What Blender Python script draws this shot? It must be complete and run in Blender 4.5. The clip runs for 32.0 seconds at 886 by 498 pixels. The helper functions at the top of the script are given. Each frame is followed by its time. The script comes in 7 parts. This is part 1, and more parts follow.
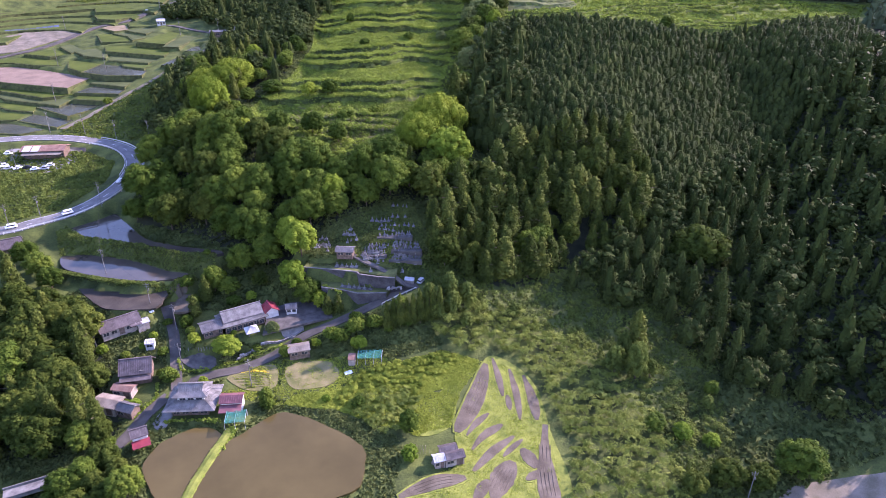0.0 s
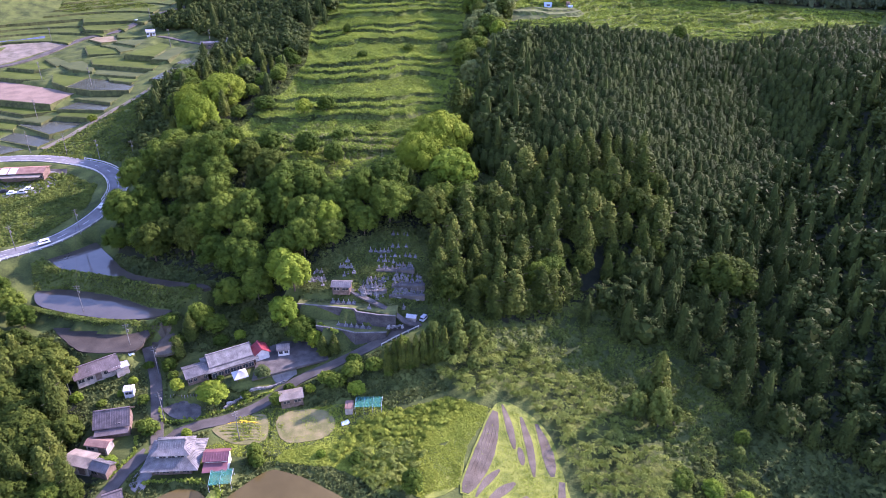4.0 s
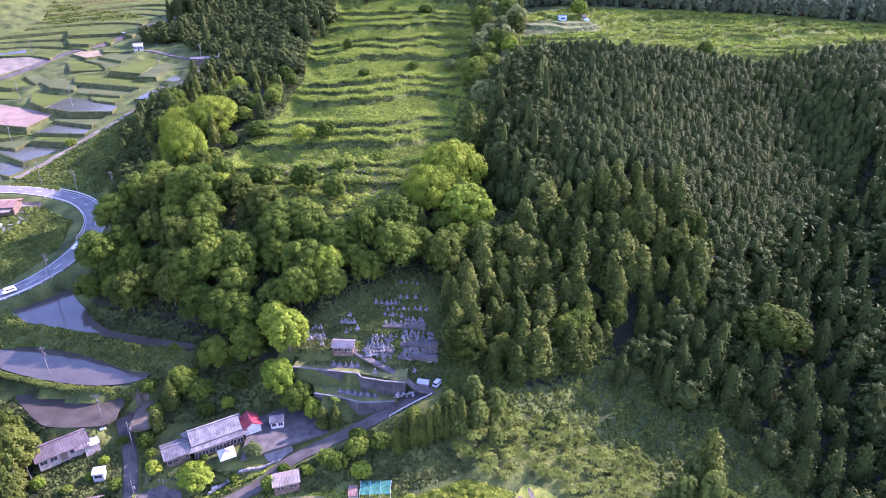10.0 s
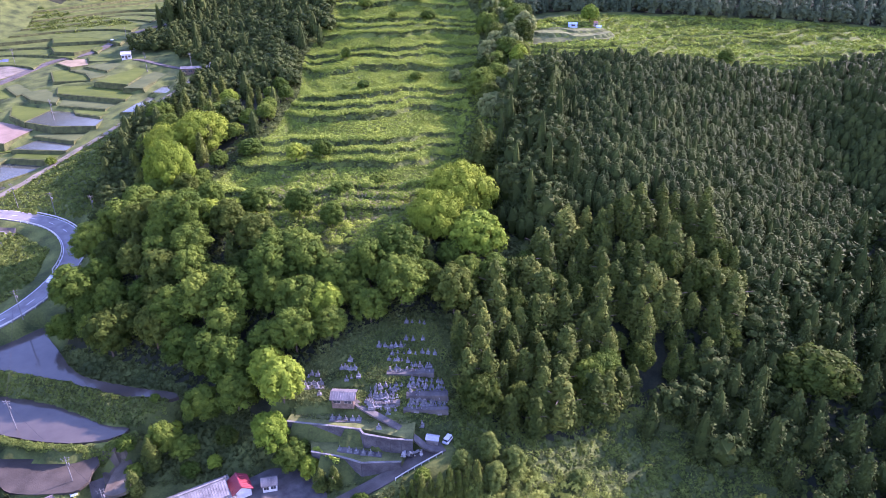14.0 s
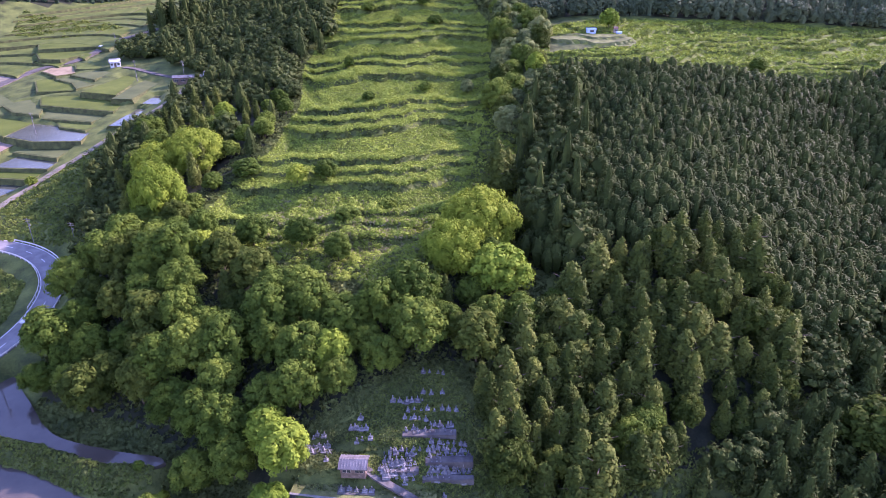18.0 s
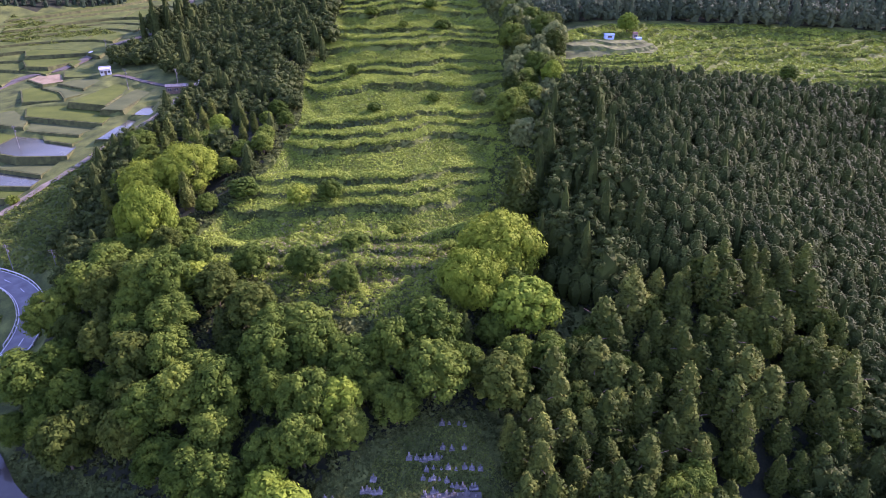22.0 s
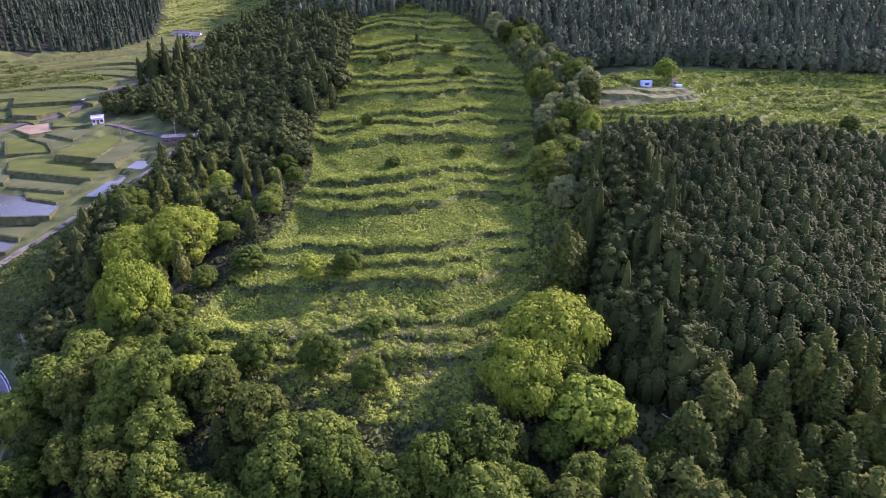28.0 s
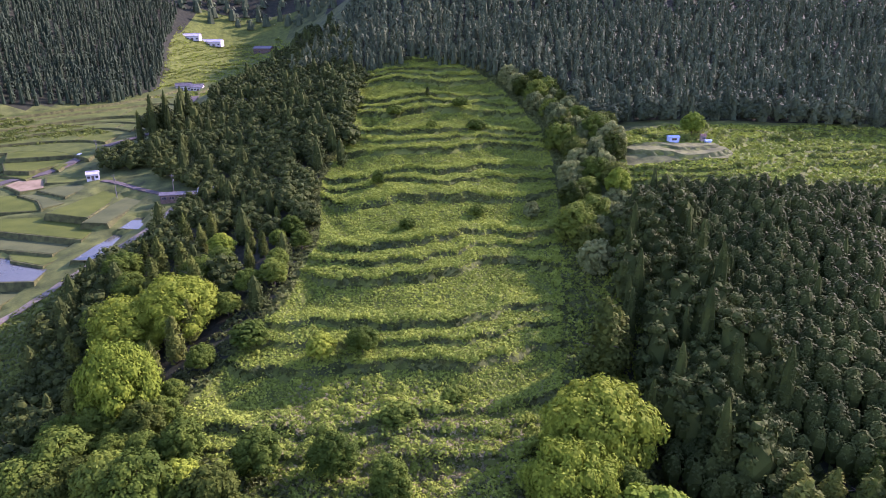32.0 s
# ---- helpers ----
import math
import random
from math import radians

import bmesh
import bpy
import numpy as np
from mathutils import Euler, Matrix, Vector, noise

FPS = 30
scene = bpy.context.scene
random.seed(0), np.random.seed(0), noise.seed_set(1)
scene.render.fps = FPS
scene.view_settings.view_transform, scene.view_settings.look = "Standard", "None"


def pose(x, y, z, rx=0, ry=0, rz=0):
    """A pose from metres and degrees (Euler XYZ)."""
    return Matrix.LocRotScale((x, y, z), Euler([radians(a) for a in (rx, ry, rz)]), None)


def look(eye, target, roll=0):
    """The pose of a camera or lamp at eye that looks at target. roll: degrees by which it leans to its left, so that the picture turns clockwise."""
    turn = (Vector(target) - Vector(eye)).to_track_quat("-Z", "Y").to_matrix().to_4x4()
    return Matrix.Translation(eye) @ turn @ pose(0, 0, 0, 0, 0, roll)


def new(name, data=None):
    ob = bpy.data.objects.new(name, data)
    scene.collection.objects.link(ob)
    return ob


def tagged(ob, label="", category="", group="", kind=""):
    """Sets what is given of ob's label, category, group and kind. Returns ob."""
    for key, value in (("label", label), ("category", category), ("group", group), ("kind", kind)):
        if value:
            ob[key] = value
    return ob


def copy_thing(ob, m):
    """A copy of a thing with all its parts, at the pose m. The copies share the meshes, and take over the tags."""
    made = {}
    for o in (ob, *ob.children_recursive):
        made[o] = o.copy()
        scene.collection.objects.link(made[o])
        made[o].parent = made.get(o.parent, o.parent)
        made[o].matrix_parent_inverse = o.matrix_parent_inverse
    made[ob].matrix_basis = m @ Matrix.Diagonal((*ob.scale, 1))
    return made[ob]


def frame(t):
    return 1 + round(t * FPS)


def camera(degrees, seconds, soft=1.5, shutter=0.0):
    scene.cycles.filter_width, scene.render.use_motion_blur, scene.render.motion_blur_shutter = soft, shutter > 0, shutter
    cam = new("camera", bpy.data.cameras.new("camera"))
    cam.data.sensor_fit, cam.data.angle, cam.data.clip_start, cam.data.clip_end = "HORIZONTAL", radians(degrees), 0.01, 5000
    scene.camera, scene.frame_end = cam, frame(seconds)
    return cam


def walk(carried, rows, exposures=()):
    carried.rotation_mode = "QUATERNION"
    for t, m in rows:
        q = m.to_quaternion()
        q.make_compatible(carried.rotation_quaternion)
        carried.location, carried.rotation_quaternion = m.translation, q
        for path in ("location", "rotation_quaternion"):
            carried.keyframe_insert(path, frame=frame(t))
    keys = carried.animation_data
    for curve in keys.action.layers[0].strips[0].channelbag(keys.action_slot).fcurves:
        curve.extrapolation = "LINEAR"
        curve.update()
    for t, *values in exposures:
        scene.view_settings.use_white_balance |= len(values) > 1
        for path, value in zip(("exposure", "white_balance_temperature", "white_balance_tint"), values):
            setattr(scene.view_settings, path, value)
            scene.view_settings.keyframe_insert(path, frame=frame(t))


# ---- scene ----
cam = camera(65.7, 32.0, 0.75)
METRES, EYE, TILT, LEAN, TURN = 155.0, 115.0, -28.0, 0.0, 0.0
ROWS = [
    (0.0, 0.0, 0.0, 0.0, 0.0, 0.0, -0.0),
    (0.5, -0.0004, 0.0124, 0.0056, -0.01, 0.03, -0.02),
    (1.0, -0.0011, 0.0249, 0.0121, -0.02, 0.03, -0.04),
    (1.5, -0.0016, 0.0375, 0.019, -0.02, 0.06, -0.02),
    (2.0, -0.0026, 0.0501, 0.0261, -0.04, 0.11, 0.03),
    (2.5, -0.0037, 0.0629, 0.0335, -0.04, 0.15, 0.09),
    (3.0, -0.005, 0.076, 0.0411, -0.04, 0.18, 0.15),
    (3.5, -0.0068, 0.0898, 0.0496, -0.05, 0.21, 0.2),
    (5.5, -0.0195, 0.1415, 0.0808, -0.07, 0.32, 0.38),
    (6.0, -0.0225, 0.1536, 0.0881, -0.09, 0.32, 0.34),
    (6.5, -0.0249, 0.166, 0.0952, -0.11, 0.33, 0.28),
    (7.0, -0.0274, 0.1785, 0.1021, -0.14, 0.35, 0.23),
    (7.5, -0.0288, 0.1911, 0.1092, -0.16, 0.35, 0.19),
    (8.0, -0.03, 0.2039, 0.1161, -0.18, 0.37, 0.17),
    (8.5, -0.0309, 0.2172, 0.1231, -0.21, 0.4, 0.18),
    (9.0, -0.0325, 0.2301, 0.1301, -0.21, 0.43, 0.24),
    (9.5, -0.0344, 0.2429, 0.1366, -0.21, 0.48, 0.31),
    (10.0, -0.037, 0.2553, 0.143, -0.2, 0.51, 0.38),
    (10.5, -0.0396, 0.2676, 0.1497, -0.21, 0.53, 0.4),
    (11.0, -0.0417, 0.2803, 0.1566, -0.23, 0.53, 0.42),
    (11.5, -0.0436, 0.2935, 0.1637, -0.24, 0.52, 0.45),
    (12.0, -0.0457, 0.3071, 0.1712, -0.27, 0.52, 0.45),
    (12.5, -0.0476, 0.3214, 0.179, -0.29, 0.51, 0.5),
    (13.0, -0.0496, 0.3362, 0.1869, -0.3, 0.5, 0.52),
    (13.5, -0.0515, 0.3516, 0.1948, -0.32, 0.5, 0.56),
    (14.0, -0.0539, 0.3674, 0.2031, -0.33, 0.5, 0.6),
    (14.5, -0.0569, 0.3834, 0.2112, -0.36, 0.47, 0.65),
    (16.5, -0.0731, 0.4479, 0.2429, -0.43, 0.4, 0.79),
    (17.0, -0.0773, 0.4633, 0.2508, -0.45, 0.41, 0.8),
    (17.5, -0.0817, 0.4785, 0.2585, -0.47, 0.4, 0.8),
    (18.0, -0.0857, 0.4933, 0.2657, -0.49, 0.4, 0.79),
    (18.5, -0.0897, 0.5075, 0.2726, -0.51, 0.4, 0.8),
    (19.0, -0.0935, 0.5212, 0.2792, -0.53, 0.4, 0.82),
    (19.5, -0.0976, 0.5347, 0.2849, -0.57, 0.43, 0.82),
    (20.0, -0.1005, 0.5476, 0.2914, -0.57, 0.4, 0.87),
    (20.5, -0.1041, 0.5605, 0.297, -0.59, 0.41, 0.9),
    (21.0, -0.1073, 0.5732, 0.3027, -0.61, 0.43, 0.92),
    (21.5, -0.1105, 0.586, 0.3084, -0.63, 0.45, 0.94),
    (22.0, -0.1135, 0.5989, 0.3141, -0.64, 0.45, 0.97),
    (22.5, -0.1165, 0.6118, 0.3198, -0.64, 0.46, 0.99),
    (23.0, -0.1199, 0.6251, 0.3251, -0.65, 0.47, 1.0),
    (23.5, -0.1236, 0.6385, 0.3303, -0.67, 0.48, 1.01),
    (24.0, -0.1278, 0.652, 0.3355, -0.69, 0.49, 1.02),
    (24.5, -0.1322, 0.6655, 0.3408, -0.7, 0.49, 1.02),
    (25.0, -0.1371, 0.6793, 0.346, -0.72, 0.49, 1.03),
    (25.5, -0.142, 0.6933, 0.3513, -0.73, 0.48, 1.03),
    (26.0, -0.1472, 0.7079, 0.3602, -0.73, 1.85, 1.07),
    (26.5, -0.1533, 0.7218, 0.3626, -0.79, 3.42, 1.05),
    (28.5, -0.1747, 0.783, 0.3866, -0.86, 3.88, 1.1),
    (29.0, -0.1796, 0.7984, 0.3928, -0.85, 4.11, 1.13),
    (29.5, -0.1846, 0.8136, 0.3985, -0.87, 4.35, 1.17),
    (30.0, -0.1895, 0.8279, 0.4043, -0.89, 4.66, 1.19),
    (30.5, -0.1938, 0.8416, 0.4106, -0.89, 5.15, 1.22),
    (31.0, -0.1979, 0.8542, 0.4166, -0.91, 6.56, 1.24),
    (31.5, -0.2017, 0.865, 0.4212, -0.94, 7.7, 1.21),
    (32.0, -0.2043, 0.8746, 0.4267, -0.94, 7.74, 1.17),
]
walk(cam, [(t, pose(0, 0, EYE, TILT, LEAN, TURN) @ pose(METRES * x, METRES * y, METRES * z, 90 + pitch, roll, yaw)) for t, x, y, z, yaw, pitch, roll in ROWS], [(0.0, 1.97, 5600, 52), (6.0, 2.29, 5450, 57), (10.0, 2.52, 5400, 62), (14.0, 2.45, 5400, 65), (19.0, 2.2, 5500, 68), (26.0, 1.88, 5600, 70), (32.0, 1.9, 5650, 66)])

# world and sun
SUN_AZ, SUN_EL = 60.0, 29.0  # degrees clockwise from straight ahead (+y), and above the horizon
to_sun = Vector((math.sin(radians(SUN_AZ)) * math.cos(radians(SUN_EL)), math.cos(radians(SUN_AZ)) * math.cos(radians(SUN_EL)), math.sin(radians(SUN_EL))))
world = bpy.data.worlds.new("sky")
scene.world = world
world.use_nodes = True
sky = world.node_tree.nodes.new("ShaderNodeTexSky")
sky.sky_type, sky.sun_disc = "NISHITA", False
sky.sun_elevation, sky.sun_rotation = radians(SUN_EL), radians(SUN_AZ)
sky.air_density, sky.dust_density, sky.ozone_density = 1.4, 0.8, 2.0
background = world.node_tree.nodes["Background"]
background.inputs["Strength"].default_value = 0.15
world.node_tree.links.new(sky.outputs[0], background.inputs[0])
sun = new("sun", bpy.data.lights.new("sun", "SUN"))
sun.data.energy, sun.data.angle, sun.data.color = 4.1, radians(0.6), (1.0, 0.87, 0.66)
sun.matrix_world = look(to_sun * 300, (0, 0, 0))

# ---- land: heights in metres from break lines (valley floors, crests, slopes) ----
BREAKS = {
    "stream": [(-190, 40, -24), (-130, 95, -16), (-98, 120, -12), (-40, 60, -20), (40, 60, -22), (110, 60, -24), (200, 60, -24)],
    "village_flat": [(-75, 110, -7.5), (-19, 108, -7.5), (-45, 138, -6.8), (-66, 143, -6), (-90, 150, -4.5), (-84, 165, -3), (-40, 160, -3.6), (-22, 155, -4.4)],
    "house_yard": [(-72, 172, -0.5), (-50, 172, 0.5), (-40, 178, 1.5), (-24, 176, 4.5), (-10, 180, 8)],
    "pads": [(14, 160, -6), (0, 132, -8), (26, 148, -8), (28, 112, -11), (5, 110, -9.5)],
    "upper_pond": [(-130, 212, 9), (-105, 208, 8.6), (-85, 202, 8.4), (-120, 195, 6.6), (-90, 189, 6.3), (-105, 176, 3.6), (-82, 176, 2.6)],
    "road_bend": [(-190, 196, 11), (-147, 206, 12.5), (-128, 220, 14.5), (-120, 245, 17), (-132, 268, 18.5), (-165, 278, 19.5), (-215, 278, 20), (-165, 235, 15)],
    "rice_valley": [(-150, 300, 23), (-230, 320, 23), (-156, 316, 24.5), (-190, 370, 32), (-165, 420, 39), (-122, 398, 39), (-168, 461, 42.5), (-230, 520, 47), (-197, 638, 51), (-205, 800, 66), (-165, 672, 56), (-160, 730, 63), (-215, 740, 62), (-160, 790, 71), (-290, 440, 42)],
    "hill_foot": [(-96, 214, 12), (-70, 200, 8.5), (-60, 192, 6), (-46, 190, 9), (-34, 187, 12.5), (-20, 188, 13)],
    "hill_face": [(-92, 224, 21), (-72, 216, 19), (-52, 212, 18.5), (-32, 206, 17.5), (-18, 206, 16.5), (0, 206, 17), (8, 196, 11), (14, 184, 5)],
    "ridge_brow": [(-88, 245, 30), (-70, 238, 29), (-45, 236, 28), (-22, 234, 27), (2, 232, 25)],
    "ridge_crest": [(-58, 268, 34.5), (-28, 268, 36), (-35, 300, 43), (-30, 335, 48.5), (-28, 370, 53), (-34, 443, 65), (-50, 504, 73), (-60, 600, 88)],
    "ridge_west": [(-92, 275, 32), (-76, 310, 41), (-62, 345, 46.5), (-68, 380, 49), (-72, 440, 60), (-100, 500, 60), (-105, 440, 47)],
    "ridge_east": [(-4, 275, 34), (3, 310, 41), (6, 345, 48), (2, 400, 57)],
    "gully": [(14, 245, 24), (18, 275, 30), (22, 310, 40), (25, 340, 49)],
    "plateau": [(30, 380, 61), (50, 377, 62), (45, 352, 57), (90, 350, 55), (95, 385, 60), (150, 370, 55), (220, 390, 56), (90, 420, 66)],
    "spur": [(35, 266, 37), (58, 262, 37), (55, 234, 27), (30, 226, 20), (60, 300, 46), (85, 322, 48), (108, 318, 46), (45, 320, 48)],
    "ravine": [(50, 60, -22), (70, 120, -14.5), (48, 160, -8), (60, 178, -6), (80, 190, -1), (100, 215, 4), (126, 235, 9), (136, 285, 19), (128, 314, 32), (92, 240, 15), (30, 190, -1)],
    # Unseen part of this hillside is raised only to shade the ravine.
    "east_side": [(110, 122, -14.5), (152, 148, 8), (174, 195, 26), (205, 240, 31), (162, 278, 30), (160, 312, 43), (215, 290, 38), (240, 330, 44)],
    "far_hills": [(-60, 760, 130), (120, 560, 100), (0, 540, 88), (250, 520, 90), (420, 420, 95), (-330, 560, 95), (-420, 700, 150), (-300, 760, 110), (150, 800, 150), (500, 800, 150)],
    "rim": [(-900, 0, 60), (-500, 200, 60), (-420, 400, 85), (-900, 600, 190), (-700, 1100, 230), (-150, 1100, 200), (300, 1200, 230), (900, 1100, 220), (900, 500, 130), (700, 100, 50), (300, -200, -20), (-200, -200, -20), (-700, -300, 20), (800, -300, 10)],
}


def spline_terms(px, py, nodes):
    d2 = (px[:, None] - nodes[None, :, 0]) ** 2 + (py[:, None] - nodes[None, :, 1]) ** 2
    return 0.5 * d2 * np.log(d2 + 25.0)


NODES = np.array([p for line in BREAKS.values() for p in line], float)
NODES[:, :2] /= 100.0
count = len(NODES)
system = np.zeros((count + 3, count + 3))
system[:count, :count] = spline_terms(NODES[:, 0] * 100, NODES[:, 1] * 100, NODES * 100) / 1e4 + np.eye(count) * 0.02
system[:count, count] = system[count, :count] = 1
system[:count, count + 1:] = NODES[:, :2]
system[count + 1:, :count] = NODES[:, :2].T
WEIGHTS = np.linalg.solve(system, np.append(NODES[:, 2], [0, 0, 0]))


def inside(px, py, poly):
    """Signed distance to a polygon's edge: positive inside."""
    poly = np.array(poly, float)
    near = np.full(px.shape, 1e9)
    flag = np.zeros(px.shape, bool)
    for (ax, ay), (bx, by) in zip(poly, np.roll(poly, -1, 0)):
        ex, ey = bx - ax, by - ay
        s = np.clip(((px - ax) * ex + (py - ay) * ey) / (ex * ex + ey * ey + 1e-9), 0, 1)
        near = np.minimum(near, np.hypot(px - ax - s * ex, py - ay - s * ey))
        hit = ((ay > py) != (by > py)) & (px < (bx - ax) * (py - ay) / (by - ay + 1e-12) + ax)
        flag ^= hit
    return np.where(flag, near, -near)


def soft(v, a, b):
    s = np.clip((v - a) / (b - a), 0, 1)
    return s * s * (3 - 2 * s)


RIDGE = [(-66, 250), (-30, 246), (-8, 256), (0, 300), (7, 345), (11, 385), (12, 415), (-1, 470), (-26, 525), (-64, 530), (-66, 500), (-62, 445), (-66, 410), (-69, 385), (-66, 360), (-63, 335), (-66, 305), (-84, 262)]
BROW = [(-66, 262), (-58, 246), (-42, 238), (-22, 236), (-10, 240), (-14, 256), (-16, 268), (-40, 274), (-60, 276)]
UPPER_VALLEY = [(-214, 596), (-180, 596), (-166, 620), (-156, 660), (-130, 690), (-140, 750), (-170, 822), (-235, 830), (-256, 815), (-244, 745), (-226, 675), (-213, 622)]
PLATEAU = [(28, 342), (60, 336), (110, 334), (200, 350), (230, 392), (120, 405), (60, 402), (30, 392)]


def base_height(px, py):
    px, py = np.asarray(px, float), np.asarray(py, float)
    flat_x, flat_y = px.ravel(), py.ravel()
    out = np.empty(flat_x.shape)
    for i in range(0, len(flat_x), 20000):
        x, y = flat_x[i:i + 20000], flat_y[i:i + 20000]
        out[i:i + 20000] = spline_terms(x, y, NODES * 100) @ WEIGHTS[:count] / 1e4 + WEIGHTS[count] + x / 100 * WEIGHTS[count + 1] + y / 100 * WEIGHTS[count + 2]
    return out.reshape(px.shape)


def waves(px, py):
    return np.sin(px * 0.11 + 1.3 * np.sin(py * 0.05)) + 0.6 * np.sin(px * 0.27 + py * 0.19 + 2.0) + 0.5 * np.sin(py * 0.31 - px * 0.07)


TERRACE_WAVE, RISE = 0.85, 2.2


def uneven(px, py):
    return 0.6 * waves(px * 0.55, py * 0.3) + 0.2 * waves(px * 2.0 + 7, py * 0.8) + 0.07 * waves(px * 6.1, py * 3.0 + 4)


CREST_Y, CREST_Z = (240, 268, 300, 335, 370, 443, 504, 530), (28, 35.3, 43, 48.5, 53, 65, 73, 78)


def phase(z, px, py, rise):
    """Place within the flight of terraces, counted in steps of uneven height, and the height of a step there."""
    if rise == RISE:
        z = 0.4 * z + 0.6 * np.interp(py, CREST_Y, CREST_Z)
    s = (z + TERRACE_WAVE * uneven(px, py)) / rise
    return s + 0.32 * np.sin(2.1 * s), rise / (1 + 0.672 * np.cos(2.1 * s))


def terraced(z, px, py, mask, rise):
    s, tall = phase(z, px, py, rise)
    f = s - np.floor(s)
    return z + (0.14 * f + 0.86 * soft(f, 0.86, 0.95) - f) * tall * mask


def step_at(px, py):
    """How far up its step of the ridge a place lies, 0 to 1."""
    s = phase(base_height(px, py), px, py, RISE)[0]
    return s - np.floor(s)


LEVELS = []


def height(px, py):
    px, py = np.asarray(px, float), np.asarray(py, float)
    z = base_height(px, py)
    z = terraced(z, px, py, soft(inside(px, py, RIDGE), -2, 4), RISE)
    z = terraced(z, px, py, soft(inside(px, py, PLATEAU), -2, 4), 1.6)
    z = terraced(z, px, py, soft(inside(px, py, UPPER_VALLEY), -2, 4), 1.9)
    z = z + 0.12 * waves(px * 2.1, py * 2.3)
    for poly, level, reach in LEVELS:
        lo, hi = np.min(poly, 0) - reach, np.max(poly, 0) + reach
        near = (px > lo[0]) & (px < hi[0]) & (py > lo[1]) & (py < hi[1])
        if near.any():
            w = soft(inside(px[near], py[near], poly), -reach, 0.0)
            z[near] = z[near] + (level - z[near]) * w
    return z
# ---- end of land ----

# ---- materials ----


def material(name, colours, scale=1.0, rough=0.85, bump=0.3, metal=0.0, detail=6.0, per="none", spread=0.25, fine=8.0, translucent=0.0, spec=0.08):
    """A surface whose colour wanders between colours at two scales, with fine relief. per: object or island gives each piece its own shade."""
    m = bpy.data.materials.new(name)
    m.use_nodes = True
    nodes, links = m.node_tree.nodes, m.node_tree.links
    p = nodes["Principled BSDF"]
    out = nodes["Material Output"]
    geo = nodes.new("ShaderNodeNewGeometry")
    big = nodes.new("ShaderNodeTexNoise")
    big.inputs["Scale"].default_value, big.inputs["Detail"].default_value = scale, detail
    links.new(geo.outputs["Position"], big.inputs["Vector"])
    small = nodes.new("ShaderNodeTexNoise")
    small.inputs["Scale"].default_value, small.inputs["Detail"].default_value = scale * fine, 4.0
    links.new(geo.outputs["Position"], small.inputs["Vector"])
    mix = nodes.new("ShaderNodeMath")
    mix.operation = "MULTIPLY_ADD"
    mix.inputs[1].default_value = 0.4
    links.new(small.outputs["Fac"], mix.inputs[0])
    half = nodes.new("ShaderNodeMath")
    half.operation = "MULTIPLY_ADD"
    half.inputs[1].default_value, half.inputs[2].default_value = 1.1, -0.25
    links.new(big.outputs["Fac"], half.inputs[0])
    links.new(half.outputs[0], mix.inputs[2])
    ramp = nodes.new("ShaderNodeValToRGB")
    ramp.color_ramp.elements[0].position, ramp.color_ramp.elements[1].position = 0.3, 0.75
    for i, c in enumerate(colours):
        e = ramp.color_ramp.elements[i] if i < 2 else ramp.color_ramp.elements.new(0.5)
        if len(colours) > 2:
            e.position = 0.28 + 0.5 * i / (len(colours) - 1) if i < 2 or i > 1 else e.position
        e.color = (*c, 1)
    links.new(mix.outputs[0], ramp.inputs[0])
    colour = ramp.outputs[0]
    if per != "none":
        if per == "object":
            source = nodes.new("ShaderNodeObjectInfo").outputs["Random"]
        else:
            source = geo.outputs["Random Per Island"]
        fit = nodes.new("ShaderNodeMapRange")
        fit.inputs["To Min"].default_value, fit.inputs["To Max"].default_value = 1 - spread, 1 + spread
        links.new(source, fit.inputs["Value"])
        hsv = nodes.new("ShaderNodeHueSaturation")
        links.new(fit.outputs[0], hsv.inputs["Value"])
        if per == "object":
            hue = nodes.new("ShaderNodeMapRange")
            hue.inputs["To Min"].default_value, hue.inputs["To Max"].default_value = 0.51, 0.483
            links.new(source, hue.inputs["Value"])
            links.new(hue.outputs[0], hsv.inputs["Hue"])
        links.new(colour, hsv.inputs["Color"])
        colour = hsv.outputs[0]
    links.new(colour, p.inputs["Base Color"])
    p.inputs["Roughness"].default_value, p.inputs["Metallic"].default_value = rough, metal
    p.inputs["Specular IOR Level"].default_value = spec
    if bump:
        b = nodes.new("ShaderNodeBump")
        b.inputs["Strength"].default_value, b.inputs["Distance"].default_value = bump, 0.12
        links.new(small.outputs["Fac"], b.inputs["Height"])
        links.new(b.outputs[0], p.inputs["Normal"])
    if translucent:
        t = nodes.new("ShaderNodeBsdfTranslucent")
        links.new(colour, t.inputs["Color"])
        blend = nodes.new("ShaderNodeMixShader")
        blend.inputs[0].default_value = translucent
        links.new(p.outputs[0], blend.inputs[1])
        links.new(t.outputs[0], blend.inputs[2])
        links.new(blend.outputs[0], out.inputs["Surface"])
    return m


def leaf(name, dark, bright, per="object", spread=0.34, scale=0.35, translucent=0.38):
    return material(name, [dark, bright], scale=scale, rough=0.65, bump=0, per=per, spread=spread, fine=5.0, translucent=translucent, spec=0.03)


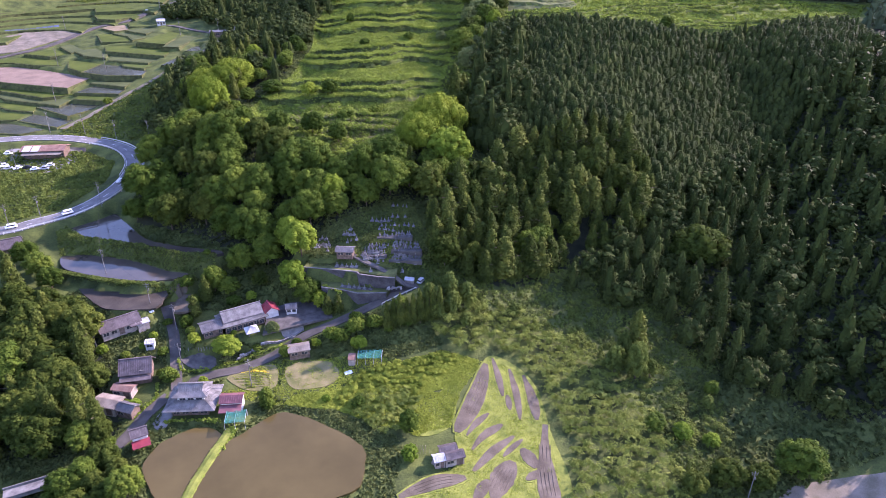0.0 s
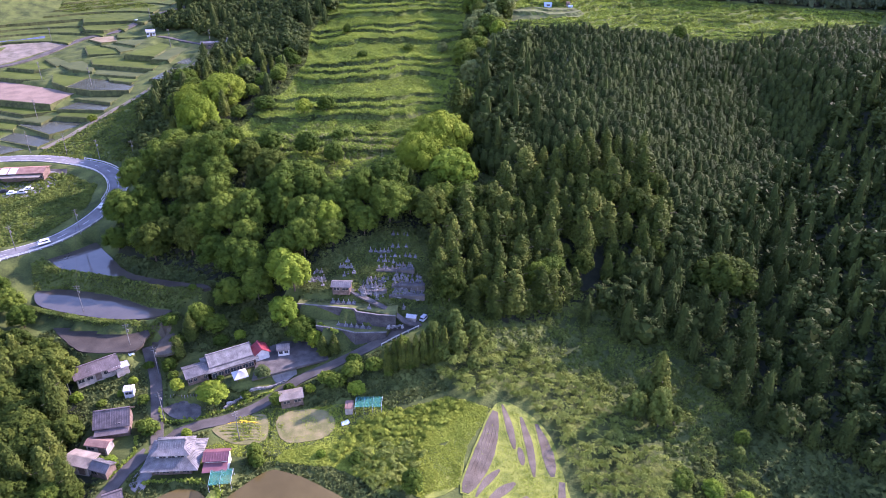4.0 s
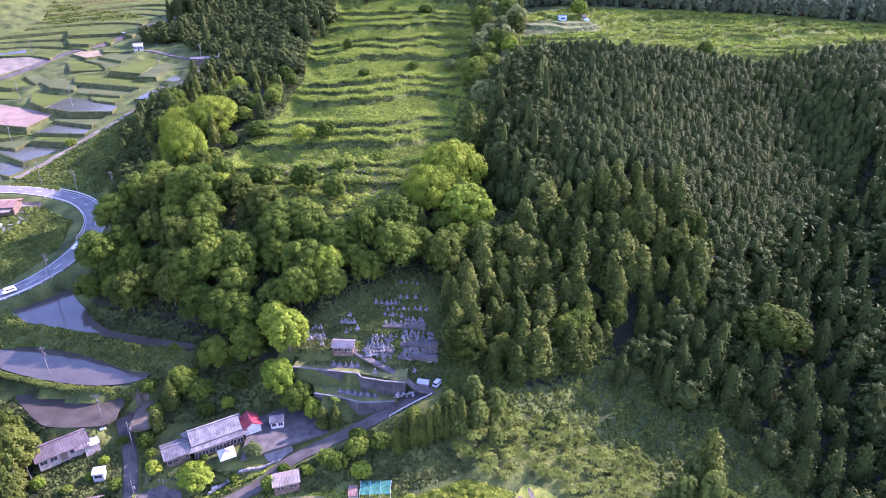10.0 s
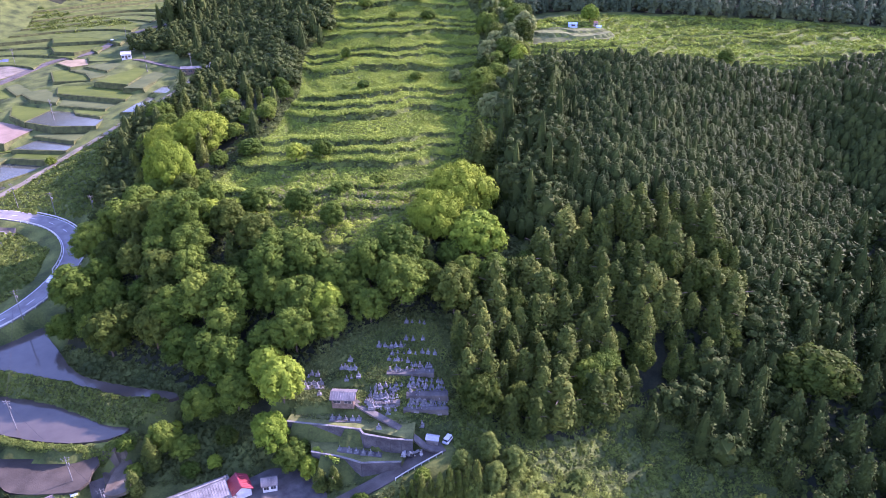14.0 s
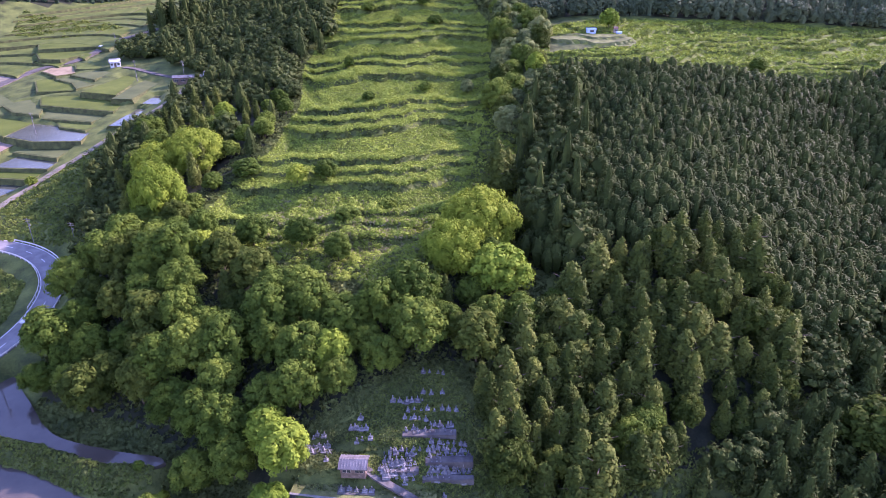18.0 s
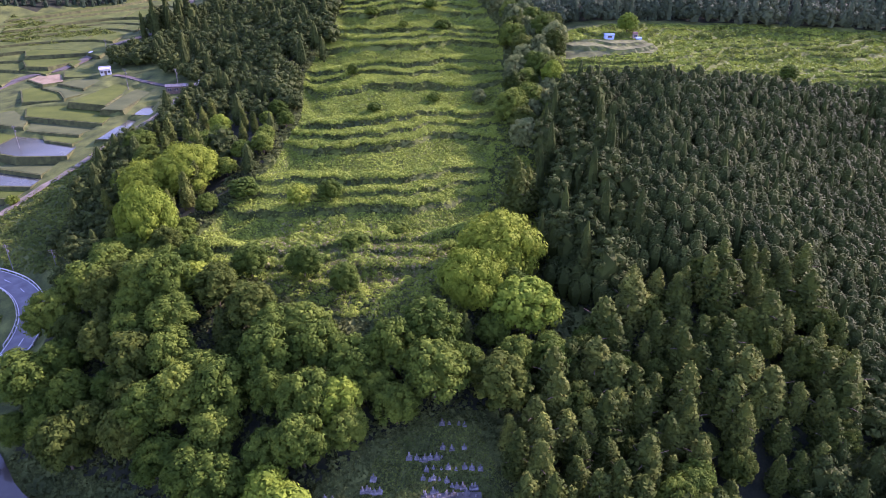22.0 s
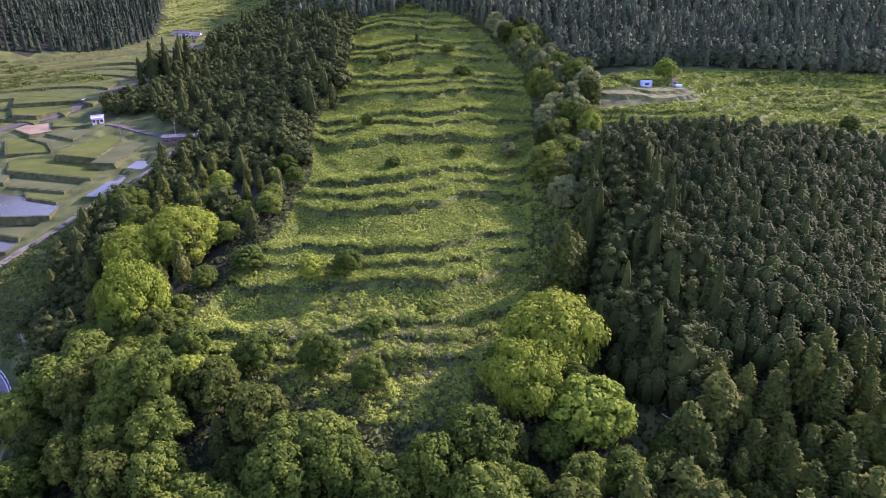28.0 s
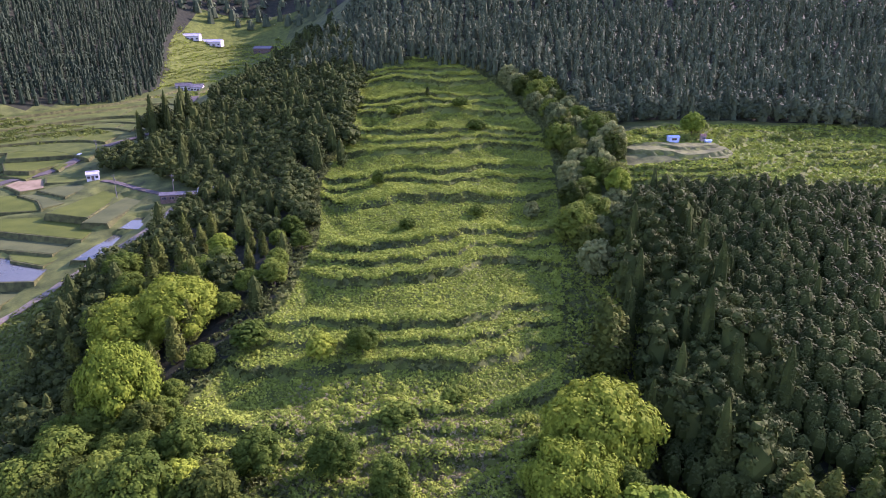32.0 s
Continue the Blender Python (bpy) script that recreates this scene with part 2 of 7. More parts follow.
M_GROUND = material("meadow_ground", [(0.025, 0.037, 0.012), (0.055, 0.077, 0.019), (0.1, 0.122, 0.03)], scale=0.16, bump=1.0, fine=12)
M_WEEDY = material("weedy_terrace_ground", [(0.042, 0.062, 0.011), (0.07, 0.095, 0.016), (0.1, 0.125, 0.022)], scale=0.3, bump=1.0, fine=9)
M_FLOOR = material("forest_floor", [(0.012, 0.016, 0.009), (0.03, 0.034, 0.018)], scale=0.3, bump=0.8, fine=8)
M_GRASS = material("mown_grass", [(0.085, 0.11, 0.02), (0.19, 0.21, 0.04)], scale=0.4, bump=0.6, fine=10)
M_MEADOW = material("fallow_meadow", [(0.034, 0.05, 0.01), (0.074, 0.096, 0.019)], scale=0.15, bump=0.7, fine=14)
M_PADDY_BANK = material("paddy_bank", [(0.03, 0.036, 0.014), (0.085, 0.095, 0.03)], scale=0.5, bump=0.8, fine=9)
M_BANK = material("grass_bank", [(0.05, 0.06, 0.022), (0.125, 0.14, 0.045)], scale=0.4, bump=0.7, fine=9)
M_LEAF_BROAD = leaf("broad_leaves", (0.04, 0.072, 0.01), (0.102, 0.15, 0.018), translucent=0.28)
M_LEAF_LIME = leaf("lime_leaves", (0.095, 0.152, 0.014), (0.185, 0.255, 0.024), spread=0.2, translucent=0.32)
M_LEAF_GREAT = leaf("great_tree_leaves", (0.076, 0.122, 0.01), (0.15, 0.205, 0.017), spread=0.16, translucent=0.22)
M_LEAF_PALE = leaf("pale_leaves", (0.085, 0.118, 0.036), (0.165, 0.2, 0.066))
# Darker copy of M_LEAF_BROAD; on shaded slopes its colour stands for the shade.
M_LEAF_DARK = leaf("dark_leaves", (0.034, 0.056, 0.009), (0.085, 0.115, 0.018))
# Darkened a little, so the needles also hold shade of the ravine side.
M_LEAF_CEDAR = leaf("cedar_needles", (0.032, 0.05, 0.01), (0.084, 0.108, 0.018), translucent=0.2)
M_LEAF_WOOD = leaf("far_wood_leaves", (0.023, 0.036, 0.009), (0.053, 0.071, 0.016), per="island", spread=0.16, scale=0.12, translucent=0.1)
# Lighter and bluer than M_LEAF_WOOD: distance haze is put into the leaf colour.
M_LEAF_FAR = leaf("haze_toned_wood_leaves", (0.04, 0.06, 0.03), (0.08, 0.105, 0.05), per="island", spread=0.1, scale=0.06, translucent=0.1)
# Darker than M_LEAF_WOOD: shade of the west hill is painted into the needles.
M_LEAF_WEST = leaf("shaded_cedar_needles", (0.018, 0.032, 0.017), (0.045, 0.066, 0.032), per="island", spread=0.25, scale=0.1, translucent=0.05)
M_LEAF_DRY = leaf("dry_weed_leaves", (0.13, 0.135, 0.05), (0.27, 0.255, 0.13), per="island", spread=0.3, scale=0.2)
M_LEAF_SCRUB = leaf("scrub_leaves", (0.125, 0.178, 0.024), (0.222, 0.284, 0.036), per="island", spread=0.14, scale=0.08, translucent=0.25)
M_LEAF_KUDZU = leaf("bamboo_leaves", (0.104, 0.144, 0.0256), (0.216, 0.256, 0.052), per="island", spread=0.16, scale=0.1)
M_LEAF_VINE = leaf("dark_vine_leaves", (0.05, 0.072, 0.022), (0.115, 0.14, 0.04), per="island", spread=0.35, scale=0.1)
M_LEAF_SLOPE = leaf("slope_vine_leaves", (0.0714, 0.105, 0.0235), (0.15, 0.19, 0.036), per="island", spread=0.16, scale=0.12)
M_LEAF_CORN = leaf("crop_leaves", (0.15, 0.195, 0.024), (0.27, 0.32, 0.042), per="island", spread=0.12, scale=0.15)
M_BARK = material("bark", [(0.05, 0.04, 0.03), (0.14, 0.11, 0.08)], scale=2.0, bump=0.6)
M_ASPHALT = material("asphalt", [(0.1, 0.099, 0.097), (0.16, 0.158, 0.154)], scale=0.35, bump=0.25, rough=0.9, fine=30)
M_LANE = material("village_asphalt", [(0.052, 0.048, 0.041), (0.098, 0.09, 0.078)], scale=0.3, bump=0.3, rough=0.9, fine=20)
M_PAINT = material("road_paint", [(0.36, 0.36, 0.35), (0.52, 0.52, 0.5)], scale=2, bump=0.1)
M_CONCRETE = material("concrete", [(0.0858, 0.0858, 0.0819), (0.1872, 0.1833, 0.1716)], scale=0.5, bump=0.3)
M_DARK_WALL = material("stained_concrete", [(0.042, 0.04, 0.041), (0.092, 0.088, 0.087)], scale=0.4, bump=0.4)
M_MUD = material("wet_mud", [(0.0638, 0.0527, 0.0365), (0.1173, 0.1003, 0.0731)], scale=0.35, bump=0.5, rough=0.55, fine=12)
# Wet mud, darker than M_MUD to put this plot's shade into the colour.
M_DARK_MUD = material("dark_paddy_mud", [(0.034, 0.03, 0.023), (0.06, 0.052, 0.04)], scale=0.3, bump=0.4, rough=0.5, fine=12)
M_DRYSOIL = material("dry_soil", [(0.1, 0.105, 0.034), (0.195, 0.165, 0.08)], scale=0.4, bump=0.5, fine=12)
M_TANSOIL = material("tan_soil", [(0.125, 0.1, 0.055), (0.2, 0.166, 0.1)], scale=0.3, bump=0.4)
M_RED_SOIL = material("red_soil", [(0.13, 0.098, 0.072), (0.19, 0.142, 0.105)], scale=0.2, bump=0.4)
M_TRACK = material("dusty_track", [(0.1, 0.092, 0.062), (0.185, 0.16, 0.125)], scale=0.3, bump=0.3, fine=12)
M_PAVED = material("worn_paving", [(0.1275, 0.1222, 0.1125), (0.225, 0.2137, 0.195)], scale=0.5, bump=0.3, fine=14)
M_PANEL = material("solar_glass", [(0.06, 0.075, 0.11), (0.1, 0.115, 0.15)], scale=1.0, bump=0, rough=0.2, spec=0.5)
M_GRAVEL = material("gravel_yard", [(0.05, 0.047, 0.043), (0.108, 0.102, 0.092)], scale=0.5, bump=0.5, fine=25)
M_WATER_MUD = material("muddy_water", [(0.056, 0.044, 0.014), (0.078, 0.062, 0.021)], scale=0.06, bump=0.02, rough=0.1, fine=6, spec=0.16)
M_WATER = material("pond_water", [(0.04, 0.035, 0.028), (0.062, 0.055, 0.042)], scale=0.08, bump=0.015, rough=0.05, fine=6, spec=0.3)
M_WATER_FIELD = material("paddy_water", [(0.036, 0.042, 0.03), (0.062, 0.068, 0.048)], scale=0.1, bump=0.03, rough=0.12, fine=10, spec=0.12)
M_RICE = material("rice_shoots", [(0.037, 0.055, 0.008), (0.07, 0.09, 0.014)], scale=0.12, bump=0.5, fine=18)
M_RICE_PALE = material("young_rice", [(0.042, 0.056, 0.02), (0.072, 0.086, 0.03)], scale=0.12, bump=0.4, fine=18)
M_TILE = material("grey_roof_tiles", [(0.088, 0.085, 0.079), (0.184, 0.178, 0.167)], scale=0.7, bump=0.4, rough=0.6, per="object", spread=0.1, spec=0.2)
M_TILE_DARK = material("dark_roof_tiles", [(0.0638, 0.0612, 0.0595), (0.136, 0.1275, 0.1232)], scale=0.7, bump=0.4, rough=0.5, per="object", spread=0.1, spec=0.35)
M_TILE_BROWN = material("brown_roof_tiles", [(0.06, 0.047, 0.044), (0.125, 0.102, 0.096)], scale=0.7, bump=0.4, rough=0.5, spec=0.35)
M_RED_ROOF = material("red_painted_roof", [(0.14, 0.02, 0.028), (0.215, 0.036, 0.045)], scale=0.7, bump=0.1, rough=0.45, spec=0.35)
M_MAROON_ROOF = material("maroon_metal_roof", [(0.1, 0.042, 0.046), (0.17, 0.075, 0.08)], scale=0.6, bump=0.1, rough=0.45, spec=0.35)
M_TAN_ROOF = material("weathered_sheet_roof", [(0.132, 0.1136, 0.092), (0.224, 0.196, 0.16)], scale=0.5, bump=0.2, rough=0.6)
M_RUST_ROOF = material("rusty_sheet_roof", [(0.14, 0.085, 0.065), (0.23, 0.15, 0.12)], scale=0.5, bump=0.2, rough=0.7)
M_PALE_ROOF = material("pale_sheet_roof", [(0.289, 0.289, 0.2975), (0.425, 0.425, 0.425)], scale=0.5, bump=0.1, rough=0.5, spec=0.35)
M_PLASTER = material("white_plaster", [(0.425, 0.408, 0.3825), (0.595, 0.5865, 0.561)], scale=0.8, bump=0.15)
M_TIMBER = material("dark_timber", [(0.08, 0.06, 0.045), (0.18, 0.13, 0.1)], scale=1.2, bump=0.3)
M_WOOD = material("grey_wood", [(0.2, 0.17, 0.14), (0.36, 0.31, 0.26)], scale=1.2, bump=0.3)
M_STONE = material("grave_stone", [(0.09, 0.0882, 0.0864), (0.207, 0.2034, 0.1962)], scale=1.5, bump=0.3, rough=0.6, per="object", spread=0.25)
M_STONE_DARK = material("field_stone", [(0.16, 0.155, 0.15), (0.32, 0.31, 0.29)], scale=0.8, bump=0.8)
M_GLASS = material("window_glass", [(0.02, 0.025, 0.03), (0.04, 0.045, 0.05)], scale=1, bump=0, rough=0.08, spec=0.6)
M_NET = material("green_net", [(0.02, 0.13, 0.10), (0.05, 0.2, 0.155)], scale=1.5, bump=0.2)
net_nodes, net_links = M_NET.node_tree.nodes, M_NET.node_tree.links
net_clear, net_mix = net_nodes.new("ShaderNodeBsdfTransparent"), net_nodes.new("ShaderNodeMixShader")
net_mix.inputs[0].default_value = 0.45
net_links.new(net_nodes["Principled BSDF"].outputs[0], net_mix.inputs[1])
net_links.new(net_clear.outputs[0], net_mix.inputs[2])
net_links.new(net_mix.outputs[0], net_nodes["Material Output"].inputs["Surface"])
M_BLUE = material("blue_sheet", [(0.3, 0.4, 0.56), (0.42, 0.5, 0.63)], scale=1.5, bump=0.3)
M_WHITE = material("white_car_paint", [(0.75, 0.75, 0.76), (0.82, 0.82, 0.82)], scale=0.5, bump=0, rough=0.25, spec=0.5)
M_SILVER = material("silver_car_paint", [(0.4, 0.41, 0.43), (0.5, 0.51, 0.53)], scale=0.5, bump=0, rough=0.3, metal=0.5)
M_BLACK = material("dark_car_paint", [(0.015, 0.017, 0.02), (0.03, 0.03, 0.035)], scale=0.5, bump=0, rough=0.25)
M_RUBBER = material("tyre_rubber", [(0.02, 0.02, 0.02), (0.04, 0.04, 0.04)], scale=3, bump=0.1)
M_METAL = material("galvanised_steel", [(0.4, 0.41, 0.42), (0.6, 0.6, 0.6)], scale=1.5, bump=0.1, rough=0.5, metal=0.3, spec=0.35)
M_FLOWER = material("yellow_flowers", [(0.5, 0.4, 0.02), (0.65, 0.5, 0.05)], scale=1.5, bump=0.4)
M_BLOSSOM = leaf("white_blossom", (0.25, 0.28, 0.17), (0.5, 0.5, 0.4))

# ---- small builders ----


from mathutils.geometry import delaunay_2d_cdt


def link_mesh(name, verts, faces, mat, parent=None, label="", smooth=False):
    me = bpy.data.meshes.new(name)
    if isinstance(verts, np.ndarray) and isinstance(faces, np.ndarray):
        n, k = faces.shape
        me.vertices.add(len(verts))
        me.vertices.foreach_set("co", verts.astype(np.float32).ravel())
        me.loops.add(n * k)
        me.loops.foreach_set("vertex_index", faces.astype(np.int32).ravel())
        me.polygons.add(n)
        me.polygons.foreach_set("loop_start", np.arange(0, n * k, k, dtype=np.int32))
        me.update(calc_edges=True)
    else:
        me.from_pydata([tuple(v) for v in verts], [], [tuple(f) for f in faces])
    if smooth:
        me.polygons.foreach_set("use_smooth", np.ones(len(me.polygons), bool))
    me.materials.append(mat)
    ob = new(name, me)
    if parent:
        ob.parent = parent
    if label:
        ob["label"] = label
    return ob


def part(name, bm, mat, parent, label=""):
    me = bpy.data.meshes.new(name)
    bm.normal_update()
    bm.to_mesh(me)
    bm.free()
    me.materials.append(mat)
    ob = new(name, me)
    ob.parent = parent
    if label:
        ob["label"] = label
    return ob


def ground_at(x, y):
    return float(height(np.array([x]), np.array([y]))[0])


def thing(name, x, y, z=None, turn=0, label="", category="", group="", scale=1.0):
    root = new(name)
    root.empty_display_size = 0.3
    root.matrix_world = pose(x, y, ground_at(x, y) if z is None else z, 0, 0, turn) @ Matrix.Scale(scale, 4)
    return tagged(root, label, category, group)


def add_box(bm, cx, cy, z0, sx, sy, sz, turn=0.0, bevel=0.0, tilt=0.0):
    """A box that stands on z0, centred on cx, cy."""
    made = bmesh.ops.create_cube(bm, size=1.0)["verts"]
    bmesh.ops.transform(bm, matrix=Matrix.Translation((cx, cy, z0 + sz / 2)) @ Matrix.Rotation(turn, 4, "Z") @ Matrix.Rotation(tilt, 4, "X") @ Matrix.Diagonal((sx, sy, sz, 1)), verts=made)
    if bevel:
        edges = list({e for v in made for e in v.link_edges})
        bmesh.ops.bevel(bm, geom=edges, offset=bevel, segments=1, affect="EDGES")
    return bm


def box(cx, cy, z0, sx, sy, sz, turn=0.0, bevel=0.0, tilt=0.0):
    return add_box(bmesh.new(), cx, cy, z0, sx, sy, sz, turn, bevel, tilt)


def tube(points, radius, taper=1.0, sides=6):
    """A tapered tube along points, as a bmesh."""
    bm = bmesh.new()
    rings = []
    n = len(points)
    for i, p in enumerate(points):
        p = Vector(p)
        way = (Vector(points[min(i + 1, n - 1)]) - Vector(points[max(i - 1, 0)])).normalized()
        side = way.cross(Vector((0.3, 1, 0.2))).normalized()
        up = way.cross(side)
        r = radius * (1 + (taper - 1) * i / max(n - 1, 1))
        rings.append([bm.verts.new(p + (side * math.cos(a) + up * math.sin(a)) * r) for a in [2 * math.pi * k / sides for k in range(sides)]])
    for a, b in zip(rings, rings[1:]):
        for k in range(sides):
            bm.faces.new((a[k], a[(k + 1) % sides], b[(k + 1) % sides], b[k]))
    bm.faces.new(rings[0][::-1])
    bm.faces.new(rings[-1])
    return bm


def resample(points, step):
    """Even steps along a smooth line through points."""
    pts = np.array(points, float)
    out = []
    for i in range(len(pts) - 1):
        p0, p1, p2, p3 = pts[max(i - 1, 0)], pts[i], pts[i + 1], pts[min(i + 2, len(pts) - 1)]
        n = max(2, int(np.hypot(*(p2 - p1)[:2]) / step))
        for k in range(n):
            s = k / n
            out.append(0.5 * (2 * p1 + (p2 - p0) * s + (2 * p0 - 5 * p1 + 4 * p2 - p3) * s * s + (3 * p1 - p0 - 3 * p2 + p3) * s ** 3))
    out.append(pts[-1])
    return np.array(out)


def slab(name, poly, top, depth, mat, parent=None, label="", lift=0.0, flare=0.0):
    """A flat piece of ground with the outline poly and a skirt that goes down depth metres. A list of tops drapes it."""
    n = len(poly)
    tops = [top] * n if isinstance(top, (int, float)) else top
    verts = [(x, y, z + lift) for (x, y), z in zip(poly, tops)] + [(x, y, z - depth) for (x, y), z in zip(inset(poly, -flare) if flare else poly, tops)]
    faces = [tuple(range(n))] + [(i + n, (i + 1) % n + n, (i + 1) % n, i) for i in range(n)]
    area = sum(x0 * y1 - x1 * y0 for (x0, y0), (x1, y1) in zip(poly, poly[1:] + poly[:1]))
    if area < 0:
        faces = [f[::-1] for f in faces]
    ob = link_mesh(name, verts, faces, mat, parent, label)
    return ob


def rounded(poly, step=1.5, rough=0.25, seed=3):
    """A closed smooth outline through poly, a little uneven."""
    rng = random.Random(seed)
    ring = list(poly) + list(poly[:3])
    smooth = resample([poly[-1]] + ring, step)
    start = int(np.argmin(np.hypot(smooth[:12, 0] - poly[0][0], smooth[:12, 1] - poly[0][1]))) if len(smooth) > 12 else 0
    gap = np.hypot(smooth[start + 6:, 0] - poly[0][0], smooth[start + 6:, 1] - poly[0][1])
    end = start + 6 + int(np.argmin(gap))
    return [(float(x) + rng.uniform(-rough, rough), float(y) + rng.uniform(-rough, rough)) for x, y in smooth[start:end]]

# ---- roads and level places that shape the ground ----
MAIN_ROAD = [(-260, 190, 11.5), (-200, 194, 11.5), (-152, 205, 12.2), (-140, 211, 12.8), (-130, 218, 13.6), (-123, 228, 15), (-119.5, 241, 16.8), (-121.5, 255, 18.3), (-131, 268, 19.2), (-146, 276, 19.6), (-166, 279.5, 20), (-190, 276, 20), (-260, 262, 20)]
FAR_ROAD = [(-300, 352, 26), (-262, 370, 28.5), (-240, 386, 31.2), (-226, 402, 33.1), (-217, 428, 36), (-210, 439, 37.6), (-199, 447, 38.8), (-193, 462, 40.6), (-193, 478, 41.9), (-187, 487, 43), (-175, 500, 45), (-169, 508, 46.4), (-172, 540, 48), (-180, 600, 51)]
VILLAGE_LANE = [(-88.4, 119.8, -9.6), (-83, 124.0, -8.4), (-79, 130, -7.2), (-76.5, 138, -6.4), (-71, 147, -5.6), (-64, 151.5, -5.1), (-56, 154, -4.7), (-48, 159, -3.8), (-40.5, 165.5, -1.8), (-31, 169.5, 0.6), (-22, 173, 3.4), (-15, 176.5, 5.4), (-8, 180, 7)]
SIDE_LANE = [(-72, 146, -5.6), (-75, 155, -4), (-79, 166, -2.4), (-82, 172, -0.6), (-84.5, 176.5, 1.4)]
YARD = [(-52, 163), (-33, 172), (-36, 180), (-46, 181), (-53, 176)]
POND = rounded([(-71.2, 120.3), (-69.5, 126.8), (-62.9, 132.4), (-57.5, 131.5), (-52.6, 128.4), (-49, 132), (-43.6, 137.4), (-38.9, 137.7), (-30.1, 133.4), (-20, 125.9), (-18.7, 120.3), (-19.1, 113), (-24, 110), (-40, 104), (-59, 105), (-69.4, 116)], 2.0, 0.2)
POND_MID = rounded([(-128.5, 211.3), (-125.5, 219.6), (-120, 225), (-109, 213.5), (-97.5, 202), (-84, 197.1), (-71.2, 194.3), (-71.9, 192), (-84.2, 193.5), (-100.3, 199.3), (-110.5, 202), (-120.6, 205)], 2.0, 0.1)
POND_LOW = rounded([(-125, 197.6), (-116, 198.7), (-101, 195), (-87.3, 188.4), (-80, 186.7), (-83.5, 183.3), (-92, 182.2), (-104, 184), (-116, 187.8), (-121, 190.2)], 2.0, 0.1)
PLOT = rounded([(-113, 183), (-99, 182.4), (-85.5, 180.8), (-84.5, 176), (-85, 171), (-97, 170), (-103, 172.5)], 2.0, 0.15)
DIKE_UPPER = [(-131, 208), (-128.5, 210.8), (-120.6, 204.6), (-110.5, 201.6), (-100.3, 198.9), (-84.2, 193.1), (-71.9, 191.6), (-72, 188), (-80, 187.1), (-87.3, 188.8), (-101, 195.4), (-116, 199.1), (-126, 198)]
FIELDS = []


def field(poly, level, look_name):
    """A level field on the stepped valley side; the ground is cut to it."""
    FIELDS.append((poly, level, look_name))
    LEVELS.append((poly, level - 0.3, 1.6))


# the stepped fields nearest the ridge, from the upper road down to the main road
field([(-231, 478), (-204, 489), (-197, 469), (-223, 463)], 42.3, "rice")
field([(-226, 464), (-200, 470), (-199, 455), (-205, 446), (-215, 448)], 40.4, "rice")
field([(-206, 431), (-205, 439), (-197, 440), (-190, 426), (-195, 422)], 37.8, "tan")
field([(-194, 441), (-185, 447), (-178, 440), (-179, 431), (-189, 431)], 38.9, "grass")
field([(-187, 421), (-179, 429), (-171, 426), (-173, 412)], 38.2, "young")
field([(-203, 418), (-199, 421), (-185, 411), (-178, 400), (-192, 398)], 36.2, "rice")
field([(-194, 419), (-188, 418), (-172, 405), (-175, 400), (-182, 411)], 37.0, "young")
field([(-169, 392), (-161, 425), (-154, 422), (-154, 386)], 37.4, "rice")
field([(-151, 381), (-150, 416), (-142, 415), (-145, 380)], 37.0, "young")
field([(-189, 393), (-174, 395), (-149, 384), (-148, 371), (-183, 382)], 34.6, "rice")
field([(-202, 386), (-196, 394), (-184, 380), (-180, 371), (-192, 376)], 33.4, "young")
field([(-181, 378), (-152, 370), (-154, 363), (-176, 369)], 32.6, "young")
field([(-171, 366), (-156, 363), (-152, 360), (-153, 355), (-165, 360)], 31.6, "grass")
field([(-201, 374), (-190, 371), (-182, 366), (-184, 350), (-193, 359)], 31.0, "rice")
field([(-181, 366), (-171, 363), (-152, 352), (-151, 344), (-168, 344), (-182, 350)], 30.8, "water")
field([(-142, 353), (-140, 377), (-136, 375), (-136, 366), (-138, 353)], 33.6, "water")
field([(-138, 379), (-137, 391), (-134, 390), (-132, 377)], 35.4, "water")
field([(-230, 386), (-222, 401), (-206, 385), (-214, 381)], 32.0, "rice")
field([(-217, 400), (-216, 406), (-201, 389), (-203, 384)], 33.2, "young")
field([(-250, 368), (-232, 386), (-213, 380), (-202, 366), (-216, 368), (-232, 374)], 30.3, "rice")
field([(-246, 352), (-244, 368), (-225, 370), (-179, 347), (-181, 329), (-215, 339)], 28.4, "red")
field([(-176, 327), (-172, 337), (-155, 331), (-155, 325)], 26.7, "water")
field([(-174, 340), (-170, 344), (-154, 342), (-155, 333)], 28.0, "young")
field([(-232, 346), (-208, 341), (-178, 326), (-189, 322), (-222, 337)], 25.6, "rice")
field([(-174, 321), (-175, 325), (-156, 325), (-158, 318)], 25.3, "rice")
field([(-224, 336), (-214, 334), (-178, 321), (-178, 314), (-208, 324)], 24.2, "young")
field([(-220, 326), (-206, 320), (-191, 316), (-189, 309), (-201, 312)], 22.8, "rice")
field([(-188, 314), (-176, 319), (-160, 317), (-164, 309), (-168, 301)], 23.2, "water")
field([(-189, 299), (-188, 307), (-166, 298), (-168, 290)], 21.5, "water")
field([(-214, 318), (-203, 309), (-191, 306), (-192, 300), (-202, 298)], 21.7, "rice")
field([(-206, 300), (-192, 296), (-175, 288), (-181, 284), (-200, 286)], 20.4, "water")
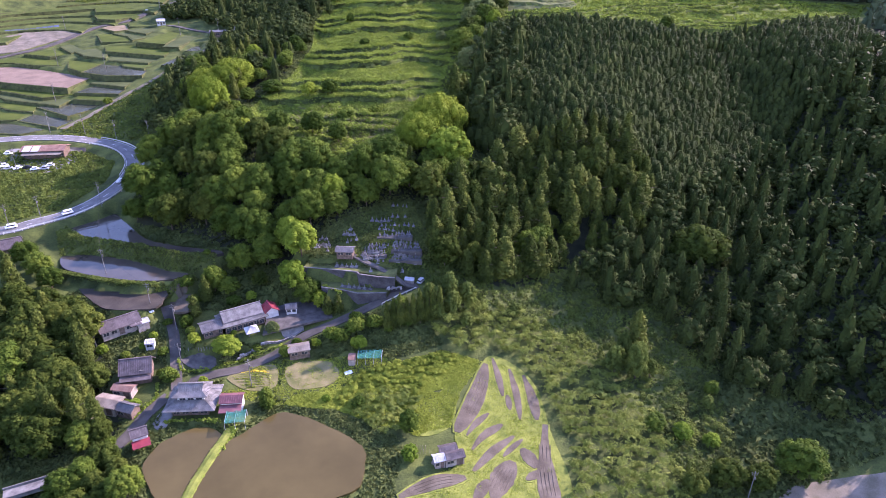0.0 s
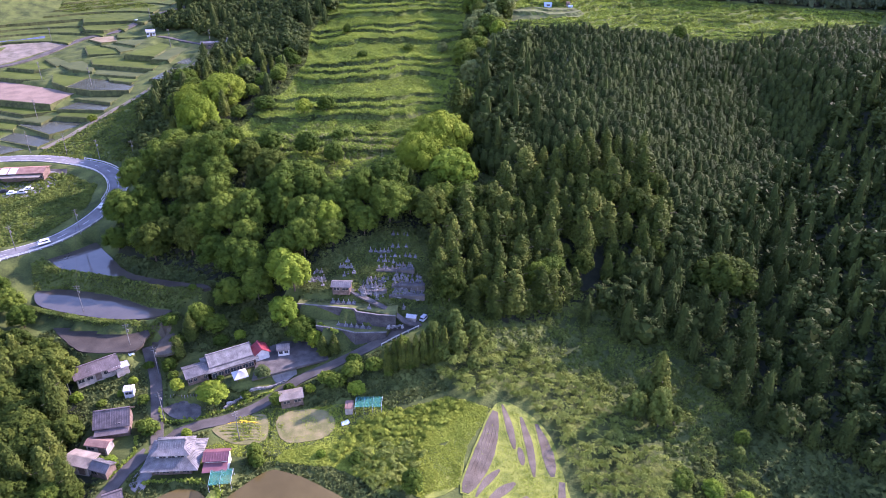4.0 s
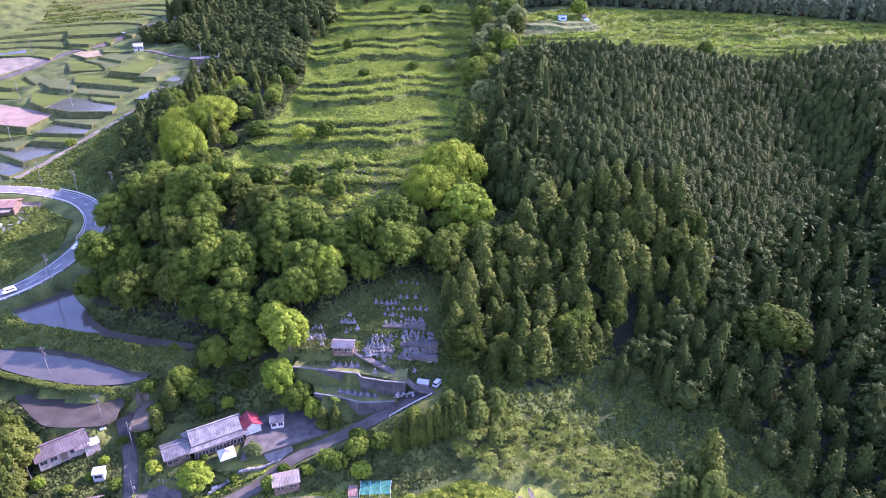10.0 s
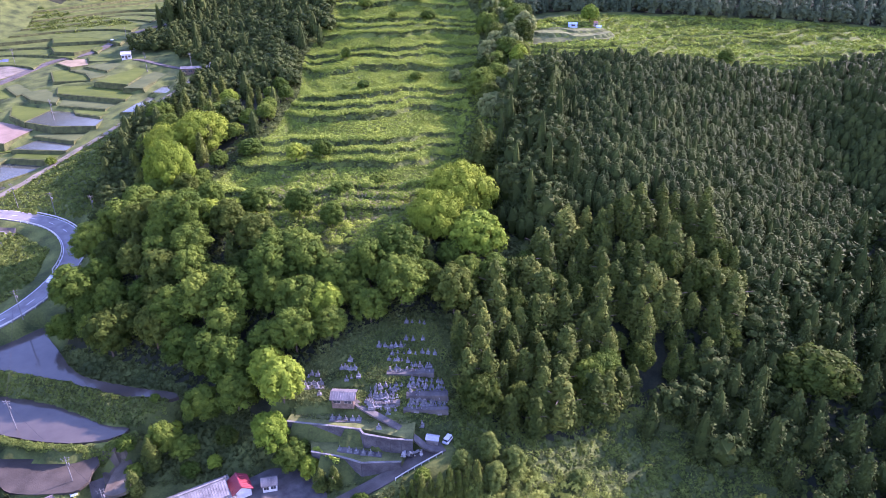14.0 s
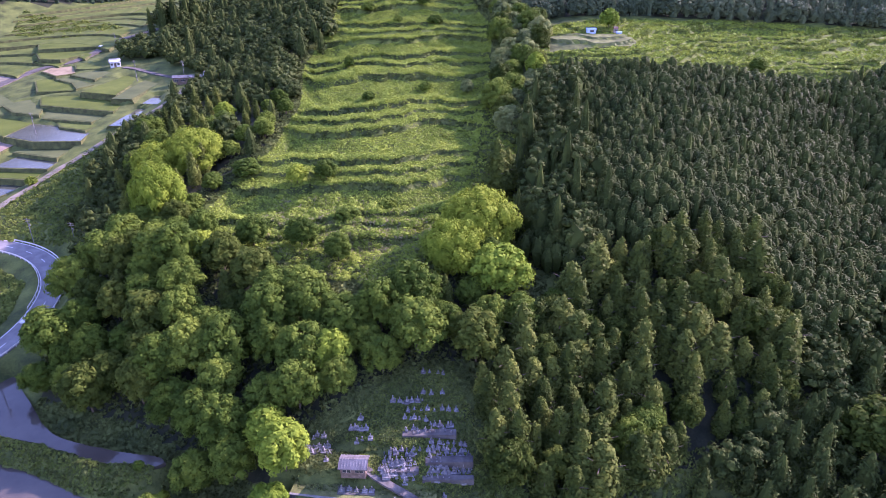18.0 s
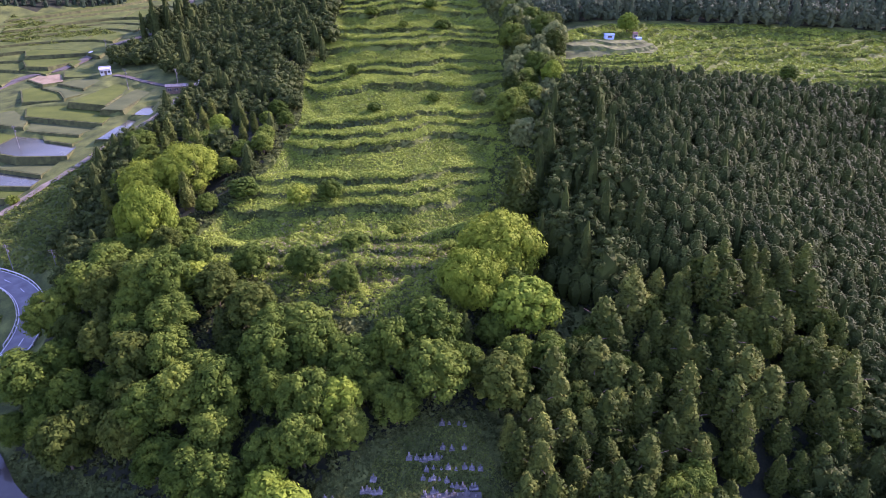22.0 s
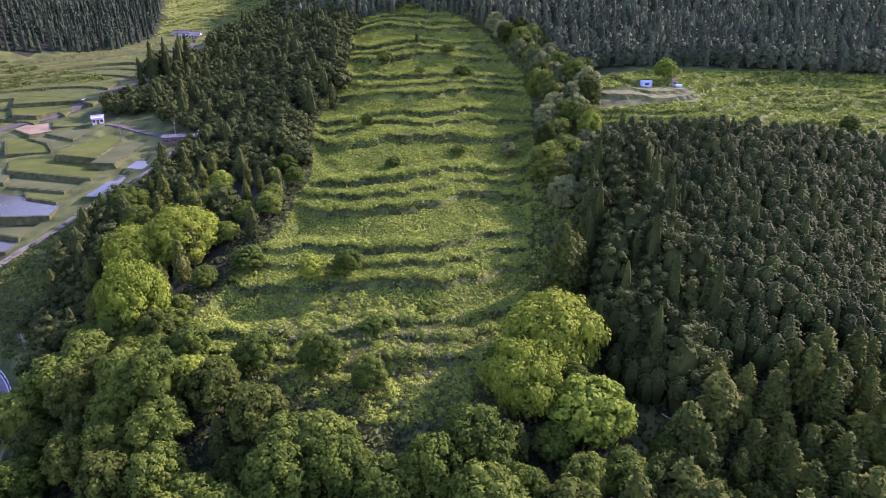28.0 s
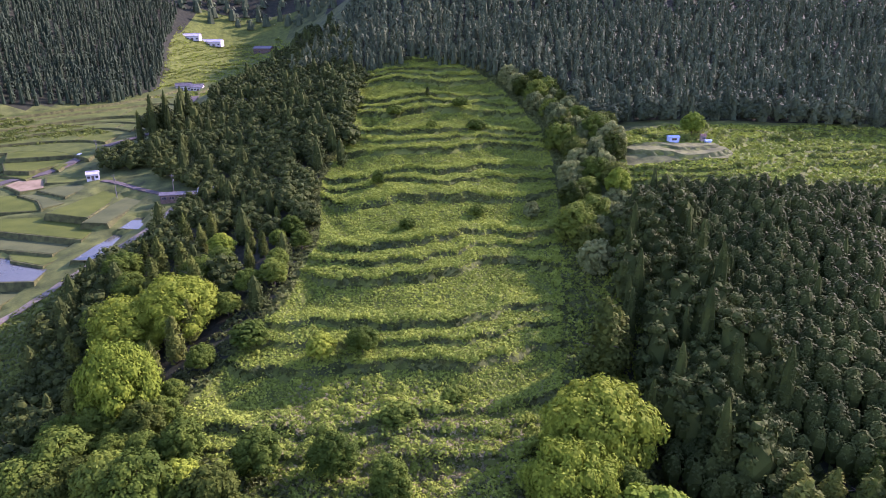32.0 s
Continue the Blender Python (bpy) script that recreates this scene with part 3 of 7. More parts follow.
LEVELS += [(POND, -7.3, 4.0), (POND_MID, 10.4, 2.0), (POND_LOW, 6.3, 2.0), (PLOT, 4.2, 2.0), ([(-122.5, 189), (-116, 186.6), (-104, 183), (-92, 181.2), (-83, 182), (-78.5, 185.7), (-77, 184), (-82, 180.2), (-92, 179.8), (-104, 181.6), (-117, 185.4), (-124, 188.4)], 7.3, 0.9), (YARD, 0.4, 2.5)]
LEVELS += [([(-75, 160), (-50, 164), (-50, 178), (-76, 176)], -0.2, 3.0), ([(-72, 134), (-51, 134), (-51, 146), (-72, 146)], -6.1, 2.0)]
LEVELS += [([(-43, 183.5), (-13, 178.5), (-13, 185), (-42, 190)], 10.4, 0.3), ([(-36, 176.5), (-16, 174), (-14, 178), (-37, 183)], 6.4, 0.3), ([(-47, 190.5), (-24, 187), (-24, 193), (-46, 197)], 12.6, 1.5)]
ROAD_LINES = [(resample(MAIN_ROAD, 2.5), 3.6), (resample(FAR_ROAD, 4.0), 2.6), (resample(VILLAGE_LANE, 1.5), 2.0), (resample(SIDE_LANE, 1.5), 1.7), (resample([(-166, 429, 39.7), (-159, 425.5, 39.7), (-148, 417.8, 39.3), (-138, 411.5, 39.0), (-130, 407, 39.0)], 2.0), 1.4)]
plain_height = height


def height(px, py):
    px, py = np.asarray(px, float), np.asarray(py, float)
    z = plain_height(px, py)
    near = (px > -140) & (px < -60) & (py > 180) & (py < 230)
    if near.any():
        qx, qy = px[near], py[near]
        up, low = np.maximum(-inside(qx, qy, POND_MID), 0.0), np.maximum(-inside(qx, qy, POND_LOW), 0.0)
        share = up / (up + low + 1e-6)
        bank = 11.5 - 4.1 * soft(share, 0.2, 0.97) + 0.15 * waves(qx * 5, qy * 5)
        w = soft(inside(qx, qy, DIKE_UPPER), -0.6, 0.4) * (up > 0) * (low > 0)
        z[near] = z[near] + (bank - z[near]) * w
    for line, half in ROAD_LINES:
        near, level = np.full(px.shape, 1e9), np.zeros(px.shape)
        lo, hi = line.min(0) - 12, line.max(0) + 12
        sel = (px > lo[0]) & (px < hi[0]) & (py > lo[1]) & (py < hi[1])
        if not sel.any():
            continue
        sx, sy = px[sel], py[sel]
        n, lv = near[sel], level[sel]
        for a, b in zip(line, line[1:]):
            e = b - a
            s = np.clip(((sx - a[0]) * e[0] + (sy - a[1]) * e[1]) / (e[0] ** 2 + e[1] ** 2), 0, 1)
            d = np.hypot(sx - a[0] - s * e[0], sy - a[1] - s * e[1])
            better = d < n
            n = np.where(better, d, n)
            lv = np.where(better, a[2] + s * e[2], lv)
        w = 1 - soft(n, half + 0.8, half + 4.5)
        out = z[sel]
        z[sel] = out + (lv - 0.15 - out) * w
    return z


# ---- the ground: one sheet, fine near the village and the ridge, coarse far off ----
def spaced(stops):
    out = []
    for a, b, step in stops:
        out += list(np.arange(a, b, step))
    return np.array(out + [stops[-1][1]])


gx = spaced([(-1500, -400, 100), (-400, -250, 10), (-250, -180, 2.5), (-180, -130, 2.5), (-130, 40, 1.7), (40, 130, 3), (130, 260, 8), (260, 500, 30), (500, 1500, 100)])
gy = spaced([(-600, 0, 100), (0, 90, 15), (90, 250, 1.7), (250, 400, 0.9), (400, 520, 2.5), (520, 800, 12), (800, 2000, 60)])
mx, my = np.meshgrid(gx, gy)
mz = height(mx, my)
nx, ny = len(gx), len(gy)
index = np.arange(nx * ny).reshape(ny, nx)
quads = np.stack([index[:-1, :-1], index[:-1, 1:], index[1:, 1:], index[1:, :-1]], -1).reshape(-1, 4)
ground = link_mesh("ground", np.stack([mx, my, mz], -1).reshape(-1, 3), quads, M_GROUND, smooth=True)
# Terrace risers keep the darker M_GROUND, which stands in for their shade.
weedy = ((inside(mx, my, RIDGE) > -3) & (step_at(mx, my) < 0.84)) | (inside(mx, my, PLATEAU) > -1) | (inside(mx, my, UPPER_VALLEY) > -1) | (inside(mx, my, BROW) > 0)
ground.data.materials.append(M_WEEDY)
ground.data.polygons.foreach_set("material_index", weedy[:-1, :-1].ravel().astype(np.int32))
tagged(ground, "hilly green ground with overgrown terraces and grass banks", "ground", kind="structure")


def strip(name, line, half, mat, lift, label, category, parent=None, side=0.0):
    """A paved strip along a line of x, y, z, with a real edge."""
    verts, faces = [], []
    for i, p in enumerate(line):
        e = line[min(i + 1, len(line) - 1)] - line[max(i - 1, 0)]
        nrm = np.array([e[1], -e[0]]) / (np.hypot(e[0], e[1]) + 1e-9)
        a, b = p[:2] + nrm * (side - half), p[:2] + nrm * (side + half)
        verts += [(*a, p[2] + lift - 0.5), (*a, p[2] + lift), (*b, p[2] + lift), (*b, p[2] + lift - 0.5)]
        if i:
            k = 4 * i
            faces += [(k - 4 + j, k - 3 + j, k + 1 + j, k + j) for j in range(3)]
    ob = link_mesh(name, verts, faces, mat, parent)
    if parent is None:
        tagged(ob, label, category, kind="structure")
    return ob


road = strip("road_main", ROAD_LINES[0][0], 3.3, M_ASPHALT, 0.1, "grey asphalt road that bends round a grassy hollow", "road")
strip("road_far", ROAD_LINES[1][0], 2.4, M_LANE, 0.3, "pale narrow farm road between rice paddies", "road")
strip("road_village", ROAD_LINES[2][0], 1.7, M_LANE, 0.1, "worn grey village lane that climbs to the graveyard", "road")
strip("road_side", ROAD_LINES[3][0], 1.5, M_LANE, 0.12, "dark narrow asphalt side lane past the houses", "road")
for off in (-3.0, 3.0):
    strip("edge_line", ROAD_LINES[0][0], 0.09, M_PAINT, 0.115, "", "", road, off)
for a in range(2, len(ROAD_LINES[0][0]) - 3, 3):
    strip("lane_dash", ROAD_LINES[0][0][a:a + 2], 0.09, M_PAINT, 0.115, "", "", road)


def pond(name, poly, level, mat, label):
    tagged(slab(name, poly, level, 0.9, mat), label, "pond", kind="structure")


pond("water_pond", POND, -6.7, M_WATER_MUD, "still brown muddy water of a farm pond")
pond("water_upper", POND_MID, 11.0, M_WATER, "dark still water of an upper paddy pond")
pond("water_lower", POND_LOW, 7.0, M_WATER, "dark still water of a lower paddy pond")
tagged(slab("field_low", rounded([(-80, 180), (-76, 178), (-75, 172), (-80, 171)], 1.2, 0.1), 3.2, 0.8, M_MUD), "small dark bare plot beside a grass strip", "field", kind="structure")
tagged(slab("field_bare", PLOT, 4.4, 0.6, M_DARK_MUD), "bare dark wet paddy field below the ponds", "field", kind="structure")
tagged(slab("yard", YARD, 0.55, 0.6, M_GRAVEL), "dark gravel yard beside the large house", "yard", kind="structure")

# ---- trees ----


def cards(rng, centres, normals, size, droop=0.0, stretch=1.0, jitter=0.45, three=False):
    """Leaf sprays: one bent quad, or one triangle, at each centre, facing about along its normal."""
    n = len(centres)
    nrm = normals / (np.linalg.norm(normals, axis=1)[:, None] + 1e-9) + rng.normal(0, jitter, (n, 3))
    nrm /= np.linalg.norm(nrm, axis=1)[:, None] + 1e-9
    ref = rng.normal(0, 1, (n, 3))
    u = np.cross(nrm, ref)
    u /= np.linalg.norm(u, axis=1)[:, None] + 1e-9
    v = np.cross(nrm, u)
    if droop:
        v = v * (1 - droop) + np.array([0, 0, -1.0]) * droop
    s = size * rng.uniform(0.6, 1.25, (n, 1))
    if three:
        u, v = u * s * 0.62, v * s * 0.72 * stretch
        tri = np.stack([centres - u - v * 0.5, centres + u * 0.9 - v * 0.6, centres + v], 1)
        return tri.reshape(-1, 3), np.arange(3 * n).reshape(n, 3)
    u, v = u * s * 0.5, v * s * 0.5 * stretch
    bend = nrm * s * 0.18
    quad = np.stack([centres - u * 0.35 - v, centres + u - bend * 0.5, centres + u * 0.3 + v - bend, centres - u + bend * 0.3], 1)
    return quad.reshape(-1, 3), np.arange(4 * n).reshape(n, 4)


def solid(c, r, squash, rng):
    """The closed inner heap of a lobe, an uneven twenty-sided ball, as loose triangles."""
    g = (1 + 5 ** 0.5) / 2
    v = np.array([(-1, g, 0), (1, g, 0), (-1, -g, 0), (1, -g, 0), (0, -1, g), (0, 1, g), (0, -1, -g), (0, 1, -g), (g, 0, -1), (g, 0, 1), (-g, 0, -1), (-g, 0, 1)], float) / 1.902
    f = [(0, 11, 5), (0, 5, 1), (0, 1, 7), (0, 7, 10), (0, 10, 11), (1, 5, 9), (5, 11, 4), (11, 10, 2), (10, 7, 6), (7, 1, 8), (3, 9, 4), (3, 4, 2), (3, 2, 6), (3, 6, 8), (3, 8, 9), (4, 9, 5), (2, 4, 11), (6, 2, 10), (8, 6, 7), (9, 8, 1)]
    v = v * rng.uniform(0.85, 1.1, (12, 1)) * r * np.array([1, 1, squash]) + c
    return v[np.array(f)].reshape(-1, 3)


def lathe(profile, sides, seed):
    """The closed inner body of a plume, as loose triangles: profile holds (radius, height) from foot to tip."""
    rng = np.random.default_rng(seed)
    rings = []
    for r, z in profile:
        a = np.arange(sides) * 2 * math.pi / sides
        w = r * rng.uniform(0.85, 1.1, sides)
        rings.append(np.stack([np.cos(a) * w, np.sin(a) * w, np.full(sides, z)], 1))
    tris = []
    for p, q in zip(rings, rings[1:]):
        for k in range(sides):
            j = (k + 1) % sides
            tris += [p[k], p[j], q[j], p[k], q[j], q[k]]
    return np.array(tris)


def broad_crown(seed, radius, tall, leaves, size, heaps=0):
    """Leaf sprays on a heap of uneven lobes."""
    rng = np.random.default_rng(seed)
    lobes = heaps or rng.integers(40, 52)
    pts, nrms, cores = [], [], []
    share = leaves // lobes
    skew, bulge = rng.uniform(0, 6.28), rng.uniform(0.06, 0.2)
    for k in range(lobes):
        up = 1 - 1.45 * (k + rng.uniform(0, 0.8)) / lobes
        a = k * 2.39996 + rng.uniform(-0.35, 0.35)
        reach = radius * 0.74 * math.sqrt(max(0.02, 1 - up * up)) * (1 + bulge * math.sin(2 * a + skew)) * rng.uniform(0.8, 1.08)
        c = np.array([math.cos(a) * reach, math.sin(a) * reach, tall * (0.4 + 0.5 * up * rng.uniform(0.88, 1.06))])
        r = radius * rng.uniform(0.24, 0.38) * (26 / max(lobes, 26)) ** 0.4
        d = rng.normal(0, 1, (share, 3)) + np.array([math.cos(a) * 0.5, math.sin(a) * 0.5, 0.5])
        d /= np.linalg.norm(d, axis=1)[:, None]
        pts.append(c + d * r * rng.uniform(0.74, 1.16, (share, 1)) * np.array([1, 1, 0.85]))
        nrms.append(d + np.array([0, 0, 0.3]))
        cores.append(solid(c, r * 0.72, 0.82, rng))
    cores.append(solid(np.array([0, 0, tall * 0.42]), radius * 0.66, 0.62 * tall / radius, rng))
    verts = np.vstack([cards(rng, np.vstack(pts), np.vstack(nrms), size, jitter=0.3, three=True)[0]] + cores)
    return verts, np.arange(len(verts)).reshape(-1, 3)


def cedar_crown(seed, radius, tall, leaves, size, blunt=0.75):
    """Drooping sprays in clumps on a plume with a blunt pointed top."""
    rng = np.random.default_rng(seed)
    clumps = 46
    ch = 1 - rng.uniform(0, 1, clumps) ** 0.6
    ca = rng.uniform(0, 2 * math.pi, clumps)
    cr = radius * (1 - ch) ** blunt * rng.uniform(0.6, 0.95, clumps) * np.minimum(1, 0.55 + ch * 3)
    pick = rng.integers(0, clumps, leaves)
    d = rng.normal(0, 1, (leaves, 3))
    d /= np.linalg.norm(d, axis=1)[:, None]
    big = radius * (0.2 + 0.2 * (1 - ch[pick])) * rng.uniform(0.7, 1.1, leaves)
    pts = np.stack([np.cos(ca[pick]) * cr[pick], np.sin(ca[pick]) * cr[pick], ch[pick] * tall * 0.95], 1) + d * big[:, None] * np.array([1, 1, 1.5])
    third = leaves // 3
    h = 1 - rng.uniform(0, 1, third) ** 0.62
    a = rng.uniform(0, 2 * math.pi, third)
    r = radius * (1 - h) ** blunt * rng.uniform(0.72, 0.95, third) * np.minimum(1, 0.55 + h * 3)
    pts[:third] = np.stack([np.cos(a) * r, np.sin(a) * r, h * tall], 1)
    nrm = pts / np.array([1, 1, 1e9]) / radius + d * 0.5 + np.array([0, 0, 0.45])
    body = lathe([(radius * 0.62 * (1 - k) ** blunt * min(1, 0.55 + k * 3), k * tall) for k in (0.0, 0.2, 0.45, 0.7, 0.88, 0.99)], 7, seed)
    verts = np.vstack([cards(rng, pts, nrm, size, droop=0.3, stretch=1.1, jitter=0.22, three=True)[0], body])
    return verts, np.arange(len(verts)).reshape(-1, 3)


def dome_crown(seed, radius, tall, leaves, size):
    """Small sprays on a rounded, slightly pointed dome, as trees of a dense plantation show."""
    rng = np.random.default_rng(seed)
    h = rng.uniform(0, 1, leaves) ** 0.8
    skirt = rng.uniform(0, 1, leaves) < 0.2
    a = rng.uniform(0, 2 * math.pi, leaves)
    h[skirt] = 0
    wob = 1 + 0.2 * np.sin(2 * a + seed) + 0.14 * np.sin(5 * a + 7 * h)
    r = radius * np.sqrt(1 - h ** 1.5) * wob * rng.uniform(0.86, 1.08, leaves)
    pts = np.stack([np.cos(a) * r, np.sin(a) * r, h * tall], 1)
    pts[skirt, 2] -= rng.uniform(0, 4.2, skirt.sum())
    nrm = np.stack([np.cos(a) * (1 - h * 0.6), np.sin(a) * (1 - h * 0.6), 0.25 + h], 1)
    body = lathe([(radius * 0.45, -4.0)] + [(radius * 0.78 * math.sqrt(1 - k ** 1.5), k * tall) for k in (0.0, 0.5, 0.92)], 5, seed)
    verts = np.vstack([cards(rng, pts, nrm, size, droop=0.12, jitter=0.2, three=True)[0], body])
    return verts, np.arange(len(verts)).reshape(-1, 3)


def tuft_crown(seed, radius, tall, leaves, size, blunt):
    """A light crown for far woods: a few large sprays on a cone or dome."""
    rng = np.random.default_rng(seed)
    h = rng.uniform(0, 1, leaves) ** 0.85
    a = rng.uniform(0, 2 * math.pi, leaves)
    r = radius * (1 - h) ** blunt * rng.uniform(0.75, 1.05, leaves)
    pts = np.stack([np.cos(a) * r, np.sin(a) * r, h * tall], 1)
    nrm = np.stack([np.cos(a), np.sin(a), np.full(leaves, 0.55)], 1)
    body = lathe([(radius * 0.5 * (1 - k) ** blunt, k * tall * 0.95) for k in (0.0, 0.45, 0.8, 1.0)], 6, seed)
    verts = np.vstack([cards(rng, pts, nrm, size, droop=0.3, stretch=1.2, jitter=0.2, three=True)[0], body])
    return verts, np.arange(len(verts)).reshape(-1, 3)


def trunk_mesh(seed, tall, radius):
    rng = random.Random(seed)
    lean = rng.uniform(-0.05, 0.05)
    bm = tube([(0, 0, -1.2), (lean * tall * 0.3, 0.1, tall * 0.35), (lean * tall, 0.15, tall)], radius, 0.35, 6)
    for k in range(3):
        a = k * 2.1 + rng.random()
        z = tall * rng.uniform(0.4, 0.8)
        limb = tube([(lean * z, 0.1, z), (math.cos(a) * tall * 0.16, math.sin(a) * tall * 0.16, z + tall * 0.13), (math.cos(a) * tall * 0.26, math.sin(a) * tall * 0.26, z + tall * 0.18)], radius * 0.4, 0.3, 4)
        me = bpy.data.meshes.new("limb")
        limb.to_mesh(me)
        limb.free()
        bm.from_mesh(me)
        bpy.data.meshes.remove(me)
    return bm


def tree_model(name, seed, tall, radius, kind, mat, label, category="tree", leaves=1500, size=0.85):
    """One tree at the origin: trunk and crown."""
    root = new(name)
    tagged(root, label, category)
    bare = 0.12 if kind == "broad" else 0.08
    if kind == "bush":
        bare = 0.05
    if kind == "cedar":
        verts, faces = cedar_crown(seed, radius, tall * (1 - bare), leaves, size, 0.55)
    else:
        verts, faces = broad_crown(seed, radius, tall * (1 - bare) * 0.86, leaves, size, 64 if radius > 7 else 0)
    verts[:, 2] += tall * bare
    part("trunk", trunk_mesh(seed, tall * 0.72, max(0.09, tall * 0.022)), M_BARK, root)
    link_mesh("crown", verts, faces, mat, root)
    return root


BROAD = "leafy green broadleaf tree on the hillside"
MODELS = {
    "broad": [tree_model("broadleaf_tree", 11 + k, 12, 5.3, "broad", M_LEAF_BROAD, BROAD, leaves=4300, size=0.38) for k in range(5)],
    "dark": [tree_model("broadleaf_tree", 31 + k, 11.5, 4.8, "broad", M_LEAF_DARK, "dark green broadleaf tree, leaf colour doubling as shade", leaves=3000, size=0.48) for k in range(3)],
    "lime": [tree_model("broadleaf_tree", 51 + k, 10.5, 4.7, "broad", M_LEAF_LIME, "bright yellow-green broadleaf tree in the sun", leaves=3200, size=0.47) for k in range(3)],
    "great": [tree_model("great_tree", 101 + k, 12.5, 9.0, "broad", M_LEAF_GREAT, "huge spreading yellow-green tree at the edge of the terraces", leaves=12500, size=0.4) for k in range(3)],
    "pale": [tree_model("broadleaf_tree", 61 + k, 10, 4.2, "broad", M_LEAF_PALE, "pale grey-green broadleaf tree beside the terraces", leaves=2800, size=0.48) for k in range(3)],
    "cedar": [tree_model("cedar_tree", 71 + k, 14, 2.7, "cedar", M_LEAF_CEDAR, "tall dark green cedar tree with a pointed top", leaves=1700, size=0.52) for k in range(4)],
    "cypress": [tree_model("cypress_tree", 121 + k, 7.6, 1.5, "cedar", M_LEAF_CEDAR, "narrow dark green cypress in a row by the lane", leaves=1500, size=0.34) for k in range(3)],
    "vine": [tree_model("vine_tree", 131 + k, 12, 4.0, "broad", M_LEAF_SLOPE, "tree smothered in hanging green creepers", leaves=4200, size=0.34) for k in range(3)],
    "bush": [tree_model("bush", 81 + k, 3.6, 2.2, "bush", M_LEAF_BROAD, "round green bush on the grass", "bush", leaves=900, size=0.34) for k in range(3)],
    "limebush": [tree_model("bush", 91 + k, 3.6, 2.2, "bush", M_LEAF_LIME, "round bright green bush in the sun", "bush", leaves=1000, size=0.32) for k in range(2)],
    "blossom": [tree_model("blossom_tree", 95, 9, 2.6, "broad", M_BLOSSOM, "tree with white blossom among green trees", leaves=500, size=0.5)],
}
dice = random.Random(5)
GROUPS = {"broad": "hillside broadleaf trees", "dark": "shaded broadleaf trees", "lime": "sunlit lime-green trees", "great": "huge spreading trees", "pale": "pale trees by the terraces", "cedar": "cedar trees", "cypress": "cypress row", "vine": "trees under creepers", "bush": "bushes", "limebush": "bushes", "blossom": ""}


def plant(kind, x, y, size=1.0, wide=1.0, sink=0.0):
    model = dice.choice(MODELS[kind])
    m = pose(x, y, ground_at(x, y) - sink, 0, 0, dice.uniform(0, 360))
    made = copy_thing(model, m)
    made.matrix_basis = m @ Matrix.Diagonal((size * wide, size * wide, size, 1))
    if GROUPS[kind]:
        made["group"] = GROUPS[kind]
    return made


def scatter(poly, gap, seed, keep=1.0):
    """Places in a polygon, no two nearer than gap."""
    rng = random.Random(seed)
    xs, ys = [p[0] for p in poly], [p[1] for p in poly]
    area = (max(xs) - min(xs)) * (max(ys) - min(ys))
    cells, found = {}, []
    cand = [(rng.uniform(min(xs), max(xs)), rng.uniform(min(ys), max(ys))) for _ in range(int(area / gap ** 2 * 6))]
    c = np.array(cand)
    ok = inside(c[:, 0], c[:, 1], poly) > 0
    for (x, y), good in zip(cand, ok):
        if not good:
            continue
        i, j = int(x // gap), int(y // gap)
        if any((x - a) ** 2 + (y - b) ** 2 < gap * gap for di in (-1, 0, 1) for dj in (-1, 0, 1) for a, b in cells.get((i + di, j + dj), ())):
            continue
        cells.setdefault((i, j), []).append((x, y))
        found.append((x, y))
    return [p for p in found if rng.random() < keep]


HILL = [(-106, 214), (-84, 206), (-64, 196), (-50, 189), (-45, 198), (-35, 206), (-26, 211), (-13, 215), (-2, 214), (8, 224), (2, 243), (-10, 248), (-18, 228), (-40, 225), (-60, 235), (-80, 258), (-100, 262), (-112, 240)]
WEST = [(-82, 264), (-70, 300), (-66, 335), (-70, 360), (-73, 385), (-70, 412), (-66, 445), (-70, 500), (-68, 530), (-95, 550), (-122, 470), (-112, 420), (-118, 385), (-124, 345), (-116, 300), (-112, 270)]
GULLY = [(7, 314), (20, 312), (27, 340), (32, 392), (27, 440), (3, 474), (17, 415), (14, 380), (11, 345)]
SPUR_NEAR = [(-2.5, 188), (8, 183), (20, 187), (38, 197), (62, 207), (76, 222), (70, 246), (40, 246), (22, 240), (10, 222), (-4, 206)]
SPUR = [(10, 250), (24, 238), (34, 250), (44, 243), (55, 252), (66, 244), (74, 238), (78, 224), (100, 240), (140, 275), (200, 325), (200, 352), (110, 334), (60, 336), (33, 343), (22, 330), (25, 316), (16, 302), (19, 288), (11, 275), (16, 262)]
RAVINE = [(66, 190), (76, 160), (100, 140), (135, 134), (240, 170), (270, 300), (200, 325), (140, 275), (98, 238), (76, 220)]
BY_STREAM = [(-150, 96), (-124, 118), (-105, 126), (-92, 127), (-84, 130), (-85, 135), (-92, 136), (-93, 150), (-100, 160), (-112, 172), (-130, 178), (-160, 150)]

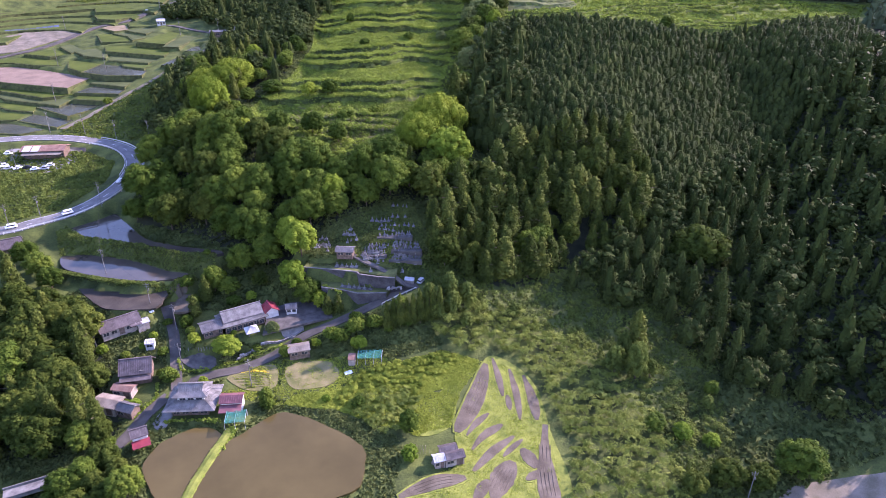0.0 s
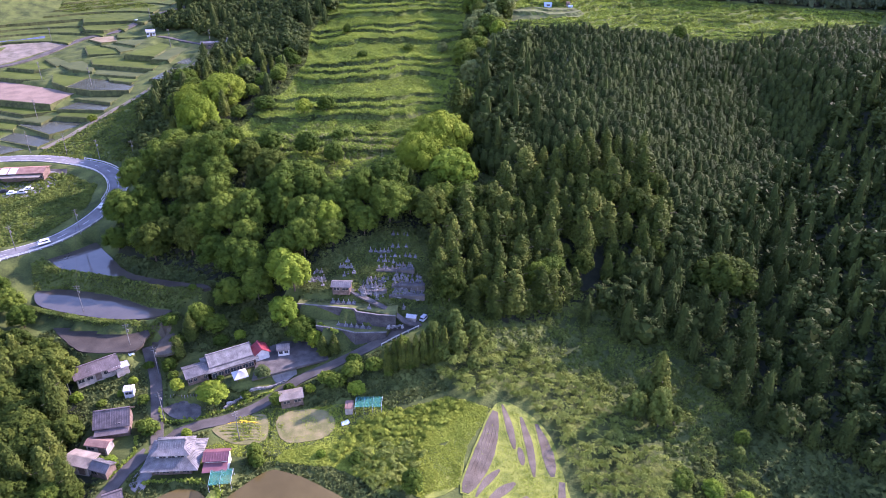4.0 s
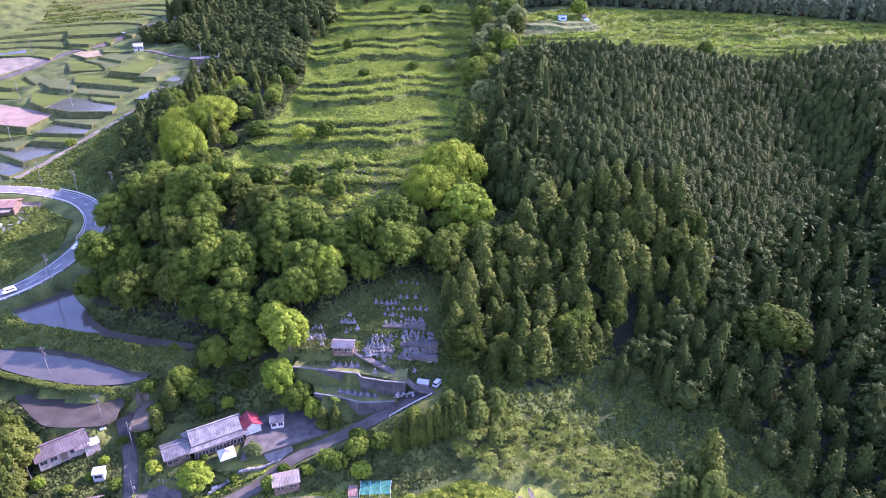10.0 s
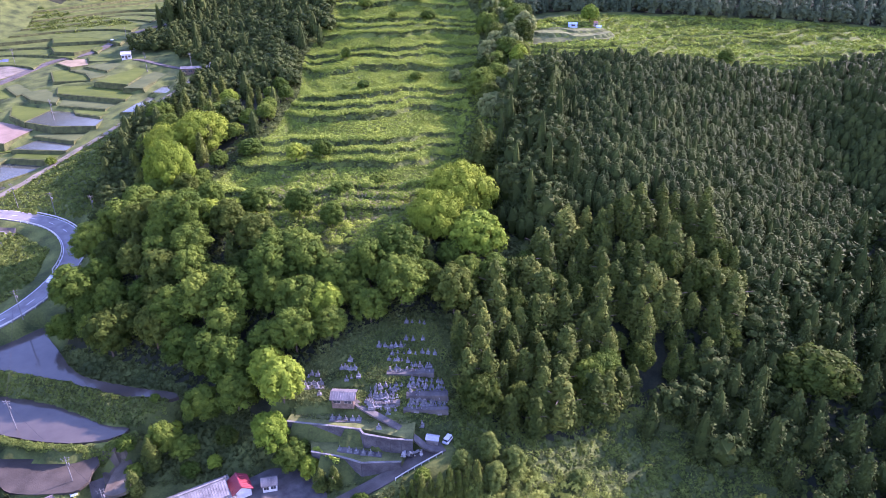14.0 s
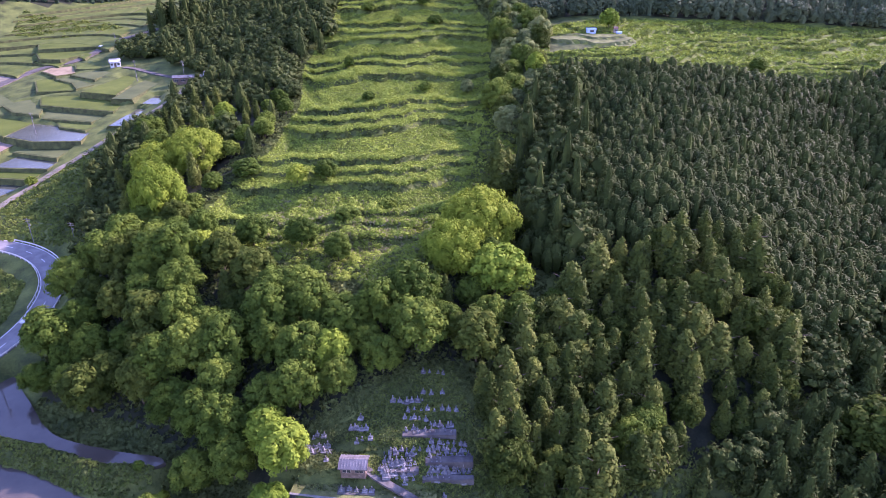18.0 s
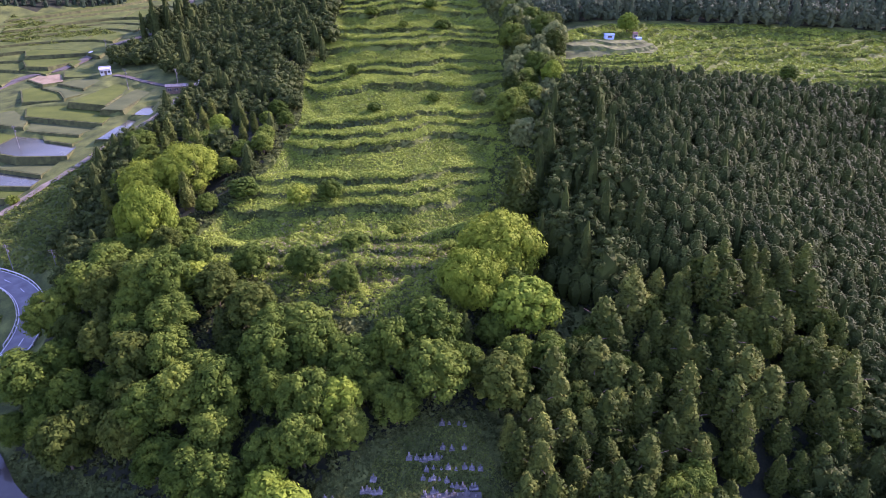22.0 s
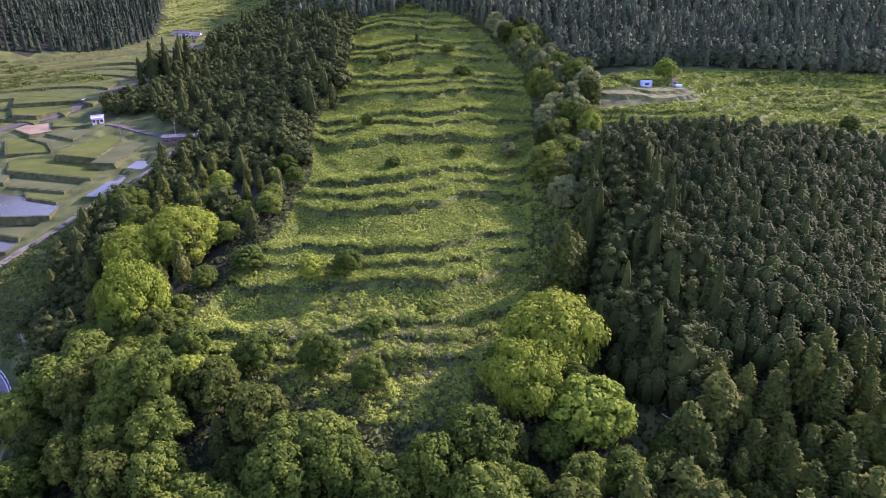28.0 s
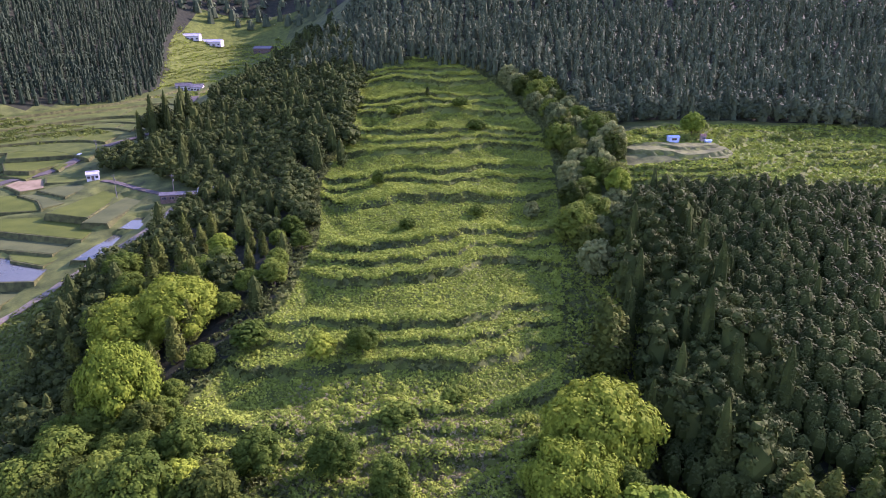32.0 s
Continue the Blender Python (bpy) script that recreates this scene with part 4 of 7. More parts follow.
SINGLES = (
    ("great", -2.2, 254, 1.5, 0.86), ("great", -9.2, 242, 1.3, 0.78), ("lime", 2, 234, 1.55, 1.1), ("great", -92, 267, 1.55, 0.66), ("great", -91, 299, 1.15, 1.1), ("great", -101, 295, 1.15, 1.05),
    ("lime", 25, 349, 1.0, 0.9), ("lime", -55, 280, 0.66, 1.15), ("broad", -46.4, 281, 0.62, 1.15), ("broad", -48.5, 374, 0.5, 0.9), ("bush", -12.5, 421, 1.3, 1.3), ("bush", -18, 443, 1.3, 1.2), ("bush", -30, 423, 1.0, 1.0), ("bush", -45, 441, 1.3, 1.3), ("pale", -1, 347, 0.62, 1.1), ("bush", -17, 349, 1.0, 1.2), ("bush", -38, 341, 1.0, 1.2), ("cedar", -31.5, 457, 0.35, 1.5), ("bush", -72, 288, 1.5, 1.5), ("bush", -38, 262, 1.2, 1.4), ("bush", -27, 268, 1.0, 1.3),
    ("dark", 85, 201, 1.4, 1.35), ("vine", 54.5, 155, 1.25, 0.72), ("vine", 49, 157, 0.95, 0.8), ("vine", 52, 161, 1.05, 0.6), ("cedar", 56, 163, 1.25, 1.2), ("vine", 59, 156, 0.6, 0.9), ("vine", -1.5, 170, 0.62, 0.95), ("vine", 3, 172, 0.78, 0.9), ("vine", 7.5, 175.5, 0.8, 0.9), ("vine", 2, 177, 0.85, 0.8), ("vine", -4, 174, 0.7, 0.85), ("vine", 7, 168.5, 0.5, 1.1), ("vine", 72, 145, 0.4, 1.2), ("vine", 22, 176, 0.45, 1.3), ("broad", 88.5, 124.8, 0.9, 1.3), ("dark", 69, 121, 0.75, 1.15), ("dark", 77, 120.5, 0.7, 1.15), ("dark", 60, 118, 0.6, 1.1), ("lime", 62, 134.5, 0.45, 1.4), ("broad", 55.5, 137, 0.45, 1.3), ("lime", 69, 132.5, 0.4, 1.3), ("broad", 74.5, 150, 0.4, 1.0),
    ("lime", -61.5, 159.6, 0.58, 1.65), ("pale", -49.6, 165.2, 0.42, 1.3), ("bush", -53.5, 161, 0.6, 1.0), ("broad", -8.5, 132, 0.62, 0.9), ("limebush", -8, 123, 1.1, 1.0), ("broad", -46.5, 141, 0.5, 0.8), ("limebush", -84.5, 165, 0.6, 1.0), ("bush", -60.5, 163.8, 0.45, 1.0),
    ("cedar", -72.7, 179.5, 0.62, 1.5), ("broad", -71, 183, 0.85, 0.8), ("cedar", -74.5, 173.2, 0.55, 1.5), ("broad", -76, 169.4, 0.4, 1.0), ("broad", -66, 182, 0.55, 1.1), ("dark", -57, 184, 0.55, 1.0), ("broad", -64, 191, 0.9, 1.0), ("broad", -56, 192, 1.0, 1.0), ("lime", -44.5, 190, 1.15, 1.1), ("lime", -46.5, 183, 0.95, 1.1), ("broad", -41.5, 180, 0.8, 1.0), ("lime", -49, 196, 1.2, 1.0), ("cedar", -34.5, 173.6, 0.5, 1.5), ("cedar", -31.5, 173.8, 0.45, 1.5), ("broad", -25.5, 165.5, 0.42, 1.3), ("bush", -20, 167, 1.1, 1.1), ("lime", -37.5, 178, 0.6, 1.0),
    ("broad", -127, 187, 0.8, 1.0), ("broad", -133, 192, 0.8, 1.0), ("broad", -121, 182, 0.7, 1.0), ("bush", -156, 314, 1.0, 1.0), ("lime", 61, 389, 0.85, 1.1), ("cedar", 5, 279, 1.3, 1.5), ("cedar", 8.5, 283, 1.0, 1.6), ("cedar", 19, 400, 0.8, 1.0), ("broad", -62, 250, 0.85, 1.1), ("broad", -49, 249, 0.8, 1.05), ("broad", -39, 244.5, 0.75, 1.0), ("broad", 110, 349, 0.62, 1.1), ("broad", -29.5, 163, 0.4, 1.3))


def free(x, y):
    return all((x - a) ** 2 + (y - b) ** 2 > ((6.2 if _ == "great" else 4.2) * size * wide) ** 2 for _, a, b, size, wide in SINGLES)


for x, y in scatter(HILL, 5.6, 1):
    if free(x, y):
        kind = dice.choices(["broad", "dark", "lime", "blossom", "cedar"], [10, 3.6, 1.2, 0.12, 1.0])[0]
        if kind == "cedar":
            plant(kind, x, y, dice.uniform(0.55, 0.8), 1.5)
        else:
            plant(kind, x, y, dice.uniform(0.75, 1.36), dice.uniform(0.86, 1.1))
edge = scatter([(-124, 405), (-142, 430), (-155, 460), (-159, 492), (-150, 530), (-124, 505), (-114, 420)], 5.6, 17) + scatter([(-133, 318), (-128, 347), (-118, 345), (-113, 300), (-105, 268), (-114, 262), (-124, 280)], 4.6, 20) + scatter([(-176, 450), (-162, 440), (-146, 438), (-148, 456), (-170, 464)], 4.4, 18) + scatter([(-180, 510), (-174, 504), (-158, 504), (-150, 514), (-170, 526)], 4.4, 19)
for x, y in scatter(WEST, 5.9, 2):
    if free(x, y):
        # Further west more dark trees: the slope's shade is put into leaf colour.
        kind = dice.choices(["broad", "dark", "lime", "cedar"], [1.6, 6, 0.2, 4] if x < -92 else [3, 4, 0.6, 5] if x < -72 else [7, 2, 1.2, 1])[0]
        if y < 350 and kind != "dark":
            plant(kind, x, y, dice.uniform(0.5, 0.72) if x > -84 else dice.uniform(0.66, 0.98), 1.15)
        else:
            edge.append((x, y))
for x, y in scatter(GULLY, 5.4, 3):
    plant(dice.choices(["pale", "broad", "dark"], [5, 2, 3])[0], x, y, dice.uniform(0.9, 1.3), 1.0, 3.0)
for x, y in scatter(SPUR_NEAR, 4.0, 4):
    kind = dice.choices(["cedar", "broad", "dark"], [8, 0.8, 2.4])[0]
    plant(kind, x, y, dice.uniform(0.62, 1.12), dice.uniform(1.25, 1.85) if kind == "cedar" else 0.9)
for x, y in scatter(BY_STREAM, 4.5, 6):
    # Mostly dark leaves, which paint the shade of this wood.
    plant(dice.choices(["broad", "cedar", "dark"], [0.7, 3.5, 6])[0], x, y, dice.uniform(0.75, 1.2), 1.1)
for x, y in scatter([(-86, 120.5), (-80, 122), (-74.5, 117), (-69, 106), (-80, 98), (-92, 106), (-90, 114)], 4.2, 9) + scatter([(-108, 128), (-92, 127), (-84, 129.5), (-90, 134), (-104, 136)], 4.0, 10):
    plant(dice.choices(["broad", "dark"], [1, 2])[0], x, y, dice.uniform(0.5, 0.8), 1.05)
hollow_places = scatter([(40, 190), (62, 182), (74, 186), (98, 212), (128, 240), (104, 241), (78, 224), (60, 207)], 5.0, 8) + [p for p in scatter(RAVINE, 5.6, 7) if p[0] < 112 and p[1] < 215]
hollow_places = [p for p in hollow_places if free(*p)]
# single trees that stand out
for kind, x, y, size, wide in SINGLES:
    plant(kind, x, y, size, wide)
for k in range(9):
    plant("cypress", -16.2 + k * 1.9, 165.8 + k * 0.5, 1.3 + 0.12 * (k % 3), 0.72)
for k, (x, y) in enumerate(((-94, 168), (-82.5, 171), (-86, 161), (-80, 158.5), (-83, 153), (-96, 158), (-90, 158), (-78, 151), (-80.5, 139.5), (-84, 141), (-75.5, 149.5), (-66, 149), (-45, 158), (-42, 163), (-37, 161.5), (-32, 164.5), (-26, 168), (-24, 161), (-16, 165), (-10, 168), (-70.5, 160), (-73.5, 166), (-64, 178.5), (-59, 179.5), (-77, 178), (-79, 182), (-70, 188), (-75, 191), (-46, 139.5), (-31, 143), (-22, 140.5), (-87, 133), (-90, 128), (-82, 127), (-12, 172.5))):
    plant(("bush", "bush", "limebush")[k % 3], x + dice.uniform(-0.6, 0.6), y + dice.uniform(-0.6, 0.6), dice.uniform(0.5, 1.05), dice.uniform(0.9, 1.3))
for models in MODELS.values():
    for model in models:
        for child in list(model.children):
            bpy.data.objects.remove(child)
        bpy.data.objects.remove(model)


def wood(name, places, tall, radius, leaves, size, mat, label, seed, mixed=0.0, dome=0.75, lift=0.0, vary=(0.75, 1.2)):
    """A stretch of wood too dense to count: low-detail trees joined in one mesh."""
    rng = np.random.default_rng(seed)
    forms = [cedar_crown(seed + k, radius, tall, leaves, size, 0.5)[0] for k in range(4)]
    rounds = [(dome_crown(seed + 9 + k, radius, tall * dome, leaves, size) if lift else broad_crown(seed + 9 + k, radius * 1.4, tall * dome, leaves, size, 15))[0] + np.array([0, 0, lift]) for k in range(3)]
    if leaves < 60:
        forms = [tuft_crown(seed + k, radius, tall, leaves, size, 0.75)[0] for k in range(4)]
        rounds = [tuft_crown(seed + 9 + k, radius * 1.25, tall * dome, leaves, size, 0.42)[0] for k in range(3)]
    p = np.array(places)
    z = height(p[:, 0], p[:, 1])
    blocks = []
    for (x, y), zz in zip(places, z):
        f = rounds[rng.integers(3)] if rng.random() < mixed else forms[rng.integers(4)]
        a, s = rng.uniform(0, 6.28), rng.uniform(*vary)
        c, d = math.cos(a) * s, math.sin(a) * s
        blocks.append(np.stack([f[:, 0] * c - f[:, 1] * d + x, f[:, 0] * d + f[:, 1] * c + y, f[:, 2] * s + zz], 1))
    verts = np.vstack(blocks)
    ob = link_mesh(name, verts, np.arange(len(verts)).reshape(-1, 3), mat)
    tagged(ob, label, "forest", kind="stuff")


wood("spur_wood", scatter(SPUR, 2.3, 21), 10, 2.3, 190, 0.43, M_LEAF_WOOD, "dense dark green cedar plantation on a hill spur", 3, 0.95, 0.36, 4.6, (0.85, 1.12))
GULLY_LOW = [(9, 256), (24, 244), (36, 262), (32, 300), (38, 336), (24, 334), (16, 305), (9, 280)]
wood("gully_wood", [p for p in scatter(GULLY_LOW, 4.2, 29) if free(*p)], 19, 3.2, 620, 0.52, M_LEAF_WOOD, "tall dark trees in the gully beside the terraces", 14, 0.8, 0.8)
wood("hollow_wood", hollow_places, 12, 3.2, 600, 0.6, M_LEAF_WOOD, "dark shaded trees in the ravine", 12, 0.35)
wood("west_edge_wood", edge, 10, 3.5, 520, 0.52, M_LEAF_WOOD, "dark trees along the western edge of the terraces", 13, 0.72)
wood("ravine_wood", [p for p in scatter(RAVINE, 5.6, 22) if p[0] >= 112 or p[1] >= 215], 12, 3.0, 130, 1.1, M_LEAF_WOOD, "dark mixed wood on the far side of the ravine", 4, 0.4)
FAR_BACK = [(-2, 482), (30, 432), (36, 406), (80, 408), (120, 407), (240, 396), (420, 380), (520, 620), (420, 760), (-80, 800), (-110, 560), (-62, 522), (-34, 524)]
FAR_WEST = [(-330, 498), (-262, 528), (-216, 570), (-212, 610), (-228, 680), (-246, 740), (-262, 832), (-420, 836), (-480, 560), (-420, 460)]
FAR_EAST = [(240, 180), (420, 150), (460, 380), (235, 392), (205, 345), (275, 300)]
CENTRE_WEST = [(-96, 546), (-66, 520), (-80, 600), (-100, 700), (-126, 720), (-142, 690), (-152, 650), (-164, 606), (-160, 570), (-140, 520), (-122, 475)]
near_back, far_back = [p for p in scatter(FAR_BACK, 3.9, 23) if p[1] < 550], [p for p in scatter(FAR_BACK, 6.0, 33) if p[1] >= 550]
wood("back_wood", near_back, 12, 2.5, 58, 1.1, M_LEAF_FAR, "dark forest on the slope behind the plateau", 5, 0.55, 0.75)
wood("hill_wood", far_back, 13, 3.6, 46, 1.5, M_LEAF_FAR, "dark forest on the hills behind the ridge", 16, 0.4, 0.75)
wood("west_wood", scatter(FAR_WEST, 4.3, 24), 13, 2.6, 44, 1.1, M_LEAF_WEST, "dark cedar forest on the hill behind the rice valley, shade in its leaf colour", 6, 0.2, 0.8)
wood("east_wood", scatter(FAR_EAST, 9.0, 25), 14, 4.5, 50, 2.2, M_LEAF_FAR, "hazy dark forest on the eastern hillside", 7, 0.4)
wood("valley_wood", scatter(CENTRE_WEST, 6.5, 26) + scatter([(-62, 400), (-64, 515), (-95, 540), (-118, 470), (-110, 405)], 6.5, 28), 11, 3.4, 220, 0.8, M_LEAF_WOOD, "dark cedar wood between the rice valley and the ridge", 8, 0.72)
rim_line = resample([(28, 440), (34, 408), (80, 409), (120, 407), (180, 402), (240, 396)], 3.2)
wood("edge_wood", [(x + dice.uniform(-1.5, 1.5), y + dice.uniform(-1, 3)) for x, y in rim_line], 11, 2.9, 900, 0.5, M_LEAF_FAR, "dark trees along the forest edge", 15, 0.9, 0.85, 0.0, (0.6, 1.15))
wood("valley_clump", scatter([(-172, 484), (-152, 478), (-144, 492), (-150, 504), (-168, 502)], 4.6, 35), 20, 3.4, 520, 0.75, M_LEAF_WOOD, "clump of tall dark cedars beside the farm road", 18, 0.35, 0.85)
RIM = [(-480, 560), (-420, 820), (-262, 836), (-180, 836), (-120, 800), (-80, 800), (420, 760), (520, 620), (900, 640), (900, 1150), (-900, 1150), (-900, 560)]
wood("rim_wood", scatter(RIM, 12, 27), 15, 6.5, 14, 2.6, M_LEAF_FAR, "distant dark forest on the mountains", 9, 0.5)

# near-black ground material beneath the woods
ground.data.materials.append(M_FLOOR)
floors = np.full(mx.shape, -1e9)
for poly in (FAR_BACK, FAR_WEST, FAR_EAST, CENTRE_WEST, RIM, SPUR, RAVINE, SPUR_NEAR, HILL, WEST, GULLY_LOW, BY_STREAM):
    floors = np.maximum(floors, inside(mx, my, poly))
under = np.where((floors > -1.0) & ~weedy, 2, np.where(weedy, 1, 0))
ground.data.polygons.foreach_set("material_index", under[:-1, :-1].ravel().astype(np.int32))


def scrub(name, places, size, tall, per, mat, label, seed, category="undergrowth", over=0.0, lump=1.0, up=0.4, jitter=0.45, hug=False, broad=0.0):
    """Low leafy growth: tufts of leaf sprays joined in one mesh."""
    rng = np.random.default_rng(seed)
    p = np.array(places)
    n = len(p)
    z = height(p[:, 0], p[:, 1]) + over
    grow = rng.uniform(0.5, 1.3, n) * (0.7 + 0.4 * waves(p[:, 0] * 3, p[:, 1] * 4) * 0.5)
    if lump > 1:
        grow = np.clip(0.85 + 0.42 * waves(p[:, 0] * 8.3, p[:, 1] * 9.1) + rng.uniform(-0.12, 0.12, n), 0.25, 2)
    grow = grow if lump == 0 or lump > 1 else np.clip(grow * (0.75 + 0.38 * waves(p[:, 0] * 7.3 + 3, p[:, 1] * 8.1)), 0.2, 2)
    c = np.repeat(np.stack([p[:, 0], p[:, 1], z], 1), per, 0)
    g = np.repeat(grow, per)
    d = rng.normal(0, 1, (n * per, 3))
    d /= np.linalg.norm(d, axis=1)[:, None]
    d[:, 2] = np.abs(d[:, 2])
    reach = broad or max(0.45, size * 0.8)
    pts = c + d * np.stack([g * reach, g * reach, g * tall], 1)
    nrm = d + np.array([0, 0, up])
    if hug:
        east = base_height(p[:, 0] + 3, p[:, 1]) - base_height(p[:, 0] - 3, p[:, 1])
        north = base_height(p[:, 0], p[:, 1] + 3) - base_height(p[:, 0], p[:, 1] - 3)
        fall = np.repeat(np.stack([-east, -north, 0.1 * np.hypot(east, north)], 1), per, 0)
        nrm = fall / (np.linalg.norm(fall, axis=1)[:, None] + 1e-9)
    verts, faces = cards(rng, pts, nrm, size * 1.15, droop=0.15, jitter=jitter, three=True)
    ob = link_mesh(name, verts, faces, mat)
    tagged(ob, label, category, kind="stuff")


def rows_of(poly, n, seed):
    rng = np.random.default_rng(seed)
    a = np.array(poly, float)
    c = rng.uniform(a.min(0), a.max(0), (n, 2))
    return c[inside(c[:, 0], c[:, 1], poly) > 0]


def step_of(c, rise):
    """How far up its step each place lies, 0 to 1."""
    s = phase(base_height(c[:, 0], c[:, 1]), c[:, 0], c[:, 1], rise)[0]
    return s - np.floor(s)


def lips(poly, n, seed, rise):
    """Places near the lips of the terraces."""
    c = rows_of(poly, n, seed)
    f = step_of(c, rise)
    return c[((f > 0.955) | (f < 0.09)) & (waves(c[:, 0] * 1.1 + 5, c[:, 1] * 0.8) > -0.45)]


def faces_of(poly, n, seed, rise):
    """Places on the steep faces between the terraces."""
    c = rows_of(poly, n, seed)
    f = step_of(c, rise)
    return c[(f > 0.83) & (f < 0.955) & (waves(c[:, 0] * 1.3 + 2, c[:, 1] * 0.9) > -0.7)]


def treads(poly, n, seed, rise):
    """Places on the terraces, fewer on the steep faces between them."""
    c = rows_of(poly, n, seed)
    f = step_of(c, rise)
    chance = np.random.default_rng(seed).uniform(0, 1, len(c))
    face = (f > 0.82) & (f < 0.955) & (waves(c[:, 0] * 1.3 + 2, c[:, 1] * 0.9) > -0.7)
    return c[~face | (chance < 0.3)]


scrub("terrace_scrub", treads(RIDGE, 190000, 31, RISE), 0.46, 0.5, 2, M_LEAF_SCRUB, "low green weeds that cover abandoned terraces", 31, up=0.7, jitter=0.28, broad=0.5)
# The dark leaf colour here paints the shade of the risers.
scrub("riser_growth", faces_of(RIDGE, 150000, 41, RISE), 0.46, 0.3, 9, M_LEAF_VINE, "weeds that hang over the steep faces between terraces, shade in their colour", 41, jitter=0.22, hug=True)
scrub("terrace_hedge", lips(RIDGE, 110000, 32, RISE), 0.42, 1.45, 8, M_LEAF_SCRUB, "bushy weeds along the terrace edges", 32, lump=0)
ALLOTMENT = [(34, 367), (66, 368), (68, 376), (58, 381), (34, 379)]
far_weeds = rows_of(PLATEAU, 42000, 33)
far_weeds = far_weeds[inside(far_weeds[:, 0], far_weeds[:, 1], ALLOTMENT) < -0.5]
scrub("plateau_scrub", far_weeds, 0.75, 0.5, 2, M_LEAF_SCRUB, "low weeds on the far plateau terraces", 33, up=0.7, jitter=0.3)
far_lips = lips(PLATEAU, 12000, 45, 1.6)
scrub("plateau_hedge", far_lips[inside(far_lips[:, 0], far_lips[:, 1], ALLOTMENT) < -1], 0.5, 1.7, 18, M_LEAF_SLOPE, "bushy hedges along the plateau terraces", 45, lump=0, up=0.2, jitter=0.2, broad=1.2)
VINES = [(-4, 172), (2, 180), (17, 189), (36, 198), (62, 208), (84, 226), (104, 238), (92, 214), (78, 190), (80, 165), (76, 140), (72, 112), (58, 108), (56, 140), (48, 160), (30, 172), (8, 170)]
scrub("vine_mounds", rows_of(VINES, 8600, 34), 0.3, 1.9, 46, M_LEAF_SLOPE, "rounded mounds of green creepers that cover the ravine slope", 34, up=0.15, jitter=0.14, broad=1.6)
scrub("vine_slope", rows_of(VINES, 14000, 54), 0.36, 0.9, 6, M_LEAF_VINE, "tangled dark vines between the mounds of the ravine slope", 54, up=0.6, jitter=0.2)


def bamboo(name, poly, gap, tall, label, seed, mat=M_LEAF_KUDZU):
    """Arching bamboo: mounds of plumes that bend outwards, drooping leaf sprays along bent stems, joined in one mesh."""
    rng = np.random.default_rng(seed)
    mounds = np.array(scatter(poly, gap, seed))
    stems, per = 15, 34
    big = np.repeat(tall * rng.uniform(0.55, 1.2, len(mounds)), stems)
    p = np.repeat(mounds, stems, 0) + rng.normal(0, gap * 0.16, (len(mounds) * stems, 2))
    n = len(p)
    z = height(p[:, 0], p[:, 1])
    a = np.repeat(rng.uniform(0, 6.28, n) * 0.7 + 2.4, per)
    big = np.repeat(big * rng.uniform(0.7, 1.1, n), per)
    s = np.tile(np.linspace(0.2, 1.1, per), n) + rng.normal(0, 0.03, n * per)
    out = big * 0.5 * s ** 2.0
    rise = big * (s - 0.38 * s ** 3)
    pts = np.stack([np.repeat(p[:, 0], per) + np.cos(a) * out, np.repeat(p[:, 1], per) + np.sin(a) * out, np.repeat(z, per) + rise], 1)
    pts += rng.normal(0, 1, pts.shape) * (0.2 * (1.2 - s * 0.6))[:, None]
    nrm = np.stack([np.cos(a) * 0.6, np.sin(a) * 0.6, np.full(n * per, 0.8)], 1)
    verts, faces = cards(rng, pts, nrm, 0.23, droop=0.3, stretch=2.0, jitter=0.14, three=True)
    tagged(link_mesh(name, verts, faces, mat), label, "bamboo" if mat == M_LEAF_KUDZU else "grass", kind="stuff")


THICKET = [(30, 110), (31, 124), (31, 136), (29.5, 148), (24, 158), (15, 164), (8, 160), (0, 163), (-4, 168), (4, 176), (20, 176), (34, 170), (46, 160), (54, 142), (57, 122), (56, 108)]
bamboo("bamboo_thicket", THICKET, 2.5, 4.8, "feathery yellow-green bamboo thicket beside the stepped plots", 38)
THICKET_LOW = [(-23.5, 137), (-24, 141), (-18, 145), (-10, 146), (-6, 141), (-12, 132), (-15, 131)]
bamboo("bamboo_patch", THICKET_LOW, 1.8, 2.6, "pale feathery bamboo above the pond", 39)
TALL_GRASS = [(-27, 146.5), (-24, 152), (-16.5, 154.5), (-3, 158.5), (5, 157.5), (-3, 151), (-8, 144.5), (-14, 141), (-28, 142)]
bamboo("tall_grass", TALL_GRASS, 1.5, 1.7, "tall feathery yellow-green grass above the pond", 53, M_LEAF_CORN)
CORN = [(-27, 146.5), (-24, 152), (-16.5, 154), (0, 160), (11, 158), (3, 149), (-6.5, 144.5), (-8, 133), (-14, 132.5), (-28, 139), (-42, 141), (-40, 144)]
scrub("crop_field", rows_of(CORN, 40000, 35), 0.36, 0.5, 3, M_LEAF_CORN, "dense bright green crop on the slope above the pond", 35, "crop", lump=0, up=1.2, jitter=0.25)
scrub("upper_meadow", rows_of(UPPER_VALLEY, 9000, 51), 0.9, 0.7, 4, M_LEAF_SCRUB, "low weeds on the old terraces at the head of the valley", 51, up=0.8, jitter=0.3)
scrub("upper_hedges", lips(UPPER_VALLEY, 14000, 52, 1.9), 0.7, 1.7, 7, M_LEAF_SLOPE, "bushy hedges along the old terraces at the head of the valley", 52, lump=0)
FIELD_HEDGES = [(-252, 489), (-232, 486), (-208, 497), (-197, 512), (-212, 522), (-258, 520)]
